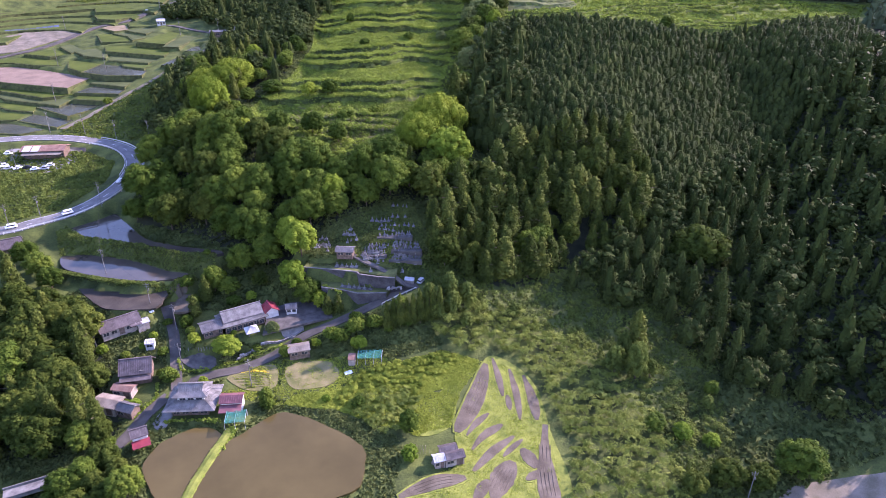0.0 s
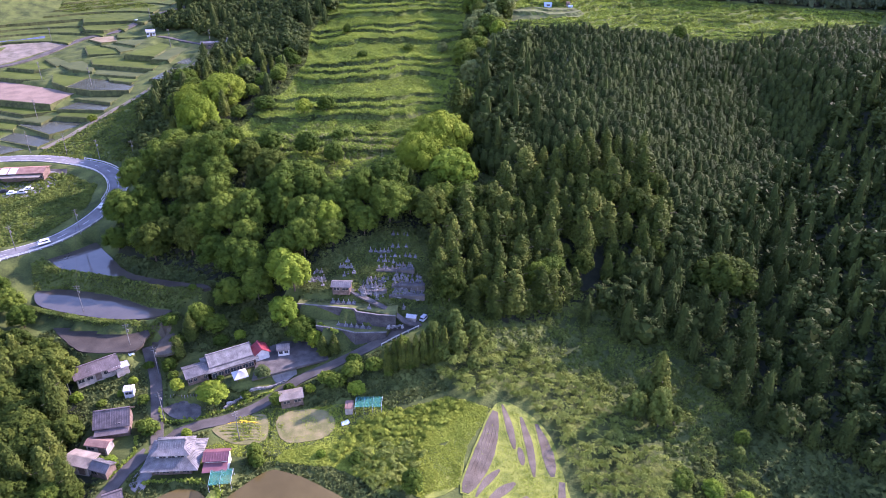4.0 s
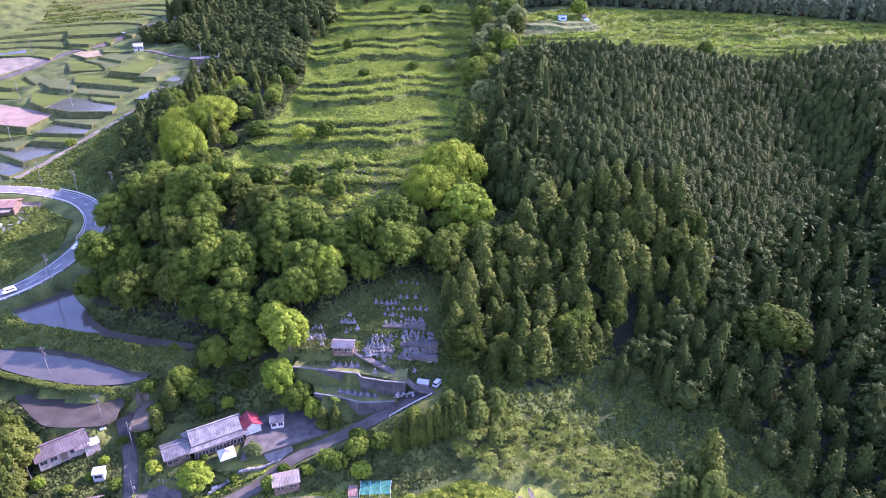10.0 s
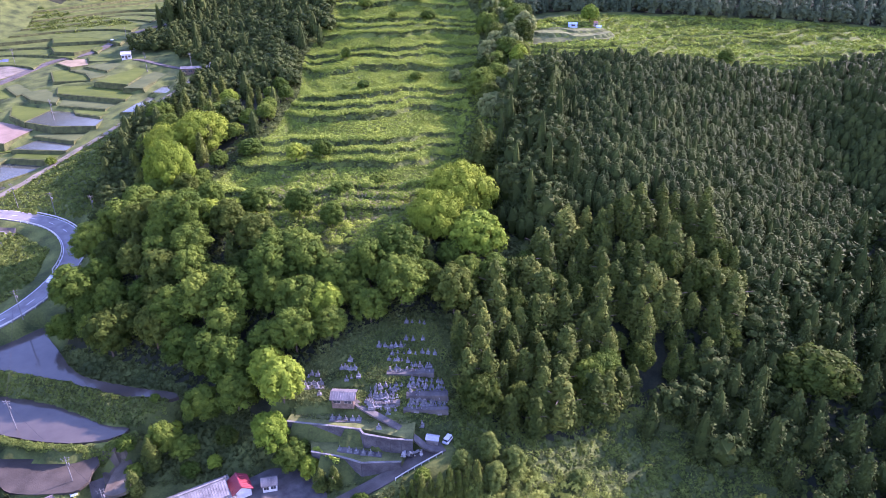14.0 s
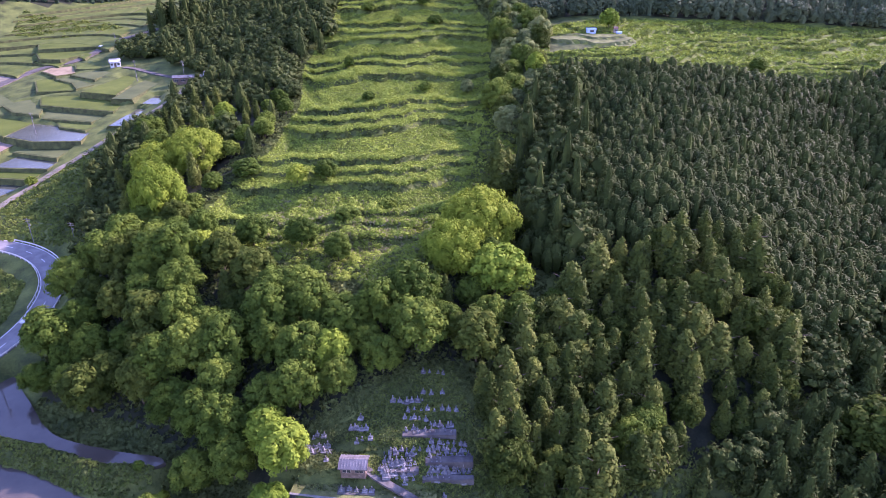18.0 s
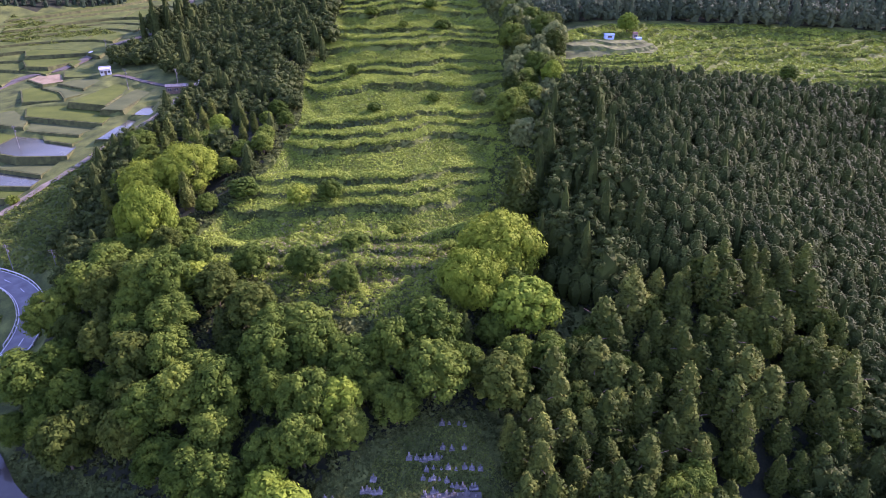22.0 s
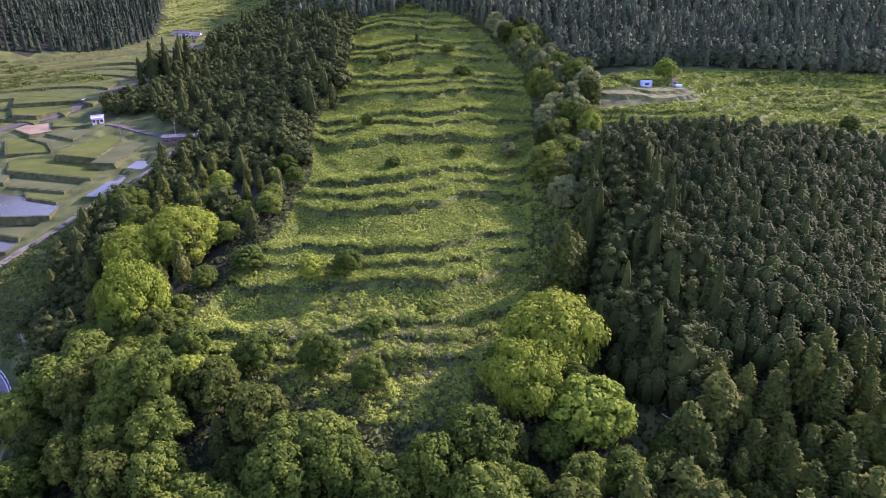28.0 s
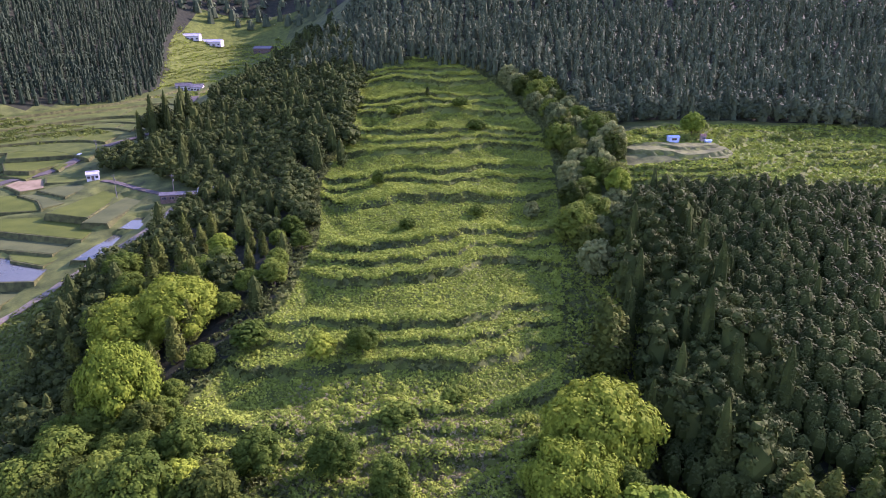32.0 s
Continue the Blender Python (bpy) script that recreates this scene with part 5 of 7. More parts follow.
scrub("field_hedges", rows_of(FIELD_HEDGES, 5000, 40), 0.6, 1.2, 8, M_LEAF_SLOPE, "bushy green band between the upper valley fields", 40)
DRY = [(-46, 248), (-26, 247), (-19, 257), (-30, 265), (-44, 261)]
scrub("dry_weeds", rows_of(DRY, 2600, 43), 0.42, 0.8, 6, M_LEAF_DRY, "pale dry weeds on the open brow of the ridge", 43)
scrub("weed_clumps", np.vstack([lips(RIDGE, 13000, 46, RISE), treads(RIDGE, 900, 47, RISE)]), 0.32, 1.5, 44, M_LEAF_SCRUB, "rounded clumps of creeping weeds along the terrace edges", 46, up=0.2, jitter=0.2, broad=1.0)
scrub("brow_clumps", rows_of(BROW, 1500, 48), 0.34, 1.5, 50, M_LEAF_SCRUB, "rank mounds of weeds on the brow of the ridge", 48, up=0.3, jitter=0.2, broad=1.5)
scrub("brow_grass", rows_of(BROW, 5200, 49), 0.4, 0.7, 7, M_LEAF_DRY, "pale dry grass between the mounds on the brow", 49, up=0.6, jitter=0.3)
HOLLOW = [(-190, 202), (-150, 212), (-134, 222), (-127, 240), (-130, 256), (-146, 268), (-190, 266)]
# Leaves darker than M_LEAF_SCRUB put the hollow's shade into the colour.
scrub("hollow_scrub", rows_of(HOLLOW, 14000, 36), 0.6, 0.8, 6, M_LEAF_SLOPE, "rank green weeds in the hollow inside the bend", 36)
WILD = [(-104, 262), (-84, 256), (-60, 243), (-30, 238), (-4, 246), (12, 262), (19, 300), (26, 340), (5, 345), (-2, 300), (-8, 256), (-30, 249), (-66, 252), (-90, 270)]
scrub("brow_scrub", rows_of(WILD, 26000, 37), 0.65, 0.8, 5, M_LEAF_SCRUB, "weeds on the brow and the eastern side of the ridge", 37)


# low growth between the houses and on bare slopes, clear of roads, water and buildings
CLEAR = [[(-75, 156.5), (-70, 152.8), (-64, 153.4), (-63.8, 158), (-69, 159.8)], POND, POND_MID, POND_LOW, PLOT, [(-85, 175), (-77, 175), (-77.5, 182), (-85, 182)], YARD, CORN, THICKET, RIDGE, PLATEAU, [(-44, 146), (-28, 146), (-28, 157), (-44, 157)], [(-60, 146), (-45, 146), (-45, 155), (-60, 155)], [(-74, 160), (-48, 163), (-46, 177), (-75, 176)], [(-72, 134), (-50, 134), (-50, 147), (-72, 147)],
         [(-45, 176), (-13, 173), (-5, 184), (-5, 204), (-24, 206), (-43, 198)], [(-9, 108), (30, 108), (28, 148), (14, 161), (5, 152), (-7, 132)], [(-101, 160), (-86, 172), (-91, 175), (-101, 166)], [(-92, 135), (-77, 135), (-78, 155), (-90, 155)], [(-178, 248), (-146, 248), (-146, 271), (-178, 271)]]


def clear_of(c, margin=0.3):
    ok = np.ones(len(c), bool)
    for poly in CLEAR:
        ok &= inside(c[:, 0], c[:, 1], poly) < -margin
    for line, half in ROAD_LINES:
        d = np.full(len(c), 1e9)
        for a, b in zip(line, line[1:]):
            e = b - a
            t = np.clip(((c[:, 0] - a[0]) * e[0] + (c[:, 1] - a[1]) * e[1]) / (e[0] ** 2 + e[1] ** 2), 0, 1)
            d = np.minimum(d, np.hypot(c[:, 0] - a[0] - t * e[0], c[:, 1] - a[1] - t * e[1]))
        ok &= d > half + 0.6
    return c[ok]


SLOPES = [(-135, 160), (-112, 182), (-106, 214), (-84, 206), (-64, 196), (-47, 188), (-44, 180), (-14, 172), (0, 170), (0, 162), (-14, 156), (-28, 160), (-46, 144), (-18, 138), (-10, 128), (-12, 100), (-75, 88), (-100, 110)]
scrub("village_undergrowth", clear_of(rows_of(SLOPES, 60000, 61)), 0.55, 0.6, 4, M_LEAF_VINE, "rank dark green undergrowth between the houses", 61)
for line, seed in (([(-71, 133.6), (-64, 134.4), (-57, 133.8)], 1), ([(-75, 157), (-72.5, 152.8), (-66, 154), (-58.5, 157)], 2), ([(-58, 156.5), (-52, 160.5), (-47, 163)], 3), ([(-80, 136), (-76.8, 143), (-78, 148)], 4), ([(-44, 180.8), (-36, 179.5), (-31, 176)], 5)):
    c = resample(line, 0.22)
    scrub("hedge", [(x + dice.uniform(-0.35, 0.35), y + dice.uniform(-0.35, 0.35)) for x, y in c], 0.5, 1.2, 6, M_LEAF_SCRUB, "clipped green hedge beside the lane", 70 + seed, "hedge")

UNDER = [(-110, 222), (-90, 208), (-64, 197), (-47, 192), (-34, 206), (-12, 212), (4, 200), (14, 190), (40, 200), (24, 240), (14, 264), (-2, 262), (-30, 240), (-60, 246), (-88, 264), (-110, 256)]
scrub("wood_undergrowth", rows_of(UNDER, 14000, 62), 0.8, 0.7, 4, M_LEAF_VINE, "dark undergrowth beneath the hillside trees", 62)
SHADE = [(22, 244), (60, 206), (98, 238), (76, 218), (66, 188), (76, 160), (104, 140), (150, 140), (230, 176), (200, 325), (140, 320), (60, 330), (30, 335)]
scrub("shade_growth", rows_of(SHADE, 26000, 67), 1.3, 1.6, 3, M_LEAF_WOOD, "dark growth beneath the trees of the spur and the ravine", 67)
scrub("bank_weeds", rows_of([(-5, 174), (8, 182), (14, 190), (4, 198), (-6, 190)], 2600, 71), 0.6, 0.7, 5, M_LEAF_SLOPE, "green weeds beside the graveyard", 71)
scrub("graveyard_grass", rows_of([(-33, 196), (-26, 186), (-6, 184), (-6, 200), (-10, 213), (-20, 214), (-30, 204)], 9000, 73), 0.26, 0.14, 4, M_LEAF_SLOPE, "short green grass between the graves", 73, "grass", up=1.0, jitter=0.25)
LOW_EAST = [(56, 106), (58, 140), (80, 168), (102, 146), (136, 138), (240, 170), (240, 128), (126, 129), (112, 129), (84, 119), (72, 112), (70, 100)]
scrub("low_growth", rows_of(LOW_EAST, 16000, 63), 0.9, 0.9, 4, M_LEAF_VINE, "rough green growth at the foot of the ravine", 63)
scrub("dike_growth", rows_of(DIKE_UPPER, 9000, 68), 0.4, 0.45, 5, M_LEAF_SLOPE, "rank green grass on the dike between the upper ponds", 68)
for line, half, seed in (([(-123, 188.8), (-116.5, 186), (-104, 182.3), (-92, 180.5), (-82.5, 181.1), (-77.5, 184.6)], 0.8, 2), ([(-53, 131.5), (-55.8, 122), (-57.4, 112), (-57.6, 103)], 1.1, 3)):
    c = np.repeat(resample(line, 0.25), 10, 0)
    rng = np.random.default_rng(seed)
    scrub("bank_growth", c + rng.uniform(-half, half, c.shape), 0.4, 0.4, 4, M_LEAF_SLOPE if seed < 3 else M_LEAF_SCRUB, "rough grass and weeds on the earth dike", 80 + seed, over=0.55 if seed == 3 else 0.05)

c = rows_of([(-100, 240), (20, 240), (20, 530), (-100, 530)], 60000, 64)
side = inside(c[:, 0], c[:, 1], RIDGE)
scrub("ridge_margin", c[(side < 0) & (side > -10)], 0.7, 0.8, 4, M_LEAF_VINE, "dark weeds along the margins of the terraces", 64)
MEADOW = [(-60, 145), (-47, 157), (-40, 156.5), (-30, 158), (-13, 158), (-16, 153.5), (-26, 146), (-42, 140), (-56, 143)]
scrub("meadow_grass", rows_of(MEADOW, 9000, 70), 0.3, 0.16, 3, M_LEAF_CORN, "short bright grass round the small fields", 70, "grass", up=0.8, jitter=0.3)
scrub("plot_grass", rows_of([(-6.3, 131), (-1.5, 145), (4, 152), (10.5, 156.5), (4.5, 146), (2, 134)], 7000, 69), 0.3, 0.14, 3, M_LEAF_CORN, "short tufted grass beside the plots", 69, "grass", over=0.1, up=0.8)
scrub("verge_grass", rows_of([(-10, 132), (-6, 130.5), (-0.5, 146), (-7.5, 146)], 2600, 73), 0.34, 0.4, 4, M_LEAF_CORN, "rank green grass at the edge of the crop", 73, "grass", up=0.8, jitter=0.3)
scrub("pad_grass", rows_of([(-8, 110), (5, 110), (28, 112), (27, 136), (26, 149), (21, 156), (13, 159), (6, 145), (3, 131), (3, 121), (-6, 116)], 15000, 72), 0.24, 0.1, 3, M_LEAF_CORN, "mossy tufts on the banks of the small plots", 72, "grass", over=0.14, up=0.9, jitter=0.3)
scrub("grave_grass", rows_of([(-44, 186), (-5, 182), (-3, 200), (-6, 212), (-16, 216), (-28, 210), (-43, 199)], 9000, 65), 0.4, 0.16, 3, M_LEAF_VINE, "short dark grass between the graves", 65)

VALLEY_EDGE = [(-166, 284), (-156, 312), (-148, 330), (-136, 352), (-127, 372), (-122, 392), (-116, 385), (-118, 345), (-110, 300), (-108, 272), (-126, 274)]
scrub("valley_edge_growth", rows_of(VALLEY_EDGE, 14000, 66), 0.7, 0.6, 4, M_LEAF_SLOPE, "rough weeds on the bank between paddies and wood", 66)

# ---- rice paddies: stepped fields along the valley's contours ----
def contour(x, level, low, high):
    for _ in range(28):
        mid = (low + high) / 2
        if base_height(np.array([x]), np.array([mid]))[0] < level:
            low = mid
        else:
            high = mid
    return (low + high) / 2


PADDY_LOOKS = {
    "rice": (M_RICE, "flooded paddy with rows of green rice shoots"),
    "young": (M_RICE_PALE, "pale green paddy with young rice"),
    "water": (M_WATER_FIELD, "paddy under still grey water, newly planted"),
    "tan": (M_TANSOIL, "pale dry soil of a small fallow field"),
    "red": (M_RED_SOIL, "bare reddish soil of a dry field"),
    "grass": (M_MEADOW, "grassy fallow terrace field"),
}


def paddy(poly, level, depth, look_name, fall=0.0):
    mat, label = PADDY_LOOKS[look_name]
    cx, cy = sum(p[0] for p in poly) / len(poly), sum(p[1] for p in poly) / len(poly)
    root = thing("rice_paddy" if look_name in ("rice", "young", "water") else "terrace_field", cx, cy, level, 0, label, "field", "stepped valley fields")
    if fall == 0:
        poly = inset(poly, -1.1)
    local = [(x - cx, y - cy) for x, y in poly]
    half = len(local) // 2
    tops = [0.0 if look_name == "water" else (-fall if k < half else 0.0) for k in range(len(local))]
    slab("bank", inset(local, -0.6) if fall == 0 else local, tops, depth, M_PADDY_BANK, root, "grassy earth bank", flare=1.1)
    shrunk = inset(local, 0.15 if fall == 0 else 0.5)
    slab("surface", shrunk, [z + (0.05 if look_name == "water" else 0.09) for z in tops], 0.3, mat, root)


def inset(poly, by):
    """The outline drawn in by some metres."""
    n = len(poly)
    area = sum(poly[i][0] * poly[(i + 1) % n][1] - poly[(i + 1) % n][0] * poly[i][1] for i in range(n))
    sign = 1 if area > 0 else -1
    out = []
    for i in range(n):
        a, b = Vector((*poly[i - 1], 0)), Vector((*poly[(i + 1) % n], 0))
        e = (b - a).normalized()
        out.append((poly[i][0] - e.y * by * sign, poly[i][1] + e.x * by * sign))
    return out


def paddies(left, right, y0, y1, rise, looks, seed, cell):
    """left, right: functions of y that bound the valley."""
    rng = random.Random(seed)
    mid = (left((y0 + y1) / 2) + right((y0 + y1) / 2)) / 2
    z0, z1 = base_height(np.array([mid, mid]), np.array([y0, y1]))
    level = z0
    while level < z1:
        step = rise * rng.choice([0.6, 0.8, 1.0, 1.3, 1.7])
        ya = contour(mid, level, y0 - 40, y1 + 40)
        xa, xb = left(ya), right(ya)
        x = xa + rng.uniform(-6, 0)
        while x < xb - 7:
            wide = rng.uniform(0.6, 1.5) * cell
            stop = min(x + wide, xb)
            if xb - stop < 8:
                stop = xb
            xs = np.linspace(x + 0.15, stop - 0.15, max(4, int((stop - x) / 4)))
            skew = rng.uniform(-2, 2)
            lower = [(float(v), contour(v, level + 0.1 * math.sin(v * 0.12 + level), y0 - 60, y1 + 60) + 0.25) for v in xs]
            upper = [(float(v) + skew, contour(v, level + step + 0.1 * math.sin(v * 0.12 + level), y0 - 60, y1 + 60) - 0.25) for v in xs]
            poly = lower + upper[::-1]
            depth = max(b[1] - a[1] for a, b in zip(lower, upper))
            cx, cy = (x + stop) / 2, (lower[len(lower) // 2][1] + upper[len(lower) // 2][1]) / 2
            if depth > 1.6:
                paddy(poly, level + step * 0.85, step + 0.8, looks(cx, cy, rng), step * 0.25)
            x = stop
        level += step


def far_right(y):
    return float(np.interp(y, [470, 520, 600, 680, 760], [-196, -184, -178, -170, -165]))


def left_edge(y):
    return float(np.interp(y, [280, 330, 380, 400, 430, 462], [-215, -245, -270, -245, -205, -176]))


for poly, level, look_name in FIELDS:
    paddy(poly, level, 2.6, look_name)
paddies(lambda y: -252.0, far_right, 482, 590, 1.7, lambda x, y, r: r.choices(["rice", "grass", "young"], [3, 4, 1])[0], 8, 46)
paddies(lambda y: -300.0, lambda y: left_edge(y) - 9, 402, 470, 2.0, lambda x, y, r: r.choices(["grass", "rice"], [3, 1])[0], 9, 40)

# ---- fields beside the pond ----


def draped(name, poly, mat, lift, label, category, step=1.5, parent=None, smooth_edge=True, base=(0, 0, 0), cell=1.1):
    """A field that follows the ground inside an outline, with a low edge all round."""
    if smooth_edge:
        poly = rounded(poly, step, 0.1)
    ring = np.array(poly)
    lo, hi = ring.min(0), ring.max(0)
    gx_, gy_ = np.meshgrid(np.arange(lo[0], hi[0], cell), np.arange(lo[1], hi[1], cell))
    grid = np.stack([gx_.ravel(), gy_.ravel()], 1)
    grid = grid[inside(grid[:, 0], grid[:, 1], poly) > cell * 0.5]
    n = len(ring)
    pts = np.vstack([ring, grid])
    out, _, tris, _, _, _ = delaunay_2d_cdt([Vector(p) for p in pts], [(k, (k + 1) % n) for k in range(n)], [], 1, 1e-4)
    flat = np.array([(v.x, v.y) for v in out])
    z = height(flat[:, 0], flat[:, 1]) + lift
    m = len(flat)
    edge = ring
    ez = height(edge[:, 0], edge[:, 1]) - 0.25
    verts = [(x - base[0], y - base[1], h - base[2]) for (x, y), h in zip(flat, z)] + [(x - base[0], y - base[1], h - base[2]) for (x, y), h in zip(edge, ez)]
    faces = [tuple(t) for t in tris]
    where = {(round(x, 3), round(y, 3)): k for k, (x, y) in enumerate(flat)}
    for k in range(n):
        a, c = where.get((round(float(ring[k][0]), 3), round(float(ring[k][1]), 3))), where.get((round(float(ring[(k + 1) % n][0]), 3), round(float(ring[(k + 1) % n][1]), 3)))
        if a is not None and c is not None:
            faces.append((m + k, m + (k + 1) % n, c, a))
    ob = link_mesh(name, verts, faces, mat, parent)
    return ob if parent else tagged(ob, label, category, kind="structure")


draped("field_round", [(-44, 152.5), (-42, 155.6), (-36, 156.7), (-31, 155.5), (-28.8, 151.5), (-32, 147.5), (-40.5, 146.6)], M_DRYSOIL, 0.14, "round dry field of cut stubble", "field")
draped("field_grass", [(-6.3, 131), (-1.5, 145), (4, 152), (10.5, 156.5), (4.5, 146), (2, 134)], M_GRASS, 0.1, "bright mown grass strip beside the pads", "field")
draped("field_pads", [(3, 131), (6, 145), (13, 160), (21, 157), (26, 149), (27.5, 135), (29, 112), (5, 109), (-9, 110), (-6, 116), (3, 121)], M_GRASS, 0.18, "mossy yellow-green banks of small stepped plots", "field")
GARDEN = [(-59.5, 150), (-54.5, 153.6), (-47, 154.5), (-45.8, 147), (-52.5, 146)]
draped("garden_plot", GARDEN, M_DRYSOIL, 0.14, "brown vegetable plot beside the lane", "garden")


def mud_plot(a, b, wide, bend, fat, seed):
    """A small muddy plot between two places, with a mossy rim; fat: where along it is widest."""
    rng = random.Random(seed)
    a, b = Vector(a), Vector(b)
    way = (b - a).normalized()
    side = Vector((-way.y, way.x))
    n = 12
    left, right = [], []
    for k in range(n + 1):
        s = k / n
        u = s ** (math.log(0.5) / math.log(fat))
        w = wide * 0.41 * max(0.05, math.sin(math.pi * (0.04 + 0.92 * u)) ** 0.6) * rng.uniform(0.94, 1.06)
        p = a.lerp(b, s) + side * bend * math.sin(math.pi * s)
        left.append(tuple(p + side * w))
        right.append(tuple(p - side * w))
    poly = right + left[::-1]
    c = (a + b) / 2
    level = ground_at(c.x, c.y)
    root = thing("mud_plot", c.x, c.y, level, 0, "small muddy brown plot edged with moss", "field", "small stepped plots")
    base = (c.x, c.y, level)
    rim = draped("bank", inset(poly, -0.5), M_GRASS, 0.25, "", "", 1, root, False, base, 0.9)
    rim["label"] = "mossy rim"
    draped("mud", poly, M_MUD, 0.31, "", "", 1, root, False, base, 0.9)
    rows = int(wide / 1.1) if wide > 4.5 else 1
    for r in range(1, rows):
        off = (r / rows - 0.5) * wide * 0.72
        line = [a.lerp(b, s) + side * (off + bend * math.sin(math.pi * s)) for s in (0.25, 0.4, 0.55, 0.7, 0.8)]
        part("furrow_ridge", tube([(p.x - c.x, p.y - c.y, ground_at(p.x, p.y) - level + 0.31) for p in line], 0.08, 1.0, 5), M_MUD, root)


for k, (a, b, wide, bend, fat) in enumerate((
    ((3.6, 132), (12.2, 157), 6.0, -0.9, 0.42), ((14.2, 159.5), (16.2, 145.5), 2.3, 0.3, 0.55), ((18.8, 156), (20.2, 137.5), 2.4, 0.5, 0.5), ((22.6, 154), (24.6, 137.5), 3.6, 0.6, 0.62),
    ((6, 131), (12, 139), 2.2, 0.5, 0.6), ((7.2, 126.4), (15.4, 135.4), 2.8, 0.9, 0.65), ((7.2, 119.6), (18, 131.6), 2.9, 0.6, 0.5), ((14.8, 124.8), (20.2, 130.6), 1.9, 0.2, 0.5),
    ((11.6, 112), (17, 123.4), 7.0, 0.4, 0.55), ((19.6, 127.6), (22.6, 121.6), 4.2, 0.2, 0.5), ((19.8, 118), (23.6, 120.8), 2.6, 0.0, 0.5), ((-10, 111.2), (5.4, 117.6), 4.8, 1.0, 0.6), ((7.4, 111), (10.8, 117.4), 3.6, 0.2, 0.5), ((17.4, 146), (17.8, 140.8), 2.1, 0.1, 0.5),
    ((26.6, 136), (25.2, 108), 6.4, -1.0, 0.75))):
    mud_plot(a, b, wide, bend, fat, k)

draped("field_mud", [(-84.5, 181), (-78.5, 181.5), (-77.5, 176), (-82, 175.6)], M_MUD, 0.2, "small dark muddy field above the lane", "field")
# dikes: the bank across the pond, and the banks of the upper ponds
for name, line, half in (("dike_pond", [(-53.6, 131.5, -6.2), (-55.6, 123, -6.3), (-57.4, 112, -6.4), (-57.6, 103, -6.4)], 1.3),):
    line = resample(line, 2.0)
    verts, faces = [], []
    for i, p in enumerate(line):
        e = line[min(i + 1, len(line) - 1)] - line[max(i - 1, 0)]
        nrm = np.array([e[1], -e[0]]) / np.hypot(e[0], e[1])
        for off, dz in ((-1.7, -1.6), (-0.8, -0.1), (0.0, 0.08), (0.8, -0.1), (1.7, -1.6)):
            q = p[:2] + nrm * off * half
            verts.append((q[0], q[1], p[2] + dz + 0.07 * math.sin(i * 1.7 + off)))
        if i:
            k = 5 * i
            faces += [(k - 5 + j, k - 4 + j, k + 1 + j, k + j) for j in range(4)]
    tagged(link_mesh(name, verts, faces, M_PADDY_BANK if name != "dike_pond" else M_GRASS), "grassy earth dike between pieces of water", "bank", kind="structure")

# ---- houses ----


def ribbed(count):
    """Steps along 0..1 with narrow raised ribs between."""
    out = []
    for k in range(count):
        out += [(k / count, 0.08), ((k + 0.2) / count, 0.08), ((k + 0.22) / count, 0.0), ((k + 0.98) / count, 0.0)]
    return out + [(1.0, 0.08)]


def gable_roof(w, d, rise, over, ribs=0.55, thick=0.16):
    """A folded roof with raised ribs, ridge along x, eaves at z 0."""
    bm = bmesh.new()
    half = d / 2 + over
    drop = over * rise / (d / 2)
    wide = w + 2 * over
    steps = ribbed(max(3, int(wide / ribs)))
    lines = []
    for y, z in ((-half, -drop), (0, rise), (half, -drop)):
        lines.append([bm.verts.new((s * wide - wide / 2, y, z + thick + h)) for s, h in steps])
    under = [[bm.verts.new((x, y, z)) for x in (-wide / 2, wide / 2)] for y, z in ((-half, -drop), (0, rise), (half, -drop))]
    for a, c in zip(lines, lines[1:]):
        for k in range(len(steps) - 1):
            bm.faces.new((a[k], a[k + 1], c[k + 1], c[k]))
    for a, c in zip(under, under[1:]):
        bm.faces.new((a[1], a[0], c[0], c[1]))
    for a, c, up, up2 in ((under[0], under[1], lines[0], lines[1]), (under[1], under[2], lines[1], lines[2])):
        bm.faces.new((a[0], up[0], up2[0], c[0]))
        bm.faces.new((c[1], up2[-1], up[-1], a[1]))
    bm.faces.new([under[0][0], under[0][1]] + lines[0][::-1])
    bm.faces.new([under[2][1], under[2][0]] + lines[2])
    return bm


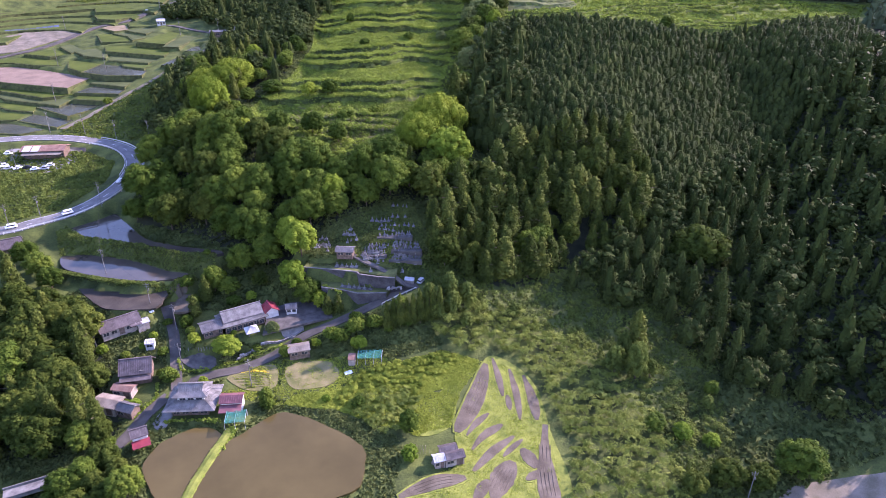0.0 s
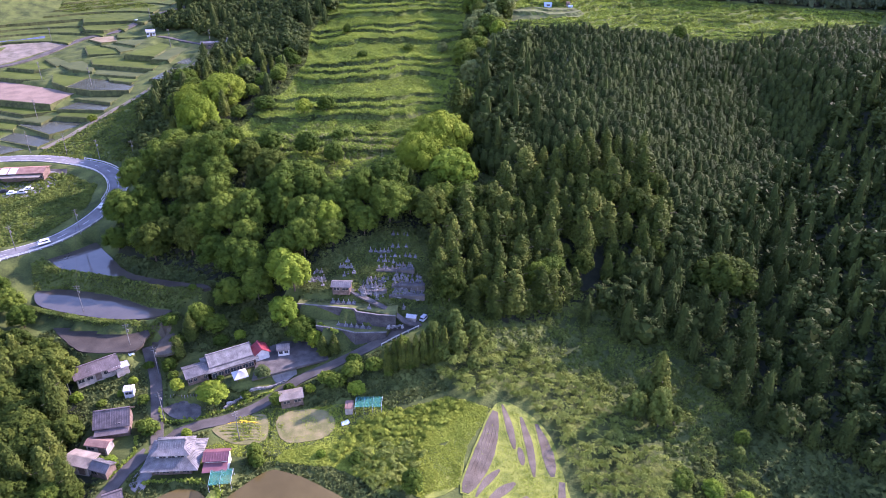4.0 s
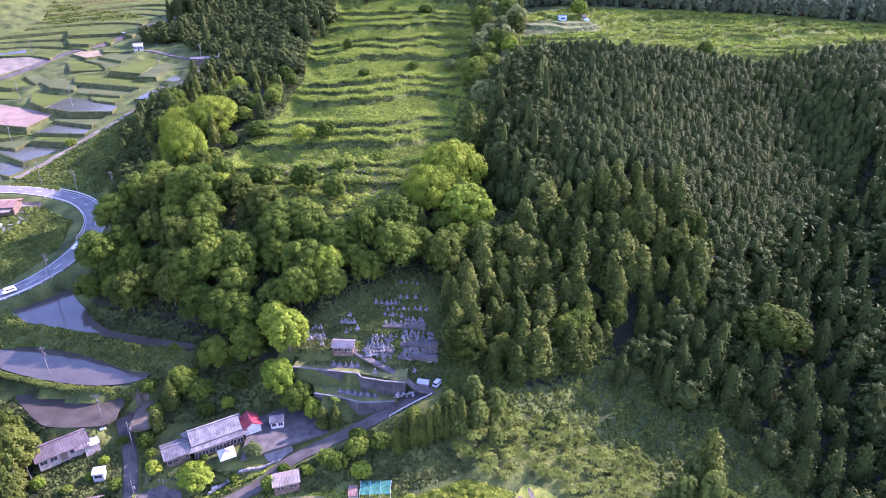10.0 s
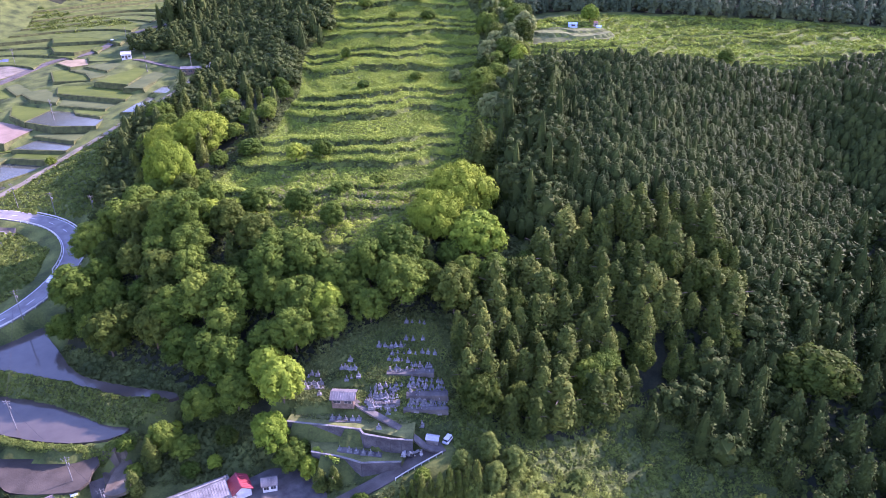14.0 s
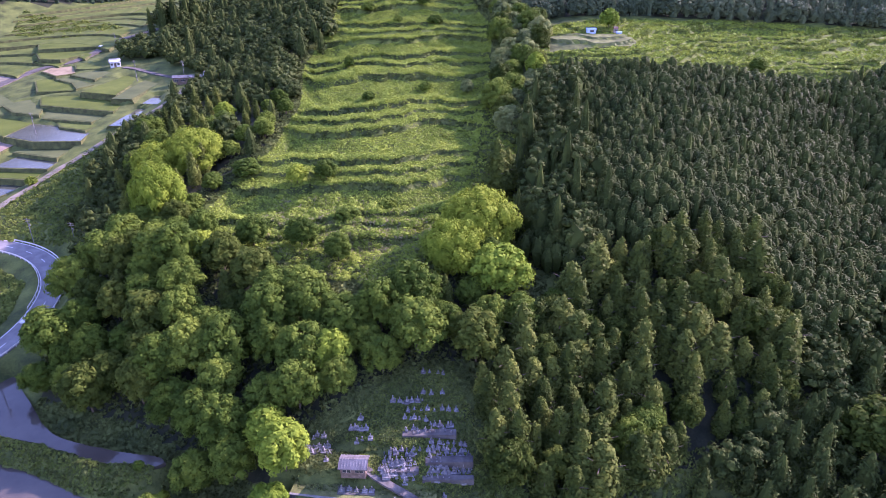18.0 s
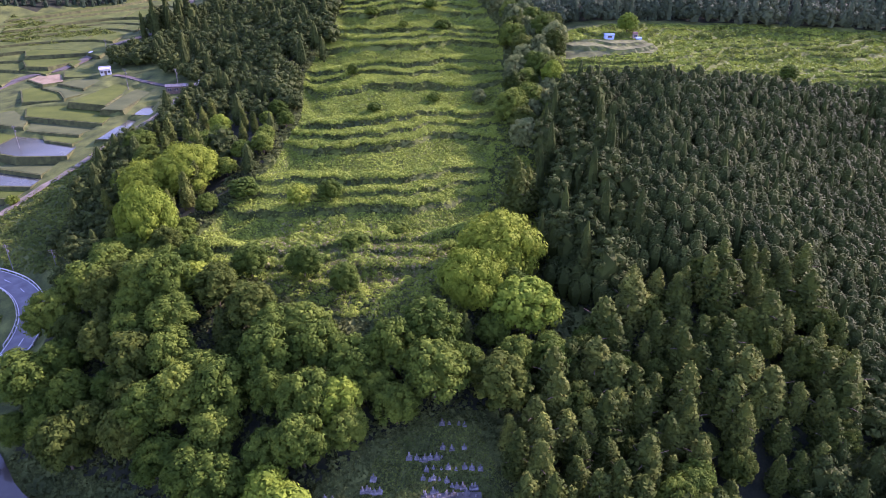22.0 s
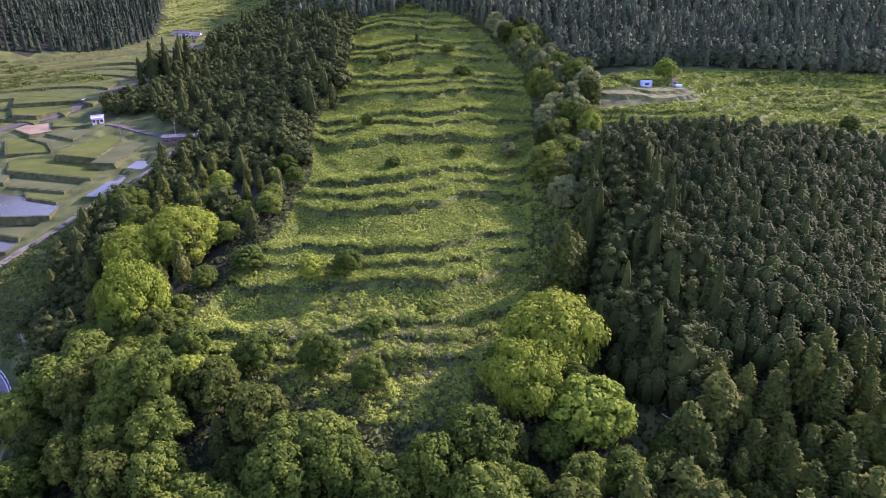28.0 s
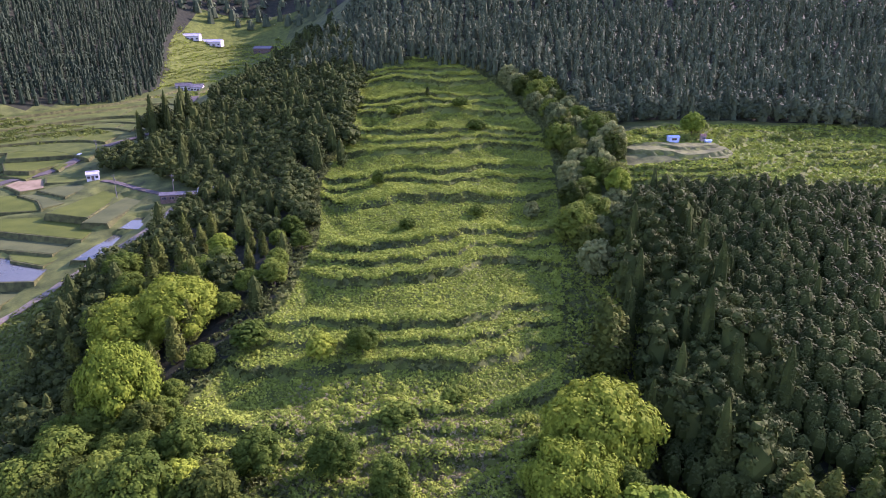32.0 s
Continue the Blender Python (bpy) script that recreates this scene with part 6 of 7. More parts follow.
def hip_skirt(w, d, out, drop, thick=0.14, inner=0.0):
    """A sloping ribbed roof that runs round a w x d body."""
    bm = bmesh.new()
    a = [(-w / 2 + inner, -d / 2 + inner), (w / 2 - inner, -d / 2 + inner), (w / 2 - inner, d / 2 - inner), (-w / 2 + inner, d / 2 - inner)]
    b = [(-w / 2 - out, -d / 2 - out), (w / 2 + out, -d / 2 - out), (w / 2 + out, d / 2 + out), (-w / 2 - out, d / 2 + out)]
    low = [bm.verts.new((x, y, -drop + 0.08)) for x, y in b]
    top = [bm.verts.new((x, y, 0.08)) for x, y in a]
    under = [bm.verts.new((x, y, -drop - thick)) for x, y in b]
    inn = [bm.verts.new((x, y, -thick)) for x, y in a]
    for i in range(4):
        j = (i + 1) % 4
        p, q = Vector((*a[i], 0)), Vector((*a[j], 0))
        u, v = Vector((*b[i], -drop)), Vector((*b[j], -drop))
        steps = ribbed(max(2, int((v - u).length / 0.6)))
        eave = [low[i]] + [bm.verts.new(u.lerp(v, s) + Vector((0, 0, h))) for s, h in steps[1:-1]] + [low[j]]
        head = [top[i]] + [bm.verts.new(p.lerp(q, s) + Vector((0, 0, h))) for s, h in steps[1:-1]] + [top[j]]
        for k in range(len(steps) - 1):
            bm.faces.new((eave[k], eave[k + 1], head[k + 1], head[k]))
        bm.faces.new([under[i], under[j]] + eave[::-1])
        bm.faces.new((under[j], under[i], inn[i], inn[j]))
    return bm


def pent_wall(w, d, h, rise):
    """Walls with gable ends."""
    bm = bmesh.new()
    ring = [(-d / 2, -0.6), (d / 2, -0.6), (d / 2, h), (0, h + rise), (-d / 2, h)]
    a = [bm.verts.new((-w / 2, y, z)) for y, z in ring]
    b = [bm.verts.new((w / 2, y, z)) for y, z in ring]
    bm.faces.new(a[::-1])
    bm.faces.new(b)
    for i in range(5):
        j = (i + 1) % 5
        bm.faces.new((a[i], a[j], b[j], b[i]))
    return bm


def window(root, x, y, z, w, h, side="front"):
    """A framed window on a wall: frame with a pane in it."""
    turn = 0.0 if side in ("front", "back") else math.pi / 2
    frame_part = part("window", box(x, y, z, w, 0.12, h, turn), M_WOOD, root)
    dx, dy = {"front": (0, -0.05), "back": (0, 0.05), "left": (-0.05, 0), "right": (0.05, 0)}[side]
    for k in (-0.25, 0.25):
        ox, oy = (k * w, 0) if turn == 0 else (0, k * w)
        part("pane", box(x + dx + ox, y + dy + oy, z + 0.07, w * 0.44, 0.06, h - 0.14, turn), M_GLASS, frame_part)


def house(name, x, y, turn, w, d, h, rise, over, wall, roof, label, category="house", z=None, windows=3, skirt=None, group="", cap=True, base=0.0):
    root = thing(name, x, y, z, turn, label, category, group)
    part("wall", pent_wall(w, d, h, rise - 0.1), wall, root)
    ob = part("roof", gable_roof(w, d, rise, over), roof, root)
    ob.location.z = h
    if cap:
        part("ridge_cap", box(0, 0, h + rise + 0.08, w + 2 * over, 0.42, 0.3, 0, 0.08), roof, root)
    if skirt:
        sk = part("lower_roof", hip_skirt(w + 0.1, d + 0.1, skirt[0], skirt[1]), roof, root)
        sk.location.z = skirt[2]
    n = windows
    for k in range(n):
        px = (k + 0.5) / n * w - w / 2
        zz = base + (0.9 if h < 4 else 0.8)
        if k == n // 2 and h > 2.2:
            part("door", box(px, -d / 2 - 0.03, 0, min(1.7, w / n * 0.7), 0.1, 1.95), M_TIMBER, root)
        else:
            window(root, px, -d / 2 - 0.03, zz, min(1.7, w / n * 0.7), min(1.1, h * 0.4))
    return root


# large farmhouse: long main block with a tiled gable, lower skirt roof and a wing
YAW = 22.0
big = house("farmhouse", -59.6, 169.9, 30, 10.6, 4.6, 3.6, 1.8, 0.6, M_PLASTER, M_TILE, "large white-walled farmhouse with grey tiled roofs", "house", z=-0.1, windows=5, skirt=(1.7, 0.65, 3.1))
part("engawa", box(0, -3.2, 0.1, 11.4, 1.4, 2.2, 0, 0.03), M_TIMBER, big, "dark timber veranda front")
for k in range(7):
    window(big, -4.9 + k * 1.62, -3.95, 0.6, 1.3, 1.4)
for s in (-1, 1):
    part("gable_finial", box(s * 5.85, 0, 5.4, 0.25, 0.45, 0.6, 0, 0.08), M_TILE, big, "tile ornament at the end of the ridge")
wing = house("farmhouse_wing", -67.2, 164.8, 30, 5.2, 5.0, 2.6, 1.0, 0.5, M_TIMBER, M_TILE_DARK, "low timber wing of the farmhouse with a dark tiled roof", "house", z=-0.2, windows=4)
red = house("farmhouse_annex", -52.0, 173.4, 30 - 90, 3.9, 3.9, 2.5, 1.3, 0.45, M_PLASTER, M_RED_ROOF, "small white annex with a bright red roof", "annex", z=0.2, windows=2)
house("storage_hut", -45.8, 174.6, 12, 3.0, 2.4, 2.2, 0.9, 0.3, M_PLASTER, M_TILE_DARK, "small pale hut with a dark roof in the yard", "hut", windows=2, cap=False)

# gate pavilion with a four-sided roof
gate = thing("gate_pavilion", -55.4, 164.4, -1.1, YAW + 6, "small pavilion with a pale four-sided roof", "pavilion")
for sx in (-1.1, 1.1):
    for sy in (-1.0, 1.0):
        part("post", box(sx, sy, -0.4, 0.16, 0.16, 2.8), M_TIMBER, gate)
part("wall", box(0, 0.9, 0, 2.2, 0.12, 2.2), M_PLASTER, gate)
roof = part("roof", hip_skirt(0.3, 0.3, 1.75, 1.2), M_PALE_ROOF, gate)
roof.location.z = 3.5
part("roof_cap", box(0, 0, 3.42, 0.45, 0.45, 0.3, 0, 0.08), M_PALE_ROOF, gate)

# two-storey house by the pond
two = thing("two_storey_house", -65.2, 139.6, -6.1, 3, "two-storey house with pale grey tiled roofs by the pond", "house")
part("ground_floor", box(0, 0, -0.5, 9.2, 6.6, 3.4), M_TIMBER, two)
part("upper_floor", box(0.2, 0.5, 2.9, 7.0, 4.6, 2.4), M_PLASTER, two)
sk = part("lower_roof", hip_skirt(7.0, 4.6, 3.0, 1.3), M_TILE, two)
sk.location = (0.2, 0.3, 4.0)
sk = part("upper_skirt_roof", hip_skirt(5.6, 3.0, 1.7, 0.85), M_TILE, two)
sk.location = (0.2, 0.5, 6.1)
ob = part("roof", gable_roof(5.4, 3.0, 1.15, 0.35), M_TILE, two)
ob.location = (0.2, 0.5, 6.0)
part("ridge_cap", box(0.2, 0.5, 7.2, 6.3, 0.4, 0.3, 0, 0.08), M_TILE, two)
for k in range(4):
    window(two, -3.4 + k * 2.3, -3.53, 0.8, 1.6, 1.4)
for k in range(3):
    window(two, -1.9 + k * 2.1, -1.83, 3.5, 1.5, 1.2)
window(two, 4.85, 0.4, 0.9, 1.4, 1.2, "right")
annex = house("maroon_annex", -54.9, 139.3, 4, 5.2, 3.4, 3.2, 0.8, 0.4, M_PLASTER, M_MAROON_ROOF, "annex with a maroon metal roof beside the tiled house", "annex", z=-6.1, windows=2, cap=False)
sk = part("lean_to_roof", box(0, -2.9, 2.1, 5.6, 2.8, 0.12, 0, 0, 0.22), M_MAROON_ROOF, annex)

# lane-side houses
lower = house("bungalow", -94.6, 166.5, 38, 10.5, 5.0, 2.7, 1.5, 0.6, M_WOOD, M_TILE_BROWN, "low bungalow with a brown tiled roof", "house", windows=5)
part("porch_roof", box(3.8, -3.2, 2.3, 3.2, 2.2, 0.14, 0, 0, 0.12), M_TILE_BROWN, lower)
house("carport", -88.6, 168.2, 38, 3.2, 3.0, 2.2, 0.5, 0.3, M_WOOD, M_PALE_ROOF, "carport with a pale sheet roof", "carport", windows=0, cap=False)
house("white_hut", -84.2, 161.5, 12, 2.3, 2.3, 2.0, 0.35, 0.15, M_PLASTER, M_PALE_ROOF, "small white hut on the grass by the lane", "hut", windows=1, cap=False)
old = house("old_house", -83.8, 150.8, 12, 7.2, 5.6, 3.6, 2.3, 0.7, M_TIMBER, M_TILE_BROWN, "old timber house with a steep brown tiled roof", "house", windows=4)
part("eave_roof", box(0, -3.9, 2.4, 8.0, 2.2, 0.14, 0, 0, 0.32), M_TILE_BROWN, old)
window(old, 1.6, -2.83, 3.1, 1.2, 0.8)
house("shed", -85.3, 144.6, -10, 5.4, 2.8, 2.3, 0.5, 0.3, M_WOOD, M_RUST_ROOF, "shed with a rusty brown sheet roof", "shed", windows=2, cap=False, group="sheds by the lane")
house("shed", -87.6, 139.8, -14, 6.4, 4.4, 2.5, 0.6, 0.35, M_WOOD, M_TAN_ROOF, "open shed with a wide tan sheet roof", "shed", windows=2, cap=False, group="sheds by the lane")
house("shed", -81.6, 137.6, -18, 4.4, 3.2, 2.3, 0.9, 0.35, M_TIMBER, M_TILE_DARK, "timber shed with a grey and white roof", "shed", windows=2, group="sheds by the lane")
store = house("storehouse", -74.6, 127.4, 28, 3.4, 3.0, 3.6, 1.0, 0.4, M_PLASTER, M_TILE_BROWN, "narrow white storehouse with a red lean-to roof", "storehouse", z=-7.1, windows=2)
part("lean_to_roof", box(0, -2.5, 1.9, 4.2, 2.4, 0.12, 0, 0, 0.3), M_RED_ROOF, store, "bright red sheet roof")
tan = house("field_shed", -41.0, 159.0, 16, 5.6, 3.6, 2.2, 0.45, 0.35, M_TIMBER, M_TAN_ROOF, "timber field shed with a weathered pale roof beside the lane", "shed", windows=2, cap=False)
for k, (dx, dy, w, d, mat) in enumerate(((0.6, 1.3, 4.0, 2.6, M_TILE_BROWN), (2.0, -0.9, 4.6, 2.4, M_TILE_BROWN), (-1.6, -1.9, 2.4, 2.2, M_PALE_ROOF))):
    house("plot_shed", 0.6 + dx, 123.2 + dy, 16, w, d, 2.2 + 0.1 * k, 0.6, 0.3, M_WOOD, mat, "small wooden shed with a dull mauve-grey roof" if k < 2 else "small lean-to patched with pale sheets", "shed", z=-8.3, windows=2, cap=False, group="sheds among the plots")
house("grave_hut", -30.4, 188.4, -4, 5.0, 3.2, 2.1, 0.7, 0.4, M_TIMBER, M_TILE_DARK, "open-fronted hall with a ribbed grey roof in the graveyard", "hut", z=12.7, windows=2, cap=False)
house("grave_shed", -10.2, 181.2, -12, 2.6, 1.6, 1.7, 0.4, 0.2, M_WOOD, M_PALE_ROOF, "small shed with a pale roof at the graveyard gate", "shed", windows=0, cap=False)

# frames with green netting
def net_cage(x, y, turn, w, d, h, label, z=None):
    root = thing("net_frame", x, y, z, turn, label, "net frame")
    n = max(2, int(w / 2))
    for k in range(n + 1):
        for s in (-1, 1):
            part("post", box((k / n - 0.5) * w, s * d / 2, -0.5, 0.08, 0.08, h + 0.5), M_METAL, root)
        part("beam", box((k / n - 0.5) * w, 0, h, 0.08, d, 0.08), M_METAL, root)
    bm = bmesh.new()
    rows, cols = 6, 14
    grid = [[bm.verts.new(((i / cols - 0.5) * w, (j / rows - 0.5) * d, h + 0.14 - 0.12 * abs(math.sin(i / cols * n * math.pi)))) for i in range(cols + 1)] for j in range(rows + 1)]
    for j in range(rows):
        for i in range(cols):
            bm.faces.new((grid[j][i], grid[j][i + 1], grid[j + 1][i + 1], grid[j + 1][i]))
    part("net", bm, M_NET, root, "green netting")


net_cage(-20.6, 156.6, 1, 6.8, 4.0, 1.7, "low frame covered with green netting beside the crop")
net_cage(-52.6, 133.6, 8, 5.0, 4.6, 2.0, "frame of poles with green netting by the pond")
house("rusty_shelter", -25.6, 156.3, 1, 1.9, 3.0, 1.5, 0.3, 0.1, M_WOOD, M_RUST_ROOF, "small shelter with a rusty red sheet roof", "shelter", windows=0, cap=False)
tarp = thing("tarpaulin", -26.3, 152.2, None, 20, "crumpled pale blue tarpaulin on the grass", "tarpaulin")
bm = bmesh.new()
rng = random.Random(4)
grid = [[bm.verts.new((i * 0.35 - 1, j * 0.35 - 0.6, 0.12 + rng.uniform(0, 0.35))) for i in range(7)] for j in range(5)]
for j in range(4):
    for i in range(6):
        bm.faces.new((grid[j][i], grid[j][i + 1], grid[j + 1][i + 1], grid[j + 1][i]))
part("sheet", bm, M_BLUE, tarp)

# garden rows
for k in range(9):
    y = 147 + k * 0.85
    x0 = float(np.interp(y, [146, 150, 153.6], [-52.5, -59, -55])) + 0.8
    x1 = float(np.interp(y, [146, 147, 154.5], [-50, -46.4, -47.5])) - 0.6
    places = [(x0 + (x1 - x0) * s, y + 0.4 * math.sin(s * 3)) for s in np.linspace(0, 1, 34)]
    scrub("vegetable_row", places, 0.32, 0.4, 7, M_FLOWER if k == 6 else M_LEAF_CORN, "row of low vegetables in brown soil" if k != 6 else "row of bright yellow flowers in the garden", 50 + k, "plants")

# ---- graveyard ----
def wall_run(name, pts, top, foot, thick, mat, label):
    """A retaining wall along a line, with a pale coping."""
    root = thing(name, pts[0][0], pts[0][1], foot, 0, label, "wall")
    root["kind"] = "structure"
    for (ax, ay), (bx, by) in zip(pts, pts[1:]):
        a = math.atan2(by - ay, bx - ax)
        length = math.hypot(bx - ax, by - ay)
        cx, cy = (ax + bx) / 2 - pts[0][0], (ay + by) / 2 - pts[0][1]
        n = max(1, round(length / 2.6))
        for k in range(n):
            s = (k + 0.5) / n - 0.5
            part("panel", box(cx + math.cos(a) * length * s, cy + math.sin(a) * length * s, -0.8, length / n - 0.04, thick, top - foot + 0.8, a, 0.02), mat, root)
        part("coping", box(cx, cy, top - foot + 0.002, length + 0.1, thick + 0.12, 0.16, a, 0.02), M_CONCRETE, root, "pale concrete coping")


wall_run("wall_upper", [(-43, 184.6), (-38.8, 183.9), (-33.4, 183.0), (-26.3, 181.7), (-25.4, 180.2), (-19.4, 178.6), (-14.5, 178.0)], 10.5, 6.4, 0.35, M_DARK_WALL, "dark stained concrete retaining wall with a pale coping")
wall_run("wall_lower", [(-37, 179), (-30, 177.2), (-25.6, 175.4), (-17, 175.6)], 6.7, 3.4, 0.35, M_DARK_WALL, "lower dark retaining wall beside the lane")
tagged(slab("terrace_upper", [(-43, 185), (-33, 183.2), (-26, 181.9), (-14.5, 178.3), (-14, 184), (-26, 187), (-42, 190)], 10.45, 1.5, M_BANK), "grassy grave terrace behind the upper wall", "terrace", kind="structure")
tagged(slab("terrace_lower", [(-37, 179.2), (-30, 177.5), (-25.6, 175.8), (-17, 175.9), (-16, 178.2), (-26, 181), (-38, 183.4)], 6.65, 1.5, M_BANK), "grassy strip between two retaining walls", "terrace", kind="structure")
path = resample([(-28.3, 188.6, 12.7), (-25.2, 186.4, 12.0), (-20, 183.4, 11.0), (-15, 180.8, 9.4), (-11.5, 178.8, 7.8), (-8.5, 178.5, 7.1)], 1.0)
strip("path_graves", path, 0.8, M_GRAVEL, 0.25, "pale concrete path up to the graveyard hall", "path")

grave_model = thing("gravestone", 0, 0, 0, 0, "grey stone grave marker on a stepped plinth", "gravestone", "gravestones")
part("base", box(0, 0, -0.5, 1.5, 1.5, 0.75, 0, 0.02), M_STONE, grave_model)
part("plinth", box(0, 0.2, 0.25, 0.8, 0.8, 0.32, 0, 0.02), M_STONE, grave_model)
part("step", box(0, 0.2, 0.57, 0.55, 0.55, 0.25, 0, 0.02), M_STONE, grave_model)
part("pillar", box(0, 0.2, 0.82, 0.32, 0.32, 0.85, 0, 0.03), M_STONE, grave_model)
part("vase", box(0.3, -0.35, 0.25, 0.16, 0.16, 0.3, 0, 0.04), M_STONE, grave_model)
small_model = thing("gravestone", 0, 0, 0, 0, "small old upright gravestone on a low base", "gravestone", "gravestones")
part("base", box(0, 0, -0.4, 0.9, 0.9, 0.55, 0, 0.02), M_STONE, small_model)
part("pillar", box(0, 0.1, 0.15, 0.34, 0.3, 0.75, 0, 0.05), M_STONE, small_model)
rng = random.Random(12)


def grave(x, y, small=False, z=None):
    model = small_model if small else grave_model
    copy_thing(model, pose(x, y, (ground_at(x, y) if z is None else z) + 0.05, 0, 0, rng.uniform(-8, 8)) @ Matrix.Scale(rng.uniform(0.56, 0.82), 4))


for y, x0, x1, n in ((186.8, -16, -7.5, 6), (188.4, -15.5, -7.2, 7), (190.2, -15, -7.2, 7), (192.0, -15.5, -7.5, 6), (194.0, -14.8, -8, 5), (195.9, -20, -10.5, 8), (198.0, -15.5, -10.5, 4), (199.4, -20.5, -16.2, 4), (201.6, -20, -9.8, 6),
                     (203.8, -23.2, -16.8, 5), (206, -17, -12.8, 2), (186.6, -24.5, -18.8, 5), (188.4, -25, -18.5, 6), (190.2, -24.5, -18.2, 6), (192.6, -24.8, -17.6, 5), (193.6, -41.5, -36.2, 5), (195.4, -41.5, -36.5, 5), (197, -40, -37.5, 3),
                     (195, -32, -28, 3), (197.4, -32, -28.5, 4), (199.6, -31, -29, 2), (211, -17, -12, 3), (187.6, -15.8, -7.4, 7), (189.3, -15.2, -7.2, 6), (191.1, -15.2, -7.4, 6), (193, -15, -8, 5), (187.5, -24.6, -18.6, 6), (189.3, -24.6, -18.4, 6), (191.4, -24.4, -18, 5), (194.6, -41.6, -36.4, 6), (196.8, -20.4, -11, 6)):
    n = round(n * 1.35)
    for k in range(n):
        x = x0 + (x1 - x0) * (k / max(n - 1, 1)) + rng.uniform(-0.35, 0.35)
        if rng.random() < 0.93:
            grave(x, y + rng.uniform(-0.3, 0.3), rng.random() < 0.35)
for x, y, z in ((-32.8, 185.2, 10.45), (-31.3, 185.4, 10.45), (-29.8, 185, 10.45), (-28.2, 184.8, 10.45), (-26.8, 184.9, 10.45), (-22.1, 182, 10.45), (-12.6, 184, None), (-30.8, 179.6, 6.65), (-28.6, 179.0, 6.65), (-27, 178.6, 6.65), (-25.4, 178.2, 6.65), (-23.8, 178.0, 6.65), (-22, 177.6, 6.65), (-36.5, 191.2, None)):
    grave(x, y, False, z)
for model in (grave_model, small_model):
    for child in list(model.children):
        bpy.data.objects.remove(child)
    bpy.data.objects.remove(model)
for poly in ([(-16.8, 186.2), (-6.6, 186.2), (-6.6, 187.4), (-16.8, 187.4)], [(-16.2, 189.2), (-6.6, 189.2), (-6.6, 191), (-16.2, 191)], [(-25.5, 187.6), (-17.6, 187.6), (-17.6, 189.2), (-25.5, 189.2)], [(-42.2, 192.9), (-35.6, 192.9), (-35.6, 194.3), (-42.2, 194.3)], [(-21, 195), (-9.8, 195), (-9.8, 196.8), (-21, 196.8)], [(-33.6, 184.2), (-26.2, 183.8), (-26.2, 186), (-33.6, 186.2)], [(-31.4, 178.8), (-21.4, 176.9), (-21.2, 178.3), (-31, 180.4)]):
    z = max(ground_at(x, y) for x, y in poly)
    if poly[0][1] in (184.2, 178.8):
        z = 10.47 if poly[0][1] == 184.2 else 6.67
    tagged(slab("grave_terrace", poly, z + 0.1, 1.6, M_GRAVEL), "grey stone platform under a row of graves", "platform", group="grave platforms")
rubble = thing("stone_heap", -14.6, 177.6, 6.6, 0, "heap of dark broken stones beside the graveyard path", "stones")
rng = random.Random(9)
for k in range(26):
    s = rng.uniform(0.35, 0.8)
    part("stone", box(rng.uniform(-2.4, 2.2), rng.uniform(-1.0, 1.0), rng.uniform(0, 0.7), s, s * rng.uniform(0.6, 1), s * 0.7, rng.uniform(0, 3), s * 0.12), M_STONE_DARK, rubble)

# ---- poles, rails, cars ----
pole_model = thing("utility_pole", 0, 0, 0, 0, "grey concrete utility pole with steel crossarms", "utility pole", "utility poles")
part("shaft", tube([(0, 0, -1), (0, 0, 9.2)], 0.13, 0.6, 8), M_CONCRETE, pole_model)
for z, w in ((8.7, 1.7), (8.1, 1.4)):
    part("crossarm", box(0, 0, z, w, 0.07, 0.07), M_CONCRETE, pole_model)
    for k in (-1, 0, 1):
        part("insulator", tube([(k * w * 0.42, 0, z + 0.1), (k * w * 0.42, 0, z + 0.32)], 0.04, 0.8, 6), M_CONCRETE, pole_model)
part("transformer", tube([(0.36, 0.05, 6.6), (0.36, 0.05, 7.3)], 0.17, 1.0, 8), M_CONCRETE, pole_model)
POLES = [(-106, 187, 0), (-79, 168.6, 20), (-52.1, 147.5, 40), (-72.4, 153, 30), (-87.5, 173.5, 20), (-121, 222, 30), (-138, 213, 60), (-146, 207.5, 60), (-137.5, 277, 0), (-119.5, 268, 0), (73, 117, 0), (-154, 284, 0), (-166, 250.5, 0), (-99, 160, 20), (-183, 319, 0), (-172, 352, 0), (-203, 365, 0), (-182, 462, 0), (-152, 409, 0), (-128, 404, 0), (-168, 500, 0), (-230, 432, 0), (-170, 286, 0)]
pole_tops = []
for x, y, turn in POLES:
    z = ground_at(x, y)
    copy_thing(pole_model, pose(x, y, z, 0, 0, turn))
    pole_tops.append(Vector((x, y, z + 9.0)))
for child in list(pole_model.children):
    bpy.data.objects.remove(child)
bpy.data.objects.remove(pole_model)
for a, b in ((0, 4), (4, 1), (1, 3), (3, 2), (5, 6), (6, 7), (8, 9), (9, 10), (8, 12), (5, 0)):
    p, q = pole_tops[a], pole_tops[b]
    mids = [p.lerp(q, s) - Vector((0, 0, 1.2 * 4 * s * (1 - s))) for s in (0, 0.2, 0.4, 0.6, 0.8, 1)]
    wire = part("power_line", tube(mids, 0.025, 1.0, 4), M_RUBBER, None)
    tagged(wire, "thin dark power line between two poles", "power line", "power lines")


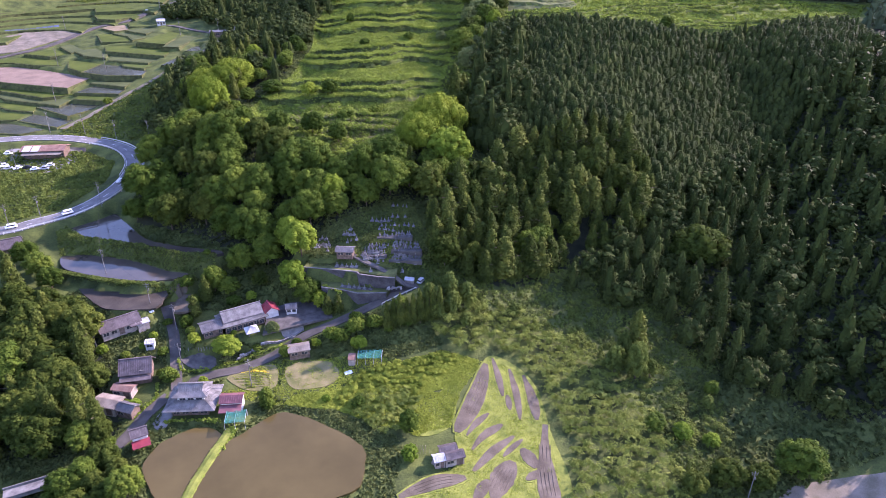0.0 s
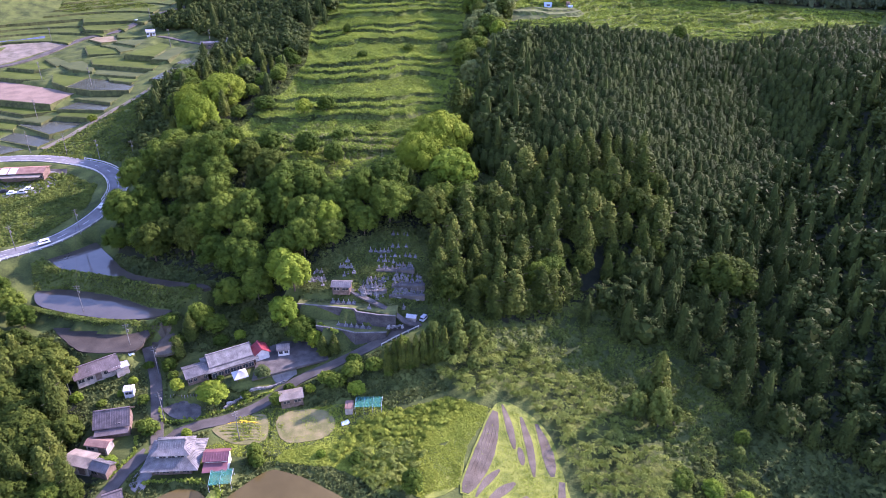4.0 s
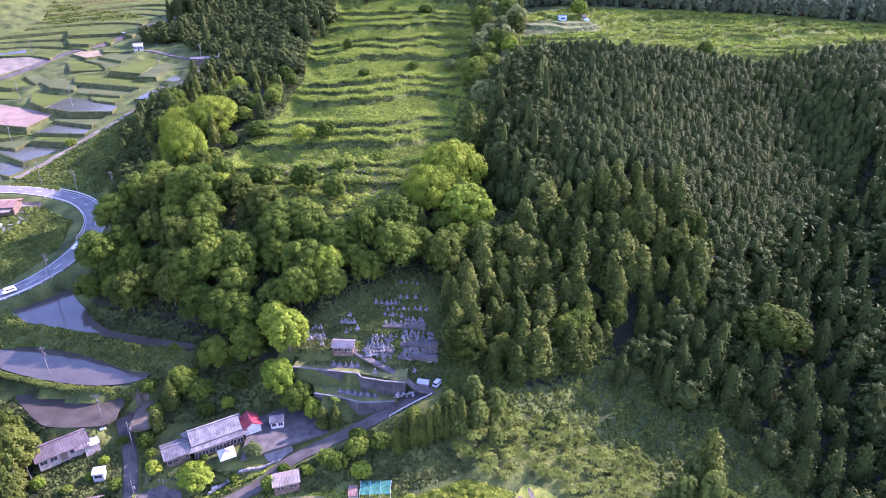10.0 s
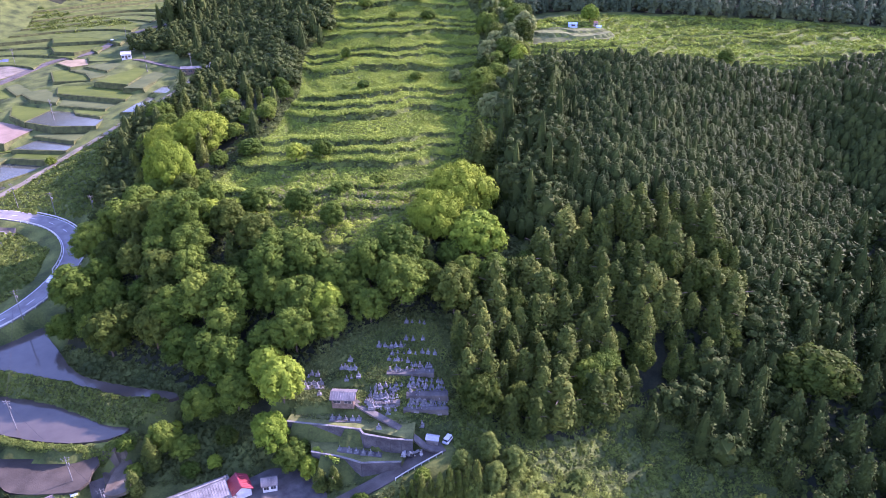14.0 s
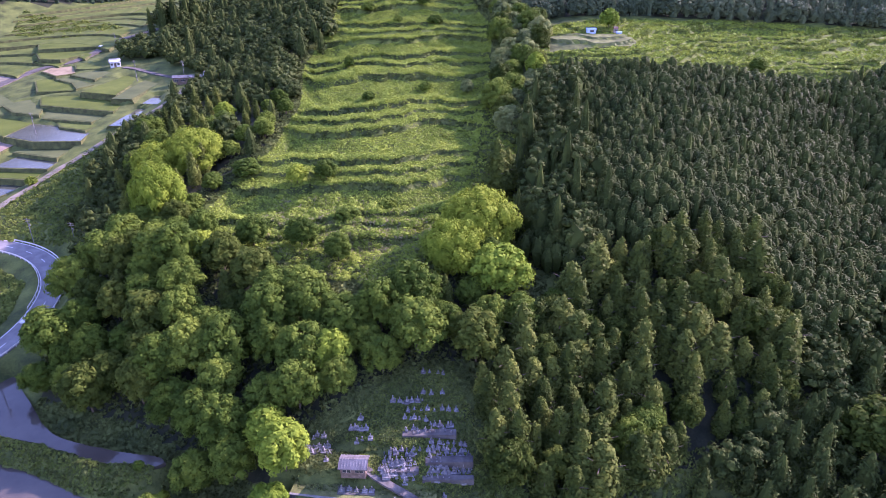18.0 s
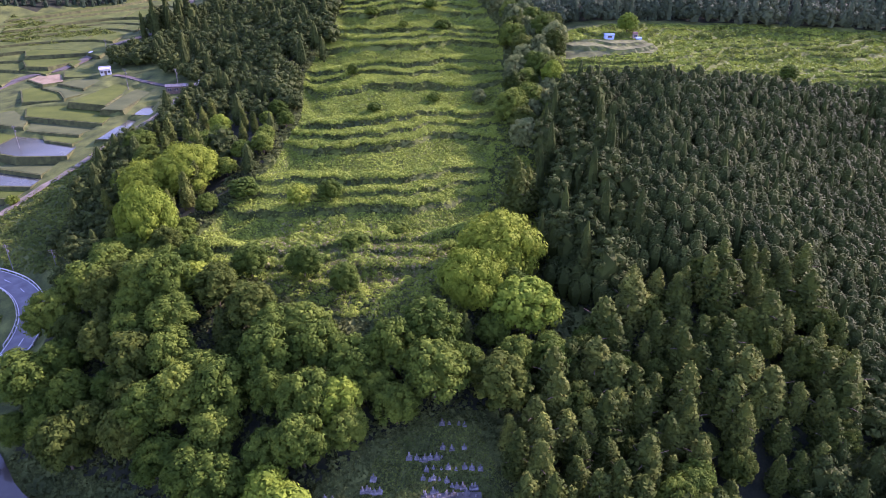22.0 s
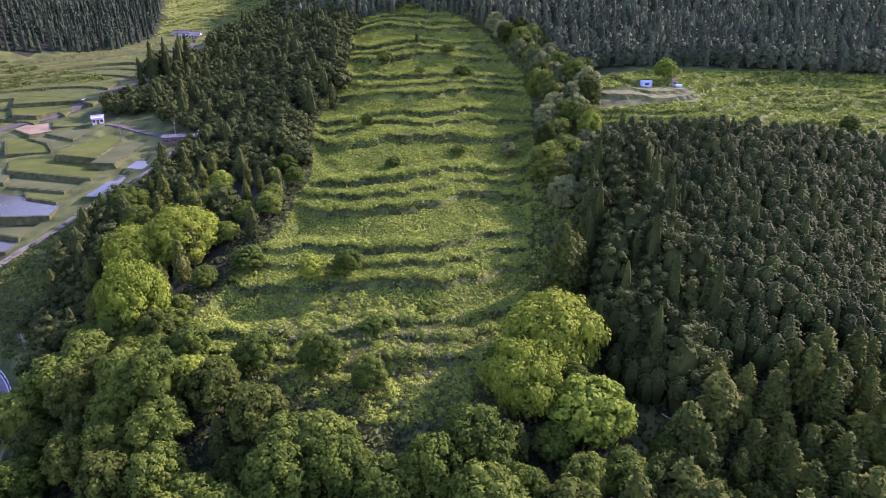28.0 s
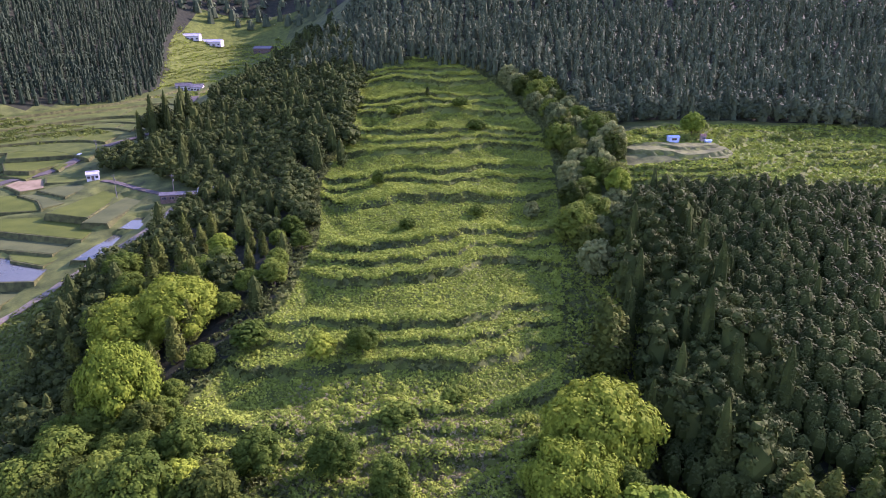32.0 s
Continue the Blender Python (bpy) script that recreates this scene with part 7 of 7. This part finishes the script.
def guard_rail(line, off, label):
    root = thing("guard_rail", *line[0][:2], line[0][2], 0, label, "guard rail")
    base = line[0]
    sides = []
    for i, p in enumerate(line):
        e = line[min(i + 1, len(line) - 1)] - line[max(i - 1, 0)]
        nrm = np.array([e[1], -e[0]]) / np.hypot(e[0], e[1])
        q = np.array([p[0] + nrm[0] * off, p[1] + nrm[1] * off, p[2]]) - base
        sides.append(q)
        part("post", box(q[0], q[1], q[2] - 0.3, 0.14, 0.14, 1.05), M_METAL, root)
    verts, faces = [], []
    for i, q in enumerate(sides):
        verts += [(q[0], q[1], q[2] + 0.42), (q[0], q[1], q[2] + 0.8), (q[0] + 0.07, q[1], q[2] + 0.8), (q[0] + 0.07, q[1], q[2] + 0.42)]
        if i:
            k = 4 * i
            faces += [(k - 4 + j, k - 4 + (j + 1) % 4, k + (j + 1) % 4, k + j) for j in range(4)]
    link_mesh("rail", verts, faces, M_PLASTER, root)


main = ROAD_LINES[0][0]
ys = [i for i, p in enumerate(main) if p[0] > -150]
guard_rail(main[ys[0]:ys[len(ys) // 2]], 3.5, "white steel guard rail on the outer edge of the road")
guard_rail(main[ys[len(ys) // 2]:ys[-1]], 3.5, "white steel guard rail round the bend")
guard_rail(main[ys[len(ys) // 2]:ys[-1]], -3.5, "white steel guard rail on the inside of the bend")
lane = ROAD_LINES[2][0]
guard_rail(lane[-9:-1], 1.9, "white steel guard rail beside the lane to the graves")


def car(x, y, z, turn, paint, label, tall=1.45, long=4.1, van=False):
    root = thing("car", x, y, z, turn, label, "car", "cars", 0.86)
    part("body", box(0, 0, 0.28, long, 1.65, 0.62, 0, 0.14), paint, root)
    bm = box(0.05 if not van else 0.2, 0, 0.85, long * (0.58 if not van else 0.8), 1.5, tall - 0.85, 0, 0.02)
    for v in bm.verts:
        if v.co.z > 1.0:
            v.co.x *= 0.8 if not van else 0.92
            v.co.y *= 0.88
    cabin = part("cabin", bm, paint, root)
    w = long * (0.5 if not van else 0.72)
    for s in (-1, 1):
        part("side_window", box(0.1, s * 0.705, 0.93, w * 0.88, 0.05, (tall - 0.85) * 0.62), M_GLASS, cabin)
    for s in (-1, 1):
        part("windscreen", box(0.1 + s * (w * 0.5 + 0.06), 0, 0.93, 0.08, 1.25, (tall - 0.85) * 0.62), M_GLASS, cabin)
    for sx in (-1, 1):
        for sy in (-1, 1):
            bm = tube([(sx * long * 0.31, sy * 0.72 - 0.1, 0.3), (sx * long * 0.31, sy * 0.72 + 0.1, 0.3)], 0.3, 1.0, 12)
            part("wheel", bm, M_RUBBER, root)
        part("headlight" if sx < 0 else "tail_light", box(sx * long * 0.49, 0.55, 0.55, 0.1, 0.3, 0.15), M_PLASTER if sx < 0 else M_RED_ROOF, root)


car(-145.5, 207.6, 12.65, 30, M_WHITE, "white minivan on the asphalt road", 1.75, 4.3, True)
car(-130.5, 216.5, 13.75, 42, M_WHITE, "white minivan driving on the bend", 1.75, 4.3, True)
car(-120.6, 238.5, 16.7, 78, M_SILVER, "silver car on the bend of the road", 1.45, 4.2)
car(-87.2, 171.9, ground_at(-87.2, 171.9), 130, M_WHITE, "white car parked beside the bungalow", 1.6, 3.6, True)
car(-6.9, 181.4, ground_at(-6.9, 181.4), 60, M_SILVER, "pale small van parked at the graveyard gate", 1.6, 3.0, True)
car(-193.3, 468, ground_at(-193.3, 468) + 0.45, 88, M_WHITE, "white car on the far farm road", 1.6, 3.8, True)
LOT = [(-176, 250), (-156, 249), (-149, 257), (-147, 268), (-151, 270.5), (-172, 271), (-178, 262)]
draped("car_park", LOT, M_LANE, 0.12, "pale worn car park beside the roadside shop", "car park", 2.5)
for k, (x, y, turn, paint, name) in enumerate(((-163, 252.5, 20, M_BLACK, "black"), (-159.5, 251.3, 25, M_WHITE, "white"), (-156, 252, 10, M_SILVER, "silver"), (-155.2, 254.8, 15, M_WHITE, "white"), (-166.5, 252.2, 30, M_WHITE, "white"), (-172.5, 253.5, 40, M_WHITE, "white"), (-170, 251.6, 30, M_SILVER, "silver"), (-176.5, 264, 10, M_WHITE, "white"))):
    car(x, y, ground_at(x, y) + 0.13, turn, paint, name + " car parked beside the roadside shop", 1.5 + 0.1 * (k % 3), 3.8)
shop = house("roadside_shop", -161, 264.5, 6, 16, 6.5, 3.2, 0.9, 0.6, M_TIMBER, M_RUST_ROOF, "low roadside shop with a faded red and grey roof", "shop", windows=7, cap=False)
for k in range(2):
    part("roof_sheet", box(-6.2 + k * 3.4, -2.1, 3.66, 2.9, 3.9, 0.1, 0, 0, 0.27), M_PALE_ROOF, shop, "pale grey roof sheets")
part("awning", box(0, -4.6, 2.3, 15, 2.2, 0.12, 0, 0, 0.15), M_TAN_ROOF, shop)

# footbridge over the stream
bridge = thing("bridge", -94.5, 116.6, -9.8, 26, "small concrete bridge with low parapets over a stream", "bridge")
part("deck", box(0, 0, -0.4, 16, 3.6, 0.5, 0, 0.03), M_CONCRETE, bridge)
for s in (-1, 1):
    part("parapet", box(0, s * 1.7, 0.1, 16, 0.22, 0.7, 0, 0.03), M_CONCRETE, bridge)
for s in (-1, 1):
    part("pier", box(s * 5, 0, -5, 0.8, 3, 4.6), M_CONCRETE, bridge)

# ---- far buildings ----
white = house("white_house", -171, 432, 20, 4.6, 3.4, 2.6, 0.8, 0.3, M_PLASTER, M_PALE_ROOF, "small white house with a pale blue roof among the paddies", "house", windows=3)
house("long_shed", -124.5, 400.5, 8, 14, 3.6, 2.6, 0.6, 0.3, M_TIMBER, M_TILE_DARK, "long low dark shed at the edge of the paddies", "shed", windows=5, cap=False)
house("slatted_shed", -113.5, 398.2, 8, 6, 4.2, 2.6, 1.2, 0.3, M_TIMBER, M_PALE_ROOF, "shed with a striped pale roof at the edge of the wood", "shed", windows=2, cap=False)
for k, (x, y, w, d, h, wall, roofing) in enumerate(((-198, 634, 10, 6, 3.4, M_PLASTER, M_TILE_DARK), (-189, 634, 8, 6, 3, M_PLASTER, M_TILE), (-240, 792, 16, 7, 4, M_PLASTER, M_PALE_ROOF), (-224, 800, 18, 7, 4, M_PLASTER, M_PALE_ROOF), (-176, 788, 16, 9, 4, M_TIMBER, M_TILE_DARK))):
    house("farm_building", x, y, 10 - 6 * k, w, d, h, 1.6, 0.5, wall, roofing, "distant pale farm building at the head of the valley", "farm building", windows=4, group="far farm buildings")
house("blue_shed", 52.5, 383, 4, 3.6, 2.2, 1.9, 0.35, 0.15, M_BLUE, M_BLUE, "pale blue sheet-metal shed on the plateau", "shed", windows=1, cap=False)
house("small_cabin", 62.8, 383, 0, 1.6, 1.6, 2.0, 0.5, 0.15, M_WOOD, M_RUST_ROOF, "tiny brown cabin on the plateau", "cabin", windows=1, cap=False)
house("blue_cover", 63.6, 380.2, 0, 2.0, 1.2, 0.8, 0.3, 0.1, M_BLUE, M_BLUE, "low heap under a bright blue cover", "cover", windows=0, cap=False)

house("valley_house", -141, 196.5, 30, 8, 5.5, 3.0, 1.8, 0.6, M_TIMBER, M_TILE_BROWN, "brown-roofed house below the main road", "house", windows=3)
draped("dirt_track", [(76, 110), (80, 117), (86, 121), (96, 123), (110, 124), (128, 124), (128, 114), (100, 108)], M_TRACK, 0.2, "pale dusty track at the foot of the slope", "track", 2.0)
draped("shop_yard", [(-179, 268), (-170, 269.5), (-154, 269.5), (-148.5, 266), (-147.5, 257), (-151, 250.5), (-160, 248.5), (-172, 250.5), (-178, 254)], M_PAVED, 0.15, "pale worn concrete yard of the roadside shop", "yard", 2.0)
draped("field_plateau", ALLOTMENT, M_BANK, 0.2, "pale mown allotment on the plateau", "field", 2.0)
PARKING = [(-74, 156.8), (-70, 153.8), (-64.8, 154.3), (-64.5, 157.5), (-69, 158.9)]
draped("parking_place", PARKING, M_GRAVEL, 0.2, "dark asphalt parking place edged with pale posts", "parking", 1.5)
posts = thing("post_row", -68.6, 159.3, None, 0, "row of short pale posts beside the parking place", "posts")
for k in range(11):
    part("post", box(-4 + k * 0.75, 0.25 * math.sin(k), -0.3, 0.16, 0.16, 1.2, 0, 0.02), M_CONCRETE, posts)
track = resample([(-166, 288), (-160, 300), (-153, 318), (-144, 335), (-136, 352), (-127, 372), (-124, 392)], 3.0)
track = np.column_stack([track[:, :2], height(track[:, 0], track[:, 1]) + 0.25])
strip("track_paddies", track, 1.3, M_TRACK, 0.15, "brown farm track beside the stepped paddies", "track")

strip("lane_sheds", ROAD_LINES[4][0], 1.3, M_LANE, 0.2, "pale farm lane that leads to the field sheds", "lane")

# paved and walled places in the village
draped("forecourt", [(-71.6, 143.5), (-70, 144.5), (-69.6, 135.5), (-71, 131.5), (-74.2, 133.5), (-73, 139)], M_PAVED, 0.22, "pale concrete forecourt beside the tiled house", "forecourt", 1.2)
draped("yard_ramp", [(-47.5, 166.2), (-43, 169.6), (-41.2, 168.3), (-44.5, 165.2)], M_PAVED, 0.3, "worn concrete ramp from the lane into the yard", "ramp", 1.0)
stone_wall = thing("stone_wall", -51, 161.2, None, 0, "low wall of rough pale stones beside the lane", "wall")
rng = random.Random(31)
for k in range(46):
    s = k / 45
    x, y = -58.5 + 14 * s, 157.6 + 8.6 * s + 0.5 * math.sin(s * 5)
    z = ground_at(x, y) - ground_at(-51, 161.2)
    for row in range(2):
        w = rng.uniform(0.4, 0.62)
        part("stone", box(x + 51 + rng.uniform(-0.08, 0.08) + row * 0.15, y - 161.2 + rng.uniform(-0.08, 0.08), z - 0.15 + row * 0.42, w, 0.45, 0.46, rng.uniform(-0.3, 0.9), 0.07), M_STONE_DARK if rng.random() < 0.4 else M_STONE, stone_wall)
for x, y, sx, sy, h, mat, label in ((-57.4, 158.8, 1.6, 0.8, 0.9, M_STONE_DARK, "dark garden rock by the house"), (-55.9, 159.7, 0.9, 0.7, 0.7, M_STONE, "pale garden rock by the house"), (-54.6, 160.8, 1.1, 0.8, 0.6, M_STONE, "pale garden rock by the house")):
    rock = part("rock", box(0, 0, -0.3, sx, sy, h + 0.3, 0.4, 0.25), mat, None)
    rock.location = (x, y, ground_at(x, y))
    tagged(rock, label, "rock", "garden rocks")

# bare cut slope and a row of solar panels beyond the paddies
draped("cut_slope", [(-262, 412), (-246, 434), (-226, 434), (-221, 426), (-231, 406), (-242, 391), (-258, 388)], M_TRACK, 0.3, "bare brown cut slope below the farm road", "slope", 3.0)
for k in range(9):
    root = thing("solar_panel", -262 + k * 2.9, 426 + k * 1.6, None, 20, "tilted blue-grey solar panel on steel legs", "solar panel", "solar panels")
    part("panel", box(0, 0, 0.9, 3.0, 2.4, 0.06, 0, 0, 0.45), M_PANEL, root)
    for s in (-1.2, 1.2):
        part("leg", box(s, 0.6, -0.3, 0.08, 0.08, 1.5), M_METAL, root)

# stakes and clutter near the plot sheds
rng = random.Random(17)
for k in range(9):
    x, y = -6.5 + 0.8 * (k % 5) + rng.uniform(-0.2, 0.2), 124.5 + 1.4 * (k // 5)
    stake = part("garden_stake", box(0, 0, -0.3, 0.08, 0.08, 1.7), M_WOOD, None)
    stake.location = (x, y, ground_at(x, y))
    tagged(stake, "thin grey wooden garden stake", "stake", "garden stakes")
for x, y, w, turn in ((3.2, 125.6, 1.4, 20), (-2.2, 121.6, 1.0, -30)):
    crate = thing("crate", x, y, None, turn, "weathered wooden crate beside the sheds", "crate")
    part("box", box(0, 0, -0.1, w, 0.8, 0.8, 0, 0.03), M_WOOD, crate)
    for s in (-1, 1):
        part("batten", box(s * w * 0.35, -0.42, -0.05, 0.1, 0.05, 0.75), M_WOOD, crate)
